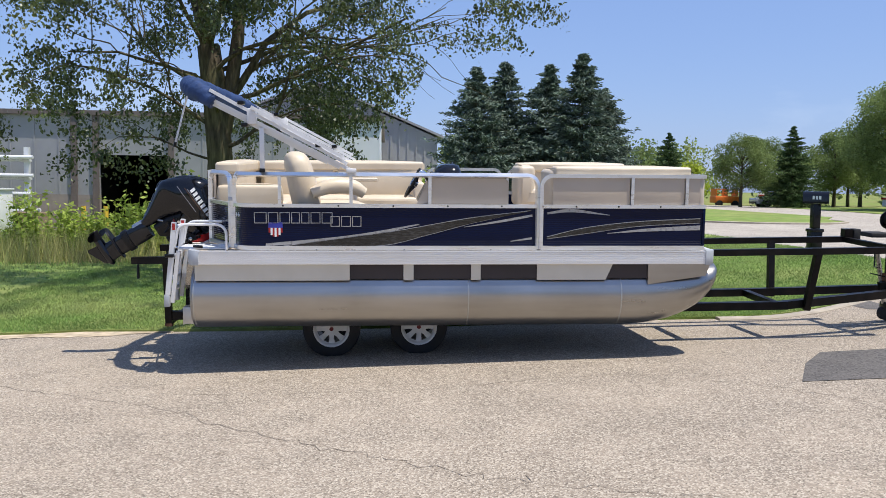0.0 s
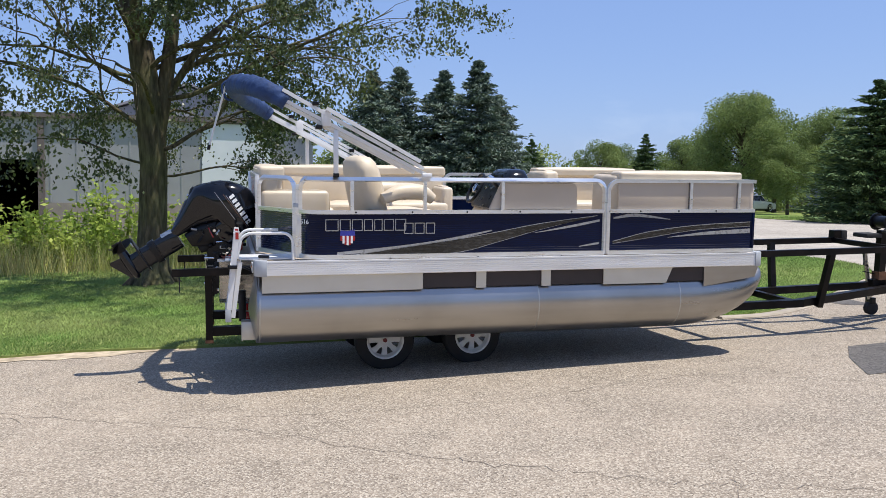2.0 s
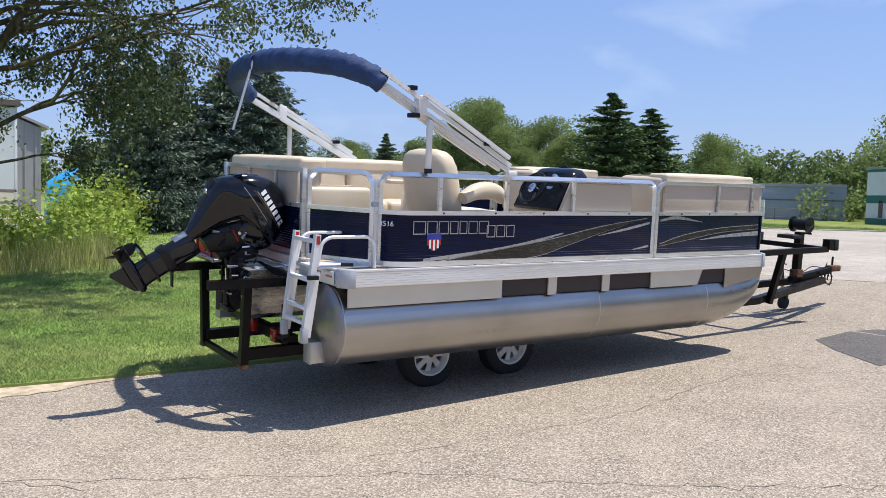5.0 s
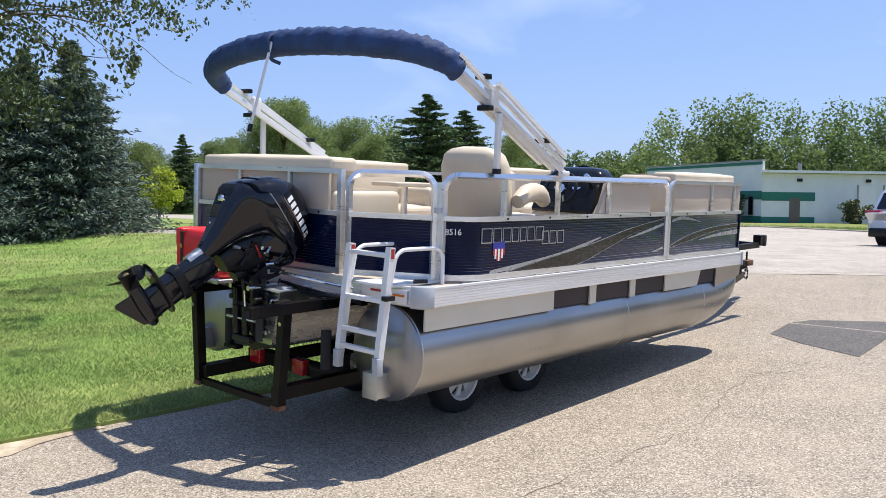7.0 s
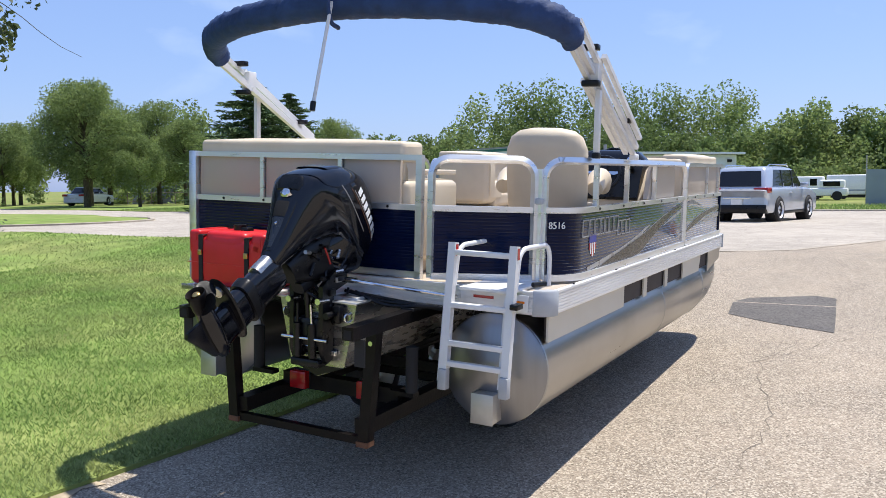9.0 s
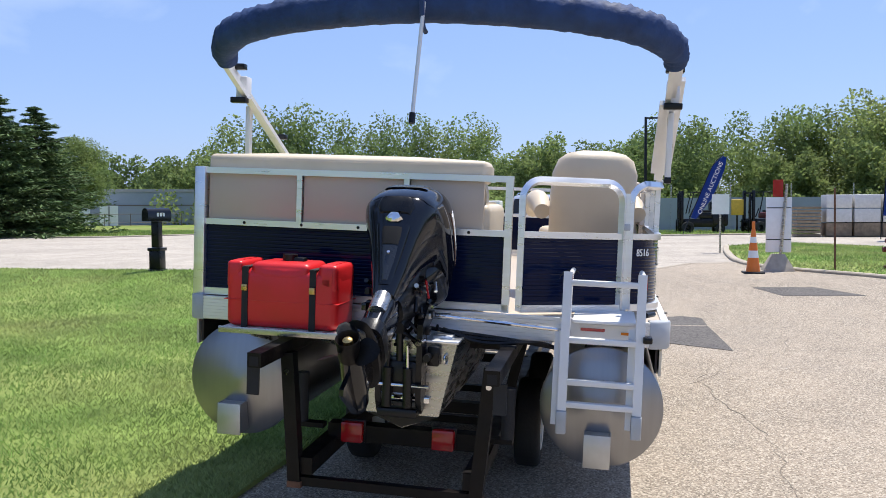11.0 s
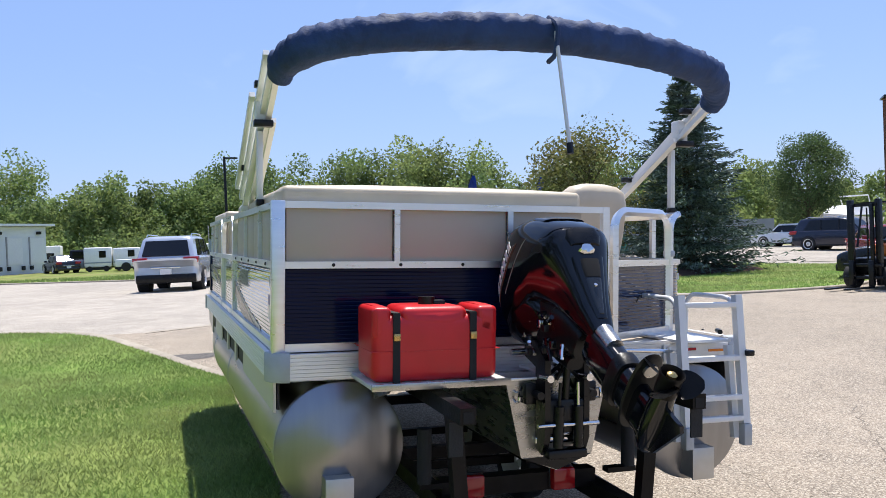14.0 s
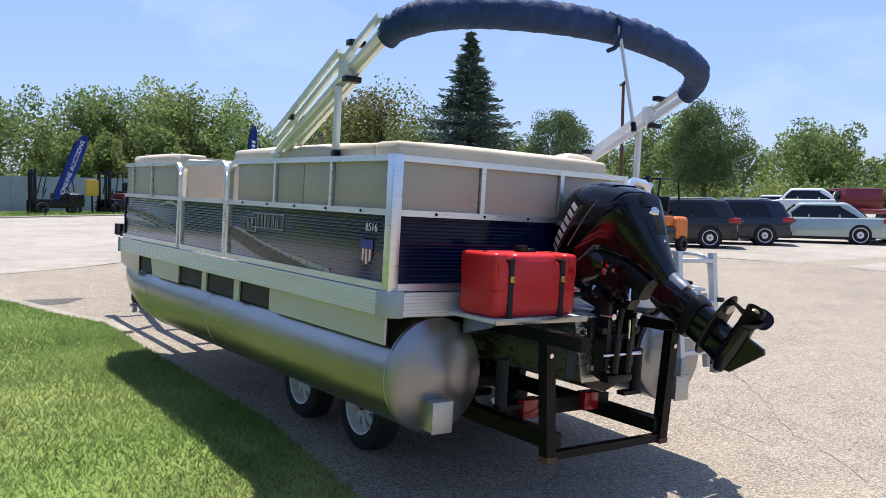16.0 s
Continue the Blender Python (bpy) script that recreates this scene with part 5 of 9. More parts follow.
part("skeg", bm, M["black"], motor, "thin skeg fin", smooth=0)
hub = part("propeller_hub", loft(bm_new(), [[mpt(u, r * math.cos(a), -0.735 + r * math.sin(a)) for a in [2 * math.pi * k / 24 for k in range(24)]] for u, r in
           ((-0.375, 0.044), (-0.39, 0.046), (-0.455, 0.046), (-0.470, 0.050), (-0.477, 0.047), (-0.472, 0.043), (-0.43, 0.037))]), M["steel"], motor, "black propeller hub", smooth=40)
part("anode", cyl(bm_new(), mpt(-0.385, 0, -0.606), mpt(-0.385, 0, -0.622), 0.030, 18), M["hull"], motor, "round zinc anode")
part("prop_nut", sweep(bm_new(), [mpt(-0.43, 0, -0.735), mpt(-0.468, 0, -0.735), mpt(-0.475, 0, -0.735)], 0.02, n=12, radii=[0.020, 0.020, 0.010]), M["brass"], hub)
for k in range(3):
    a0 = radians(75 + 120 * k)
    bm = bm_new()
    rows = []
    for i in range(8):
        r = 0.04 + 0.095 * i / 7
        half = 0.062 * math.sin(math.pi * (0.25 + 0.70 * i / 7)) ** 0.7
        row = []
        for j in range(7):
            q = (j / 6 - 0.5) * 2 * half
            a = a0 + q / max(r, 0.07) * 0.8
            u = -0.42 + q * 0.55 - 0.02 * i / 7
            row.append(bm.verts.new(mpt(u, r * math.cos(a), -0.735 + r * math.sin(a))))
        rows.append(row)
    for p, q in zip(rows, rows[1:]):
        for j in range(6):
            bm.faces.new((p[j], p[j + 1], q[j + 1], q[j]))
    bmesh.ops.solidify(bm, geom=bm.faces[:], thickness=0.005)
    part("propeller_blade", bm, M["dark"], hub, "curved propeller blade", smooth=60)
# clamp bracket, swivel, hoses
part("swivel_bracket", loft(bm_new(), [mring(-0.16, -0.05, 0.02, 0.04), mring(-0.06, -0.06, 0.05, 0.05), mring(0.03, -0.06, 0.07, 0.05)]), M["dark"], motor)
for s in (-1, 1):
    y = YM + s * 0.10
    br = part("clamp_bracket", prism(bm_new(), [(-2.74, 1.28), (-2.64, 1.285), (-2.62, 1.20), (-2.755, 1.16), (-2.758, 0.78), (-2.82, 0.76), (-2.86, 0.84), (-2.86, 1.20)], "y", y - 0.014, y + 0.014), M["dark"], motor, "cast clamp bracket")
    part("clamp_screw", cyl(bm_new(), (-2.80, y, 1.12), (-2.89, y, 1.12), 0.018, 10), M["chrome"], br)
part("tilt_tube", cyl(bm_new(), (-2.66, YM - 0.21, 1.22), (-2.66, YM + 0.20, 1.22), 0.016, 12), M["chrome"], motor, "polished steel tilt tube")
part("steering_rod", cyl(bm_new(), (-2.69, YM - 0.19, 1.225), (-2.58, -0.85, 1.175), 0.010, 8), M["chrome"], motor)
part("tilt_ram", sweep(bm_new(), [(-2.82, YM, 0.84), (-2.84, YM, 1.05), (-2.86, YM, 1.22)], 0.018, n=10), M["dark"], motor)
part("tilt_crossbar", cyl(bm_new(), (-2.84, YM - 0.10, 0.86), (-2.84, YM + 0.10, 0.86), 0.011, 8), M["chrome"], motor)
for s in (-1, 1):
    rc = part("ram_sleeve", cyl(bm_new(), (-2.868, YM + s * 0.052, 0.80), (-2.872, YM + s * 0.048, 0.99), 0.024, 14), M["dark"], motor, "black hydraulic sleeve")
    part("ram_rod", cyl(bm_new(), (-2.872, YM + s * 0.048, 0.991), (-2.876, YM + s * 0.045, 1.10), 0.008, 10), M["chrome"] if s < 0 else M["dark"], rc)
    part("bracket_bolt", cyl(bm_new(), (-2.862, YM + s * 0.135, 1.04), (-2.75, YM + s * 0.135, 1.04), 0.019, 10), M["dark"], motor)
    part("bracket_ear", boxes((-2.80, -2.756, YM + s * 0.155 - 0.03, YM + s * 0.155 + 0.03, 0.99, 1.09), bev=0.012), M["dark"], motor)
part("ram_bridge", cyl(bm_new(), (-2.872, YM - 0.155, 0.905), (-2.872, YM + 0.155, 0.905), 0.010, 10), M["chrome"], motor, "bright steel cross pin")
part("lower_yoke", boxes((-2.875, -2.80, YM - 0.10, YM + 0.10, 0.745, 0.79), bev=0.012), M["dark"], motor)
part("trim_pump", boxes((-2.86, -2.76, YM - 0.09, YM + 0.09, 0.86, 1.02), bev=0.014), M["dark"], motor)
part("chrome_swivel", sweep(bm_new(), [mpt(-0.292, 0, -0.285), mpt(-0.292, 0, -0.375)], 0.042, n=16), M["hull"], motor, "bright steel collar on the leg")
hr = random.Random(8)
for k in range(9):
    a = mpt(hr.uniform(-0.1, 0.15), hr.uniform(-0.09, 0.09), hr.uniform(0.02, 0.10))
    b = mpt(hr.uniform(-0.06, 0.10), hr.uniform(-0.10, 0.10), hr.uniform(-0.12, -0.02))
    c = Vector((-2.76 + hr.uniform(-0.05, 0.06), YM + hr.uniform(-0.12, 0.12), 1.10 + hr.uniform(-0.06, 0.1)))
    part("hose", sweep(bm_new(), smooth_line([a, b, c], 6), 0.009, n=6), M["dark"], motor, "black hose")
for k in range(3):
    y = -0.20 - 0.035 * k
    part("control_cable", sweep(bm_new(), smooth_line([(-2.62, y + 0.05, 1.15), (-2.60, y - 0.15, 1.13 - 0.02 * k), (-2.55, -0.62 - 0.03 * k, 1.10), (-2.44, -0.78, 1.06)], 6), 0.011, n=6), M["dark"], motor, "black control cable")
for k in range(12):
    p = mpt(hr.uniform(-0.18, 0.16), hr.choice((-1, 1)) * hr.uniform(0.09, 0.115), hr.uniform(-0.06, 0.08))
    bm = bm_new()
    cyl(bm, p - Vector((0, 0.012, 0)), p + Vector((0, 0.012, 0)), hr.uniform(0.008, 0.016), 8)
    part("fitting", bm, M["chrome"] if k % 3 == 0 else M["dark"], motor)

for k in range(26):
    sd = hr.choice((-1, 1))
    p = Vector((hr.uniform(-3.0, -2.66), YM + sd * hr.uniform(0.07, 0.15), hr.uniform(1.14, 1.40)))
    if k % 2:
        bm = bm_new()
        box(bm, p.x - hr.uniform(0.008, 0.03), p.x + hr.uniform(0.008, 0.03), p.y - 0.012, p.y + 0.012, p.z - hr.uniform(0.008, 0.02), p.z + hr.uniform(0.008, 0.02), bev=0.003)
    else:
        bm = sweep(bm_new(), [p, p + Vector((hr.uniform(-0.06, 0.06), 0.01 * sd, hr.uniform(-0.07, 0.03)))], hr.uniform(0.006, 0.012), n=8)
    part("engine_fitting", bm, (M["chrome"], M["dark"], M["hull"], M["dark"], M["black"])[k % 5], motor)

# motor pod under the deck
pod = thing("motor_pod", "welded bare aluminium motor pod with V-shaped bottom", "motor pod", at=(-2.2, YM, 0.7), m=BOAT)
sec = [(-0.265, 1.10), (0.265, 1.10), (0.185, 0.735), (0.0, 0.665), (-0.185, 0.735)]
part("pod_shell", loft(bm_new(), [[(x, YM + y * f, z) for y, z in sec] for x, f in ((-2.735, 0.985), (-2.5, 1.0), (-1.6, 1.0), (-1.1, 0.9))]), M["hull"], pod, smooth=20)
part("transom_plate", loft(bm_new(), [[(x, YM + y, z) for y, z in sec] for x in (-2.752, -2.737)]), M["hull"], pod, "brushed aluminium transom plate", smooth=20)
part("bottom_plate", loft(bm_new(), [[(x, YM + y, z) for y, z in ((-0.18, 0.732), (0.18, 0.732), (0.0, 0.668))] for x in (-2.757, -2.753)]), M["dark"], pod, "dark V below the transom")
part("transom_cap", boxes((-2.77, -2.60, YM - 0.275, YM + 0.275, 1.10, 1.114), bev=0.004), M["alu"], pod)
for y in (-0.18, 0.02):
    part("cap_angle", boxes((-2.70, -2.44, YM + y - 0.05, YM + y + 0.05, 1.114, 1.128), bev=0.004), M["alu"], pod, "bright aluminium angle")
part("splash_plate", boxes((-2.775, -2.758, YM - 0.14, YM + 0.12, 0.80, 0.83), bev=0.003), M["chrome"], pod, "polished lower bracket plate")
for s in (-1, 1):
    part("towing_eye", sweep(bm_new(), smooth_line([(-2.75, YM + s * 0.21, 1.04), (-2.78, YM + s * 0.21, 1.045), (-2.785, YM + s * 0.21, 1.01), (-2.75, YM + s * 0.21, 0.995)], 5), 0.006, n=6), M["chrome"], pod)

# ---- trailer ----
tr = thing("boat_trailer", "black steel tandem-axle pontoon trailer with rusty edges", "boat trailer", at=(0, 0, 0.02), m=BOAT)
TY = 0.42


def beam(name, p0, p1, r=0.038, label="", material=None):
    return part(name, sweep(bm_new(), [p0, p1], r, square=True), material or M["steel"], tr, label, smooth=0)


for s in (-1, 1):
    y = s * TY - 0.01
    yb = s * 0.55
    beam("main_rail", (-2.86, y, 0.46), (3.6, y, 0.53), 0.042, "black box-section main rail")
    fr = beam("tongue_rail", (3.55, y, 0.53), (5.55, 0.02 + s * 0.06, 0.64), 0.042)
    bk = beam("bunk_rail", (-3.17, yb, 1.035), (4.75, yb, 1.135), 0.034, "black raised bunk rail")
    bunk = part("bunk_pad", boxes((-2.6, 2.2, yb - 0.04, yb + 0.04, 1.07, 1.086)), M["rubber"], bk)
    beam("rear_upright", (-2.85, s * 0.505, 1.02), (-2.85, s * 0.452, 0.37), 0.032, "upright rear post with rusty foot")
    part("rusty_foot", boxes((-2.888, -2.815, s * 0.45 - 0.036, s * 0.45 + 0.036, 0.355, 0.385)), M["rust"], tr)
    beam("front_upright", (3.86, yb, 1.12), (3.82, y, 0.48), 0.034)
    beam("mid_upright", (1.2, yb, 1.07), (1.2, y, 0.50), 0.03)
    beam("mid_upright", (-1.6, yb, 1.03), (-1.6, y, 0.48), 0.03)
    beam("bunk_bumper", (4.78, yb, 1.14), (4.78, yb, 1.26), 0.05, "stub post at the bunk's end")
    part("rubber_stop", boxes((4.835, 4.92, yb - 0.06, yb + 0.06, 1.12, 1.26), bev=0.01), M["rubber"], tr)
    part("guide_roller", cyl(bm_new(), (-2.55, y + s * 0.13, 0.60), (-2.55, y + s * 0.13, 0.86), 0.035, 14), M["rubber"], tr, "black upright guide roller")
    part("guide_bracket", boxes((-2.58, -2.52, min(y, y + s * 0.16), max(y, y + s * 0.16), 0.575, 0.60)), M["steel"], tr)
    # the rail is capped; a near-black plate paints the shade of a hollow end
    part("rail_mouth", boxes((-3.173, -3.168, yb - 0.022, yb + 0.022, 1.008, 1.052)), M["interior"], bk, "near-black plate standing in for the box section's shaded hollow")
    part("upright_bolt", cyl(bm_new(), (-2.89, s * 0.50, 0.93), (-2.86, s * 0.50, 0.93), 0.014, 8), M["chrome"], tr)
    part("hang_plate", boxes((-3.11, -3.10, min(yb, yb + s * 0.06), max(yb, yb + s * 0.06), 0.86, 1.0)), M["rubber"], tr)
    lt = part("tail_lamp", boxes((-2.515, -2.46, 0.028 + s * 0.247 - 0.06, 0.028 + s * 0.247 + 0.06, 0.49, 0.60), bev=0.01), M["redlens"], tr, "square red tail lamp")
    part("lamp_rim", boxes((-2.47, -2.45, 0.028 + s * 0.247 - 0.066, 0.028 + s * 0.247 + 0.066, 0.484, 0.606), bev=0.004), M["dark"], lt)
beam("rear_crossbar", (-2.85, -0.45, 0.385), (-2.85, 0.45, 0.385), 0.022, "rear crossbar")
beam("lamp_crossbar", (-2.42, -TY, 0.53), (-2.42, TY, 0.53), 0.045)
beam("front_crossbar", (4.75, -0.55, 1.135), (4.75, 0.55, 1.135), 0.030)
for x in (-1.55, 0.1, 1.2, 2.6, 3.5):
    z = 0.48 + (x + 2.86) * 0.05 / 6.46
    beam("crossbar", (x, -TY, z), (x, TY - 0.04, z), 0.035)
for x in (-2.2, -1.7):
    beam("bunk_crossbar", (x, -0.55, 1.02), (x, 0.55, 1.02), 0.028)
beam("tongue", (4.9, 0.02, 0.66), (5.75, 0.0, 0.77), 0.042)
wp = beam("winch_post", (5.02, 0.02, 0.72), (5.02, 0.02, 1.30), 0.045, "upright winch post with rusty base")
part("winch_foot", boxes((4.96, 5.08, -0.04, 0.08, 0.70, 0.80)), M["rust"], wp)
beam("post_brace", (5.02, 0.02, 0.70), (5.06, 0.02, 1.05), 0.034)
part("winch_drum", cyl(bm_new(), (5.02, -0.10, 1.40), (5.02, 0.12, 1.40), 0.075, 20), M["dark"], wp, "black winch drum")
for y in (-0.11, 0.12):
    part("winch_flange", cyl(bm_new(), (5.02, y - 0.008, 1.40), (5.02, y + 0.008, 1.40), 0.105, 20), M["dark"], wp)
part("winch_crank", sweep(bm_new(), [(5.02, -0.13, 1.40), (5.02, -0.16, 1.40), (4.85, -0.17, 1.30), (4.85, -0.26, 1.30)], 0.012, n=8), M["dark"], wp)
part("bow_stop", boxes((4.70, 4.92, -0.10, 0.14, 1.22, 1.27), bev=0.01), M["rubber"], wp)
jk = part("jack_tube", sweep(bm_new(), [(4.98, 0.25, 1.05), (5.05, 0.25, 0.70), (5.11, 0.25, 0.42)], 0.028, n=14), M["hull"], tr, "grey tongue jack")
part("jack_crank", sweep(bm_new(), [(4.97, 0.25, 1.0), (4.93, 0.20, 1.02), (4.91, 0.16, 0.86), (4.91, 0.10, 0.86)], 0.009, n=6), M["dark"], jk)
part("jack_fork", boxes((5.09, 5.15, 0.19, 0.31, 0.36, 0.44), bev=0.006), M["dark"], jk)
part("jack_wheel", sweep(bm_new(), [(5.13, 0.205, 0.305), (5.13, 0.215, 0.305), (5.13, 0.285, 0.305), (5.13, 0.295, 0.305)], 0.08, n=24, radii=[0.06, 0.082, 0.082, 0.06]), M["rubber"], jk, "small black jack wheel")
part("coupler", boxes((5.72, 5.95, -0.055, 0.055, 0.745, 0.83), bev=0.02), M["rust"], tr, "rusty ball coupler")
part("coupler_lever", boxes((5.80, 5.82, -0.012, 0.012, 0.83, 0.95), bev=0.004), M["dark"], tr)
for k in range(2):
    sg = 1 if k else -1
    ch = smooth_line([(5.45, sg * 0.05, 0.74), (5.55, sg * 0.08, 0.62), (5.68, sg * 0.07, 0.58), (5.74, sg * 0.05, 0.68), (5.66, sg * 0.06, 0.74), (5.60, sg * 0.07, 0.64)], 8)
    cc = part("safety_chain", sweep(bm_new(), ch, 0.007, n=5), M["dark"], tr, "dangling safety chain")
    for i, p in enumerate(ch[::3]):
        bm = bm_new()
        ax = Vector((0.012, 0, 0)) if i % 2 else Vector((0, 0.012, 0))
        sweep(bm, [p + ax * math.cos(a) * 1.1 + Vector((0, 0, 0.016)) * math.sin(a) for a in [2 * math.pi * q / 8 for q in range(9)]], 0.004, n=4, cap=False)
        part("chain_link", bm, M["dark"], cc)
part("wiring", sweep(bm_new(), smooth_line([(4.8, 0.05, 0.80), (5.1, 0.02, 0.75), (5.4, 0.04, 0.82), (5.62, 0.0, 0.80), (5.75, 0.04, 0.86)], 6), 0.006, n=5), M["dark"], tr, "black trailer wiring")


def wheel(name, x, y, z, r, w, rim_r, side, parent, rim_mat, spokes=6, label=""):
    """A tyre with a dished, spoked rim; side: the way its outer face looks along y."""
    bm = bm_new()
    prof = [(-0.5, rim_r * 0.98), (-0.5, rim_r + (r - rim_r) * 0.35), (-0.47, r * 0.93), (-0.38, r * 0.985), (-0.2, r), (0.2, r), (0.38, r * 0.985), (0.47, r * 0.93), (0.5, rim_r + (r - rim_r) * 0.35), (0.5, rim_r * 0.98)]
    n = 36
    rings = [[(x + q * math.cos(a), y + o * w, z + q * math.sin(a)) for a in [2 * math.pi * k / n for k in range(n)]] for o, q in prof]
    tyre = part(name, loft(bm, rings, cap=False), M["rubber"], parent, label or "black tyre", smooth=40)
    yo = y + side * w * 0.40
    bm = bm_new()
    rings = [[(x + q * math.cos(a), y + side * w * o, z + q * math.sin(a)) for a in [2 * math.pi * k / n for k in range(n)]] for o, q in
             ((-0.5, rim_r), (0.48, rim_r), (0.50, rim_r * 0.97), (0.46, rim_r * 0.90), (0.20, rim_r * 0.86), (0.12, rim_r * 0.80))]
    loft(bm, rings, cap=False)
    rim = part("rim", bm, rim_mat, tyre, "white painted rim" if rim_mat is M["rim"] else "", smooth=40)
    for k in range(spokes):
        a = 2 * math.pi * k / spokes
        ca, sa = math.cos(a), math.sin(a)
        bm = bm_new()
        q0, q1 = rim_r * 0.20, rim_r * 0.84
        h0, h1 = rim_r * 0.16, rim_r * 0.17
        P = []
        for q, h, o in ((q0, h0, 0.30), (q1 * 0.6, h0 * 0.75, 0.26), (q1, h1, 0.14)):
            for s2 in (-1, 1):
                P.append((x + q * ca - s2 * h * sa, y + side * w * o, z + q * sa + s2 * h * ca))
        vs = [bm.verts.new(p) for p in P]
        vb = [bm.verts.new((p[0], p[1] - side * 0.012, p[2])) for p in P]
        for i in (0, 2):
            bm.faces.new((vs[i], vs[i + 1], vs[i + 3], vs[i + 2]))
            bm.faces.new((vs[i], vs[i + 2], vb[i + 2], vb[i]))
            bm.faces.new((vs[i + 1], vb[i + 1], vb[i + 3], vs[i + 3]))
        part("spoke", bm, rim_mat, rim)
    bm = bm_new()
    cyl(bm, (x, y + side * w * 0.05, z), (x, y + side * w * 0.33, z), rim_r * 0.24, 18)
    part("hub", bm, rim_mat, rim)
    part("hub_cap", cyl(bm_new(), (x, y + side * w * 0.33, z), (x, y + side * w * 0.43, z), rim_r * 0.11, 14), M["maroon"] if rim_mat is M["rim"] else M["dark"], rim)
    return tyre


HUBZ = {-1.21: 0.330, -0.33: 0.3465}
for x, z in HUBZ.items():
    for s in (-1, 1):
        yc = s * 0.558 - 0.005
        wheel("wheel", x, yc, z - 0.024 * s - 0.008, 0.29, 0.165, 0.186, s, tr, M["rim"], 8, "black trailer tyre")
    beam("axle", (x, -0.50, z - 0.01), (x, 0.50, z - 0.01), 0.025)
for s in (-1, 1):
    y = s * 0.445
    part("leaf_spring", boxes((-1.6, 0.05, y - 0.025, y + 0.025, 0.385, 0.41), bev=0.004), M["steel"], tr)

# ---- plants ----
def leaf_quads(rng, C, size, flat=0.0, length=1.7):
    """Diamond leaves at the places C, turned at random. Returns corners and faces."""
    n = len(C)
    a = rng.normal(size=(n, 3))
    a[:, 2] *= 1 - flat
    a /= np.linalg.norm(a, axis=1)[:, None] + 1e-9
    b = np.cross(a, rng.normal(size=(n, 3)))
    b /= np.linalg.norm(b, axis=1)[:, None] + 1e-9
    s = size * rng.uniform(0.6, 1.35, (n, 1))
    V = np.stack([C - a * s * length * 0.5, C + b * s * 0.5, C + a * s * length * 0.5, C - b * s * 0.5], 1).reshape(-1, 3)
    F = np.arange(n * 4).reshape(-1, 4)
    return V, F


def grow(rng, p, d, length, r, depth, limbs, tips, bend=0.22, droop=0.0, kids=(3, 5)):
    """Adds a limb and its branches to limbs; the places of twigs go to tips."""
    pts, rad = [Vector(p)], [r]
    q, w = Vector(p), Vector(d).normalized()
    n = 6
    for i in range(n):
        w = (w + Vector((rng.gauss(0, bend), rng.gauss(0, bend), rng.gauss(0, bend) - droop)) * 0.55).normalized()
        q = q + w * length / n
        pts.append(q.copy())
        rad.append(r * (1 - 0.62 * (i + 1) / n))
    limbs.append((pts, rad))
    if depth == 0:
        for i in range(2, n + 1):
            tips.append((pts[i], w.copy()))
        return
    for k in range(rng.randint(*kids)):
        i = rng.randint(2, n)
        side = Vector((rng.gauss(0, 1), rng.gauss(0, 1), rng.gauss(0.15, 0.5))).normalized()
        t = (pts[i] - pts[i - 1]).normalized()
        dd = (t * 0.75 + side * 0.85).normalized()
        grow(rng, pts[i], dd, length * rng.uniform(0.52, 0.72), rad[i] * 0.62, depth - 1, limbs, tips, bend, droop, kids)


def limb_mesh(limbs, off, n0=9):
    bm = bm_new()
    for pts, rad in limbs:
        if rad[0] < 0.006:
            continue
        n = n0 if rad[0] > 0.1 else 6 if rad[0] > 0.03 else 4
        sweep(bm, pts, rad[0], n=n, radii=rad, cap=False)
    bmesh.ops.translate(bm, verts=bm.verts, vec=-Vector(off))
    me = bpy.data.meshes.new("trunk")
    bm.to_mesh(me)
    bm.free()
    return finish(me, M["bark"], 60)


def crown_part(root, V, F, material, name="crown", label=""):
    V = np.asarray(V) - np.array(OFF[root])
    ob = new(name, fast(name, V, F, material))
    ob.parent = root
    if label:
        tagged(ob, label)
    return ob


# big shade tree on the lawn
TX, TYY = -4.06, 8.45
elm = thing("shade_tree", "large shade tree with rough trunk and drooping leafy twigs", "tree", at=(TX, TYY, H(TX) + 0.03))
rng = random.Random(21)
limbs, tips = [], []
z0 = H(TX)
trunk = [(TX, TYY, z0 - 0.05), (TX - 0.02, TYY, z0 + 0.25), (TX, TYY, z0 + 1.2), (TX + 0.03, TYY, z0 + 2.3), (TX - 0.04, TYY, z0 + 3.4), (TX - 0.20, TYY + 0.05, z0 + 4.6)]
limbs.append(([Vector((TX + 0.05, TYY, z0 + 2.6)), Vector((TX + 0.22, TYY + 0.05, z0 + 3.6)), Vector((TX + 0.38, TYY + 0.1, z0 + 4.8)), Vector((TX + 0.45, TYY + 0.1, z0 + 6.2))], [0.17, 0.15, 0.13, 0.08]))
limbs.append(([Vector(p) for p in trunk], [0.46, 0.33, 0.27, 0.255, 0.26, 0.23]))
for k in range(6):
    a = k * 1.05 + 0.3
    limbs.append(([Vector((TX + 0.18 * math.cos(a), TYY + 0.18 * math.sin(a), z0 + 0.35)), Vector((TX + 0.36 * math.cos(a), TYY + 0.36 * math.sin(a), z0 + 0.1)), Vector((TX + 0.6 * math.cos(a), TYY + 0.6 * math.sin(a), z0 - 0.05))], [0.12, 0.10, 0.04]))
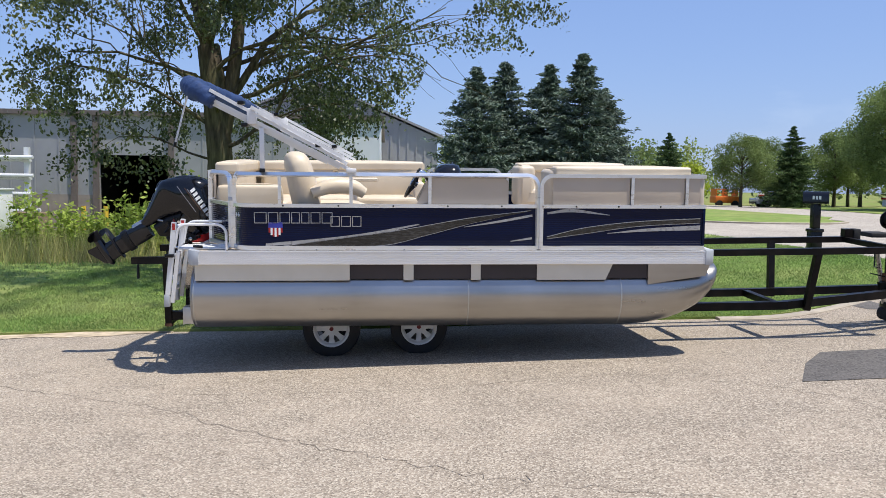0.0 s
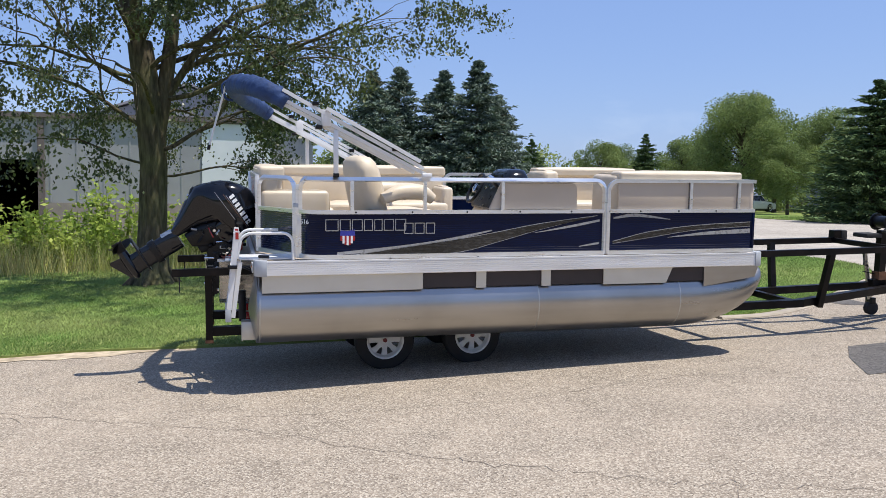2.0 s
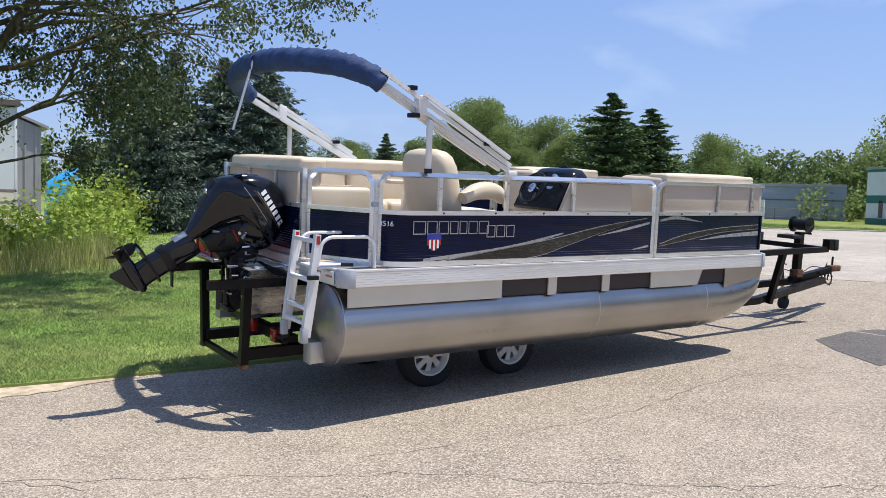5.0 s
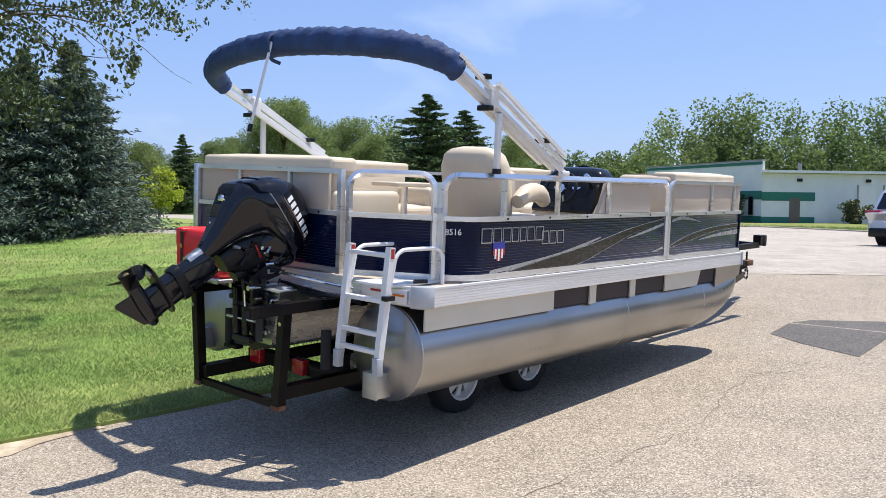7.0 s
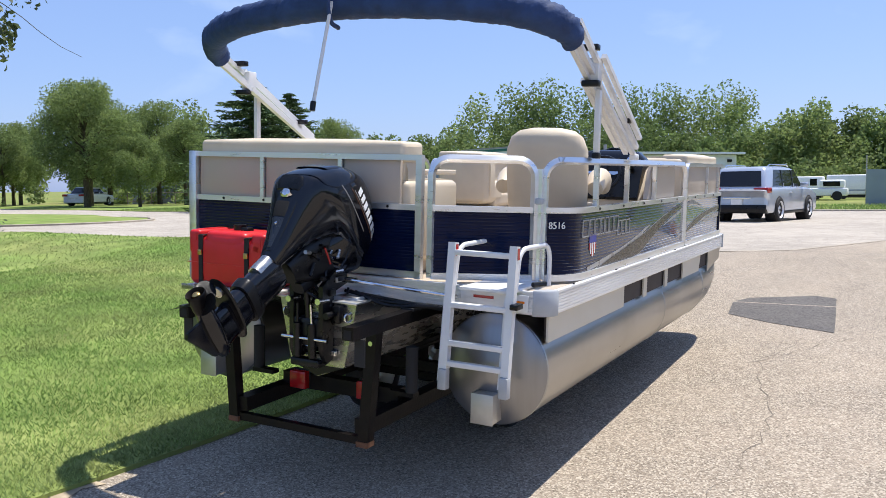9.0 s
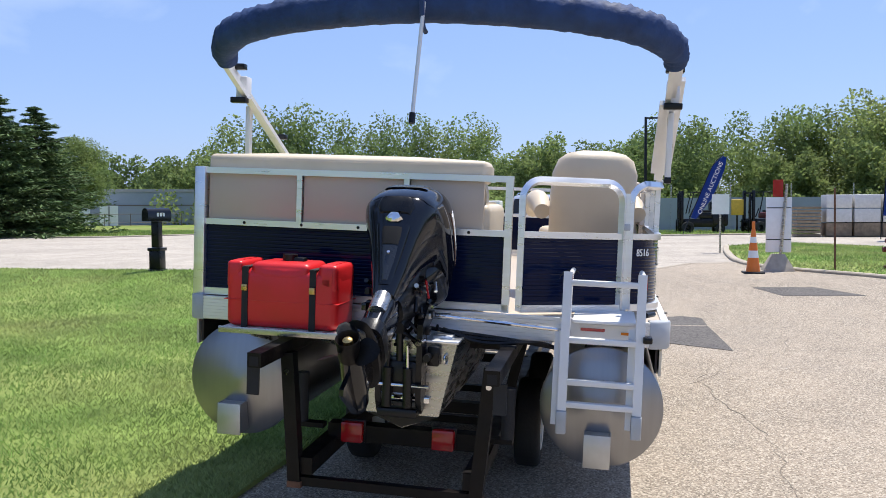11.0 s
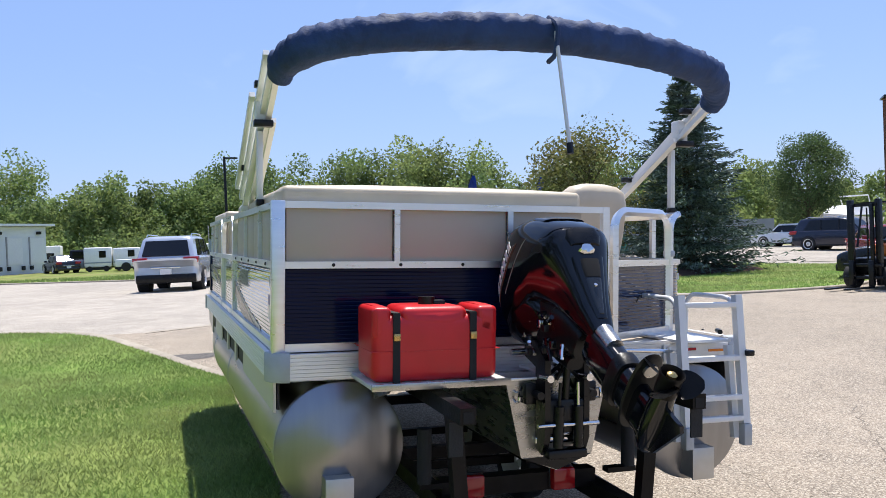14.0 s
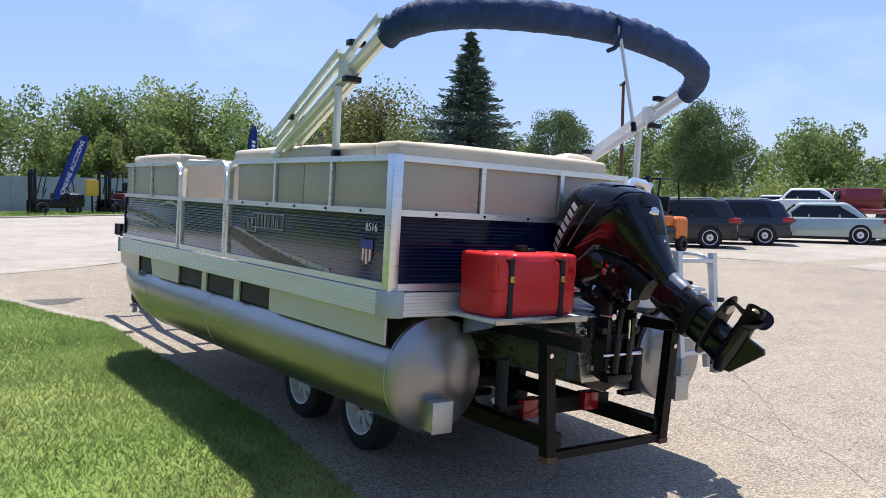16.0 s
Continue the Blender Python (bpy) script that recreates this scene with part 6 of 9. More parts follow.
for p, d, ln, r, dp in (((TX - 0.18, TYY, z0 + 4.4), (-0.35, 0.1, 1), 3.2, 0.15, 3), ((TX - 0.02, TYY, z0 + 3.3), (0.45, 0.1, 0.9), 3.4, 0.10, 3),
                        ((TX, TYY, z0 + 2.5), (0.9, -0.25, 0.42), 2.9, 0.085, 3), ((TX, TYY, z0 + 2.9), (-0.9, -0.1, 0.5), 3.0, 0.085, 3), ((TX, TYY, z0 + 3.2), (0.1, -0.9, 0.55), 2.6, 0.08, 3),
                        ((TX, TYY, z0 + 3.0), (0.2, 0.9, 0.5), 2.6, 0.08, 3), ((TX + 0.02, TYY, z0 + 2.1), (0.75, 0.3, 0.2), 2.2, 0.05, 2), ((TX, TYY, z0 + 2.3), (-0.8, 0.2, 0.2), 2.2, 0.05, 2),
                        ((TX - 0.15, TYY, z0 + 4.0), (0.7, -0.5, 0.8), 3.0, 0.09, 3), ((TX + 0.02, TYY, z0 + 3.6), (0.95, 0.0, 0.6), 3.2, 0.09, 3), ((TX - 0.1, TYY, z0 + 3.9), (-0.85, -0.5, 0.55), 2.9, 0.08, 3), ((TX + 0.02, TYY, z0 + 3.5), (1.0, 0.05, 0.34), 4.3, 0.10, 3), ((TX, TYY, z0 + 4.1), (0.95, 0.25, 0.5), 4.4, 0.10, 3), ((TX - 0.05, TYY, z0 + 3.7), (-1.0, 0.05, 0.3), 3.4, 0.08, 3),
                        # high limbs added above the view, mostly southward, to cast shade on the lawn
                        ((TX - 0.2, TYY, z0 + 4.5), (0.15, -0.85, 0.8), 4.8, 0.08, 3), ((TX - 0.2, TYY, z0 + 4.5), (-0.5, -0.7, 0.8), 4.8, 0.08, 3), ((TX - 0.2, TYY, z0 + 4.55), (0.6, -0.7, 0.9), 4.6, 0.08, 3), ((TX - 0.2, TYY, z0 + 4.55), (-0.1, -0.2, 1), 4.2, 0.13, 3)):
    grow(rng, p, d, ln, r if d[2] > 0.85 else r * 0.55, dp, limbs, tips, bend=0.30, droop=0.07, kids=(3, 4))
me = limb_mesh(limbs, OFF[elm])
tk = new("trunk", me)
tk.parent = elm
nr = np.random.default_rng(4)
T = np.array([t[0] for t in tips])
# hanging twigs from each tip, leaves set along them
tw = 3
per = max(4, int(85000 / len(T) / tw))
S = np.repeat(T, tw, 0)
hd = nr.normal(size=(len(S), 3)) * np.array([0.20, 0.20, 0.05])
ln = nr.uniform(0.12, 0.50, (len(S), 1))
s = nr.uniform(0, 1, (len(S), per, 1))
C = (S[:, None] + hd[:, None] * s - ln[:, None] * s ** 1.5 * np.array([0, 0, 1.0]) + nr.normal(size=(len(S), per, 3)) * np.array([0.045, 0.045, 0.05])).reshape(-1, 3)
C = C[C[:, 2] > z0 + 1.75 + 2.9 * np.clip((C[:, 0] - TX - 3.4) / 0.9, 0, 1) + 2.4 * np.clip((TYY - 2.2 - C[:, 1]) / 1.2, 0, 1)]
C = C[(C[:, 2] > 5.4) | (nr.random(len(C)) < 0.8)]
V, F = leaf_quads(nr, C, 0.047, -0.6)
crown_part(elm, V, F, M["leaf"], label="open crown of small green leaves")


def spruce_mesh(seed, h, r, material, levels=44, skirt=0.05, size=0.085, branches=22, per=15, taper=0.82, ragged=0.16):
    """A layered conifer: drooping boughs in whorls, set with needle sprays. Returns trunk and crown meshes round the origin."""
    g = np.random.default_rng(seed)
    bm = bm_new()
    sweep(bm, [(0, 0, -0.05), (0, 0, h * 0.5), (0, 0, h)], 0.1, n=8, radii=[h * 0.02 + 0.05, h * 0.012, 0.01], cap=False)
    Cs = []
    A = []
    for i in range(levels):
        t = i / (levels - 1)
        z = h * (skirt + (0.985 - skirt) * t)
        R = r * (1 - t) ** taper * g.uniform(0.86, 1.1) + 0.05
        lob = g.uniform(0, 2 * math.pi)
        nb = max(7, int(branches * (1 - t * 0.62)))
        for k in range(nb):
            a = g.uniform(0, 2 * math.pi)
            Rk = R * g.uniform(0.62, 1.08) * (1 + ragged * math.sin(a * 2 + lob) * g.uniform(0.3, 1))
            d = np.array([math.cos(a), math.sin(a)])
            s = np.linspace(0.25, 1, per) + g.uniform(-0.03, 0.03, per)
            zk = z + g.normal() * h / levels * 0.9
            lift = -0.34 * Rk * s + 0.26 * Rk * s ** 2.5
            zk = min(zk, h * 0.985)
            Rk = max(0.06, Rk * (1 - max(0.0, zk - z) / (h - z + 0.15)))
            pts = np.stack([d[0] * Rk * s, d[1] * Rk * s, zk + lift], 1)
            spread = (0.12 * Rk * (1.12 - s) * np.minimum(1, 3 * s))[:, None] + 0.045
            pts = pts + g.normal(size=pts.shape) * np.array([1, 1, 0.38]) * spread
            Cs.append(pts)
            A.append(np.stack([np.full(per, d[0]), np.full(per, d[1]), g.uniform(-0.5, 0.35, per)], 1))
            if k % 5 == 0:
                sweep(bm, [(0, 0, z), tuple(pts[-1])], 0.02, n=4, radii=[0.018, 0.004], cap=False)
    C, A = np.concatenate(Cs), np.concatenate(A)
    n = len(C)
    A = A + g.normal(size=(n, 3)) * 0.45
    A /= np.linalg.norm(A, axis=1)[:, None]
    B = np.cross(A, g.normal(size=(n, 3)))
    B /= np.linalg.norm(B, axis=1)[:, None] + 1e-9
    S = size * (h / 8) ** 0.5 * g.uniform(0.7, 1.4, (n, 1))
    V = np.stack([C - A * S * 1.5, C + B * S * 0.42, C + A * S * 1.7, C - B * S * 0.42], 1).reshape(-1, 3)
    tm = bpy.data.meshes.new("trunk")
    bm.to_mesh(tm)
    bm.free()
    finish(tm, M["bark"], 60)
    return tm, fast("crown", V, np.arange(n * 4).reshape(-1, 4), material)


def plant(name, meshes, x, y, label, category="tree", group="", s=1.0, rz=0.0, z=None, sz=None):
    root = thing(name, label, category, group, at=(x, y, (H(x, y) + 0.01) if z is None else z))
    root.rotation_euler = (0, 0, rz)
    root.scale = (s, s, sz or s)
    for nm, me in zip(("trunk", "crown"), meshes):
        o = new(nm, me)
        o.parent = root
    return root


sp1 = spruce_mesh(1, 8.4, 2.95, M["spruce"], levels=46, branches=24, per=56, size=0.055, taper=0.9)
sp2 = spruce_mesh(2, 6.0, 3.1, M["spruce"], levels=36, branches=26, per=62, size=0.060, taper=0.85, ragged=0.25)
sp3 = spruce_mesh(3, 9.0, 3.5, M["conifer"], levels=36, branches=24, per=62, size=0.075, taper=0.68, ragged=0.32)
plant("blue_spruce", sp1, 19.5, -16.15, "tall blue-green spruce on the mulched island", group="spruces", s=1.04, sz=0.905)
for x, y, s, rz in ((2.85, 24.6, 1.06, 0.3), (4.15, 25.8, 1.12, 1.4), (5.85, 25.1, 1.07, 2.2), (6.9, 23.8, 1.09, 3.3), (8.1, 25.0, 0.88, 5.0)):
    plant("blue_spruce", sp2, x, y, "dense blue-green spruce in a row behind the lawn", group="spruces", s=s, rz=rz)
plant("dark_conifer", sp3, 30.46, 29.5, "dark broad conifer beside the road", group="conifers", s=1.25, sz=0.84)
plant("dark_conifer", sp3, 33.4, 29.1, "dark broad conifer beside the road", group="conifers", s=1.12, sz=0.76, rz=1.7)
plant("dark_conifer", sp3, 34.3, 62.5, "dark pointed conifer beyond the road", group="conifers", s=0.78, rz=2.7)
plant("dark_conifer", sp3, 24.5, 66.0, "dark pointed conifer beyond the road", group="conifers", s=0.72, rz=0.7)


def round_tree(seed, h, r, material, leaves=20000, size=0.10, trunk_h=0.28, clumps=26, squash=1.0):
    """A broad-leaved tree: trunk, a few limbs and a crown of leaf clumps with gaps. Returns trunk and crown meshes."""
    g = np.random.default_rng(seed)
    rr = random.Random(seed)
    bm = bm_new()
    sweep(bm, [(0, 0, -0.05), (0.05, 0, h * trunk_h), (0, 0.05, h * 0.75)], 0.1, n=8, radii=[h * 0.028, h * 0.02, 0.02], cap=False)
    cs = []
    for k in range(clumps):
        t = (k + 0.5) / clumps
        zc = h * (trunk_h + (0.97 - trunk_h) * t ** 0.9)
        env = r * math.sin(math.pi * min(1, 0.16 + 0.80 * t)) ** 0.65
        a = rr.uniform(0, 2 * math.pi)
        q = env * rr.uniform(0.35, 0.82)
        c = (q * math.cos(a), q * math.sin(a), zc)
        cs.append((c, r * rr.uniform(0.24, 0.42)))
        sweep(bm, [(0, 0, zc * 0.72), c], 0.03, n=4, radii=[h * 0.006, 0.01], cap=False)
    Cs = []
    each = leaves // clumps
    for c, q in cs:
        d = g.normal(size=(each, 3))
        d /= np.linalg.norm(d, axis=1)[:, None]
        rad = q * g.uniform(0.25, 1.08, (each, 1)) ** 0.55
        Cs.append(np.array(c) + d * rad * np.array([1, 1, 0.8 * squash]))
    V, F = leaf_quads(g, np.concatenate(Cs), size, 0.2, 1.5)
    tm = bpy.data.meshes.new("trunk")
    bm.to_mesh(tm)
    bm.free()
    finish(tm, M["bark"], 60)
    return tm, fast("crown", V, F, material)


rt1 = round_tree(11, 7.0, 3.4, M["leaf2"])
rt2 = round_tree(12, 8.5, 3.6, M["leaf2"], clumps=38, leaves=26000)
rt5 = round_tree(15, 8.5, 3.7, M["leaf5"], clumps=40, leaves=26000)
rt3 = round_tree(13, 3.2, 1.5, M["leaf3"], leaves=2600, size=0.12)
crab = round_tree(14, 5.3, 3.0, M["leaf4"], leaves=11000, size=0.085, trunk_h=0.24, clumps=52)
plant("crabapple_tree", crab, 21.6, -13.6, "olive-green crab apple tree in the mulch bed", s=0.97)
plant("yellow_tree", rt3, 13.0, 29.0, "small bright yellow-green tree by the road", s=0.74)
for x, y, me, s, rz, lab in ((40.5, 55.5, rt2, 1.12, 0.4, "large green tree beyond the road"), (45.0, 58.5, rt1, 1.22, 1.1, "large green tree beyond the road"), (37.0, 51.5, rt2, 1.08, 2.4, "large green tree beyond the road"),
                             (47.5, 52.0, rt1, 1.0, 3.0, "large green tree beyond the road"), (50.4, 38.5, rt2, 0.78, 4.0, "round dark green tree beside the buildings"), (30.0, 63.0, rt1, 0.85, 5.2, "green tree beyond the road"),
                             (20.0, 71.0, rt2, 0.75, 0.2, "green tree beyond the road"), (38.0, 47.0, rt1, 0.72, 0.9, "green tree beyond the road"), (52.0, 60.0, rt2, 1.1, 1.9, "large green tree beyond the road"), (40.0, 66.0, rt1, 0.95, 0.5, "green tree beyond the road"), (36.0, 71.0, rt1, 0.88, 2.1, "green tree beyond the road"),
                             (46.5, 73.0, rt2, 0.9, 4.4, "green tree beyond the road"), (43.0, 69.0, rt1, 0.9, 3.6, "green tree beyond the road")):
    plant("broadleaf_tree", me, x, y, lab, group="roadside trees", s=s, rz=rz)
plant("broadleaf_tree", rt5, 30.0, -44.0, "round dense tree behind the parked cars", group="lot trees", s=0.86, rz=2.0)
plant("broadleaf_tree", rt5, 37.5, -37.5, "broad tree behind the parked cars", group="lot trees", s=0.80, rz=0.6)

# far woods as one mass
gw = np.random.default_rng(7)
Cs, tv = [], []
wood = []
for k in range(400):
    az = gw.uniform(-76, 52)
    dist = gw.uniform(105, 150)
    if -40 < az < 34 and gw.random() < 0.45:
        dist = gw.uniform(98, 112)
    wood.append((az, dist, 9.2 + 2.6 * math.sin(az * 0.43 + 1.0) * math.sin(az * 0.17) + gw.uniform(-1.8, 1.6)))
for k in range(24):
    az0, d0 = gw.uniform(-34, 32), gw.uniform(112, 128)
    for q in range(gw.integers(1, 5)):
        wood.append((az0 + gw.normal() * 0.8, d0 + gw.normal() * 2, gw.uniform(11.5, 15.0)))
for q in range(5):
    wood.append((20.2 + q * 0.55, 106 + q % 2 * 3, 14.2 + gw.uniform(-0.8, 0.8)))
for q in range(9):
    wood.append((gw.uniform(-22, -14), 110 + gw.normal() * 3, gw.uniform(12.5, 15.0)))
for az, dist, h in wood:
    a = radians(az)
    bx, by = -6 + dist * math.cos(a), dist * math.sin(a)
    narrow = 0.26 if h > 12.8 else 0.42
    ncl = 11
    for c in range(ncl):
        t = (c + 0.5) / ncl
        zc = h * (0.10 + 0.84 * t)
        env = h * narrow * math.sin(math.pi * min(1, 0.2 + 0.76 * t)) ** 0.6
        q = env * gw.uniform(0.1, 0.7)
        b = gw.uniform(0, 2 * math.pi)
        d = gw.normal(size=(120, 3))
        d /= np.linalg.norm(d, axis=1)[:, None]
        Cs.append(np.array([bx + q * math.cos(b), by + q * math.sin(b), zc]) + d * (h * 0.135 * gw.uniform(0.3, 1.06, (120, 1)) ** 0.6))
for k in range(220):                          # undergrowth along the wood's edge
    a, dist = radians(gw.uniform(-76, 52)), gw.uniform(93, 104)
    h = gw.uniform(2.5, 5.0)
    c0 = np.array([-6 + dist * math.cos(a), dist * math.sin(a), h * 0.45])
    for c in range(4):
        d = gw.normal(size=(90, 3))
        d /= np.linalg.norm(d, axis=1)[:, None]
        Cs.append(c0 + gw.normal(size=3) * np.array([1.2, 1.2, 0.7]) + d * (h * 0.34 * gw.uniform(0.3, 1.1, (90, 1)) ** 0.6))
V, F = leaf_quads(gw, np.concatenate(Cs), 0.27, 0.2, 1.5)
tagged(new("far_woods", fast("far_woods", V, F, M["leaf2"])), "belt of far green woods behind the buildings", "woods", kind="stuff")
# belt carried on out of view, added to darken reflections in panels and tubes
gw = np.random.default_rng(17)
Cs = []
for k in range(380):
    az = gw.uniform(53, 284)
    dist = gw.uniform(95, 140)
    a = radians(az)
    h = gw.uniform(6, 9.5)
    c0 = np.array([-6 + dist * math.cos(a), dist * math.sin(a), 0])
    for c in range(7):
        d = gw.normal(size=(80, 3))
        d /= np.linalg.norm(d, axis=1)[:, None]
        Cs.append(c0 + np.array([gw.normal() * h * 0.2, gw.normal() * h * 0.2, h * (0.15 + 0.78 * (c + 0.5) / 7)]) + d * h * 0.17 * gw.uniform(0.4, 1.1, (80, 1)))
V, F = leaf_quads(gw, np.concatenate(Cs), 0.34, 0.2, 1.5)
tagged(new("far_woods_north", fast("far_woods_north", V, F, M["leaf2"])), "low belt of far green trees, added out of view to the west and south for reflections", "woods", kind="stuff")


# grass
def inside(P, poly):
    x, y = P[:, 0], P[:, 1]
    r = np.zeros(len(P), bool)
    n = len(poly)
    for i in range(n):
        (x0, y0), (x1, y1) = poly[i], poly[(i + 1) % n]
        c = ((y0 > y) != (y1 > y)) & (x < (x1 - x0) * (y - y0) / (y1 - y0 + 1e-12) + x0)
        r ^= c
    return r


def blades(seed, P, hmin, hmax, w, lean=0.5):
    g = np.random.default_rng(seed)
    n = len(P)
    z = np.array([H(x, y) for x, y in P]) + 0.028
    a = g.uniform(0, 2 * math.pi, n)
    hh = g.uniform(hmin, hmax, n)
    side = np.stack([np.cos(a), np.sin(a), np.zeros(n)], 1) * (w * g.uniform(0.6, 1.3, n))[:, None]
    b = g.uniform(0, 2 * math.pi, n)
    tip = np.stack([np.cos(b) * lean * hh, np.sin(b) * lean * hh, hh], 1) * g.uniform(0.3, 1.0, n)[:, None]
    tip[:, 2] = hh
    base = np.stack([P[:, 0], P[:, 1], z], 1)
    V = np.stack([base - side, base + side, base + tip], 1).reshape(-1, 3)
    return V, np.arange(n * 3).reshape(-1, 3)


gg = np.random.default_rng(9)
P1 = np.stack([gg.uniform(-7, 8.3, 290000), 0.90 + gg.uniform(0, 1, 290000) ** 1.6 * 11, ], 1)
P1 = P1[inside(P1, LAWN)]
V, F = blades(1, P1, 0.016, 0.044, 0.006, 1.3)
tagged(new("lawn_grass", fast("lawn_grass", V, F, M["blade"])), "short mown green grass with paler patches", "grass", kind="stuff")
P2 = np.stack([gg.uniform(-30, 14, 110000), gg.uniform(5, 27, 110000)], 1)
P2 = P2[inside(P2, LAWN)]
V, F = blades(2, P2, 0.02, 0.05, 0.014, 1.3)
tagged(new("lawn_grass_far", fast("lawn_grass_far", V, F, M["blade"])), "mown grass further up the lawn", "grass", kind="stuff")
P3 = np.concatenate([np.stack([gg.uniform(7, 27, 80000), gg.uniform(-23, -3.6, 80000)], 1)])
P3 = P3[inside(P3, ISLAND)]
V, F = blades(3, P3, 0.03, 0.07, 0.014, 1.3)
tagged(new("island_grass", fast("island_grass", V, F, M["blade"])), "mown grass on the kerbed island", "grass", kind="stuff")
P4 = np.stack([gg.uniform(20, 42, 70000), gg.uniform(-12, 40, 70000)], 1)
P4 = P4[inside(P4, EAST)]
V, F = blades(4, P4, 0.05, 0.16, 0.02)
tagged(new("east_grass", fast("east_grass", V, F, M["blade"])), "rough grass in front of the far buildings", "grass", kind="stuff")

# tall weeds and shrubs in front of the workshop
gs = np.random.default_rng(31)
n = 26000
P5 = np.stack([gs.uniform(-16, -1.0, n), 13.2 + gs.normal(size=n) * 1.0], 1)
V, F = blades(5, P5, 0.25, 0.95, 0.008, 0.45)
tagged(new("tall_grass", fast("tall_grass", V, F, M["dryblade"])), "tall dry weeds along the workshop yard", "weeds", kind="stuff")


def weed_bush(seed, h, r, stems=26, per=46, size=0.075):
    g = np.random.default_rng(seed)
    bm = bm_new()
    Cs = []
    for k in range(stems):
        a = g.uniform(0, 2 * math.pi)
        q = r * math.sqrt(g.uniform(0, 1))
        hh = h * g.uniform(0.55, 1.05) * (1 - 0.35 * q / r)
        p0 = np.array([q * 0.7 * math.cos(a), q * 0.7 * math.sin(a), 0])
        p1 = np.array([q * 1.15 * math.cos(a), q * 1.15 * math.sin(a), hh])
        sweep(bm, [tuple(p0), tuple((p0 + p1) / 2 + g.normal(size=3) * 0.05), tuple(p1)], 0.01, n=4, radii=[0.012, 0.009, 0.004], cap=False)
        t = g.uniform(0.12, 1, per)[:, None]
        Cs.append(p0 + (p1 - p0) * t + g.normal(size=(per, 3)) * 0.10)
    V, F = leaf_quads(g, np.concatenate(Cs), size, 0.35, 1.9)
    tm = bpy.data.meshes.new("stems")
    bm.to_mesh(tm)
    bm.free()
    finish(tm, M["weed"], 60)
    return tm, fast("leaves", V, F, M["weed"])


wb1, wb2 = weed_bush(41, 2.3, 0.85), weed_bush(42, 1.7, 1.0)
for i, (x, y, s, k) in enumerate(((-9.3, 13.0, 1.0, 0), (-8.4, 13.4, 0.85, 1), (-7.6, 13.2, 0.9, 0), (-6.6, 13.6, 1.05, 1), (-5.9, 12.6, 1.0, 1), (-5.2, 13.4, 1.15, 0), (-3.8, 13.2, 1.0, 1), (-3.0, 12.9, 0.85, 0), (-2.3, 13.4, 0.95, 1),
                                  (-11.8, 13.6, 0.75, 1), (-1.5, 14.0, 0.8, 0), (-10.6, 13.2, 0.7, 1), (-0.6, 14.6, 0.9, 1))):
    root = thing("weed_shrub", "leafy yellow-green weed shrub in front of the workshop", "shrub", "weed shrubs", at=(x, y, H(x) + 0.02))
    root.rotation_euler = (0, 0, i * 1.3)
    root.scale = (s, s, s)
    for nm, me in zip(("stems", "leaves"), (wb1, wb2)[k]):
        o = new(nm, me)
        o.parent = root
for x, y, s in ((0.9, 22.5, 1.5), (1.6, 24.0, 1.7), (0.4, 21.0, 1.3)):
    root = thing("side_shrub", "rounded green shrub by the workshop's corner", "shrub", "corner shrubs", at=(x, y, H(x) + 0.02))
    root.scale = (s, s, s)
    for nm, me in zip(("stems", "leaves"), wb2):
        o = new(nm, me)
        o.parent = root
bmm = bm_new()
mx, my, na, nrr = 20.9, -15.2, 48, 12
mrows = []
for i in range(nrr + 1):
    r = i / nrr
    row = []
    for k in range(na):
        a = 2 * math.pi * k / na
        q = r * (3.9 + 0.35 * math.sin(3 * a + 1) + 0.2 * math.sin(5 * a))
        x, y = mx + q * math.cos(a), my + q * math.sin(a)
        z = H(x, y) + 0.02 + 0.34 * (1 - r * r) ** 0.8 + 0.03 * noise.noise(Vector((x * 1.5, y * 1.5, 3)))
        row.append(bmm.verts.new((x, y, z if i < nrr else H(x, y) - 0.05)))
    mrows.append(row)
for p, q in zip(mrows, mrows[1:]):
    for k in range(na):
        bmm.faces.new((p[k], q[k], q[(k + 1) % na], p[(k + 1) % na]))
bmesh.ops.remove_doubles(bmm, verts=bmm.verts[:], dist=0.001)
solo("mulch_bed", bmm, M["mulch"], "dark bark mulch bed round the trees", "mulch bed", kind="structure", smooth=60)

# ---- buildings ----
def wall_run(root, a, b, z0, h, material, name="wall", thick=0.25, label=""):
    """A wall from a to b in plan; thick goes to the left of the way."""
    d = (Vector(b) - Vector(a)).normalized()
    nrm = Vector((-d.y, d.x)) * thick
    bm = bm_new()
    q = [(a[0], a[1]), (b[0], b[1]), (b[0] + nrm.x, b[1] + nrm.y), (a[0] + nrm.x, a[1] + nrm.y)]
    prism(bm, q, "z", z0, z0 + h)
    return part(name, bm, material, root, label, smooth=0)


def on_wall(a, b, s, out):
    """Plan point s metres along the wall a-b, that far in front of it (to the right of the way)."""
    d = (Vector(b) - Vector(a)).normalized()
    return Vector((a[0] + d.x * s + d.y * out, a[1] + d.y * s - d.x * out))


def slab(root, name, a, b, s0, s1, z0, z1, o0, o1, material, label=""):
    """A block on a wall's face between s0 and s1 along it, from o0 to o1 in front of it."""
    p = [on_wall(a, b, s0, o0), on_wall(a, b, s1, o0), on_wall(a, b, s1, o1), on_wall(a, b, s0, o1)]
    bm = prism(bm_new(), [(q.x, q.y) for q in p], "z", z0, z1)
    return part(name, bm, material, root, label, smooth=0)


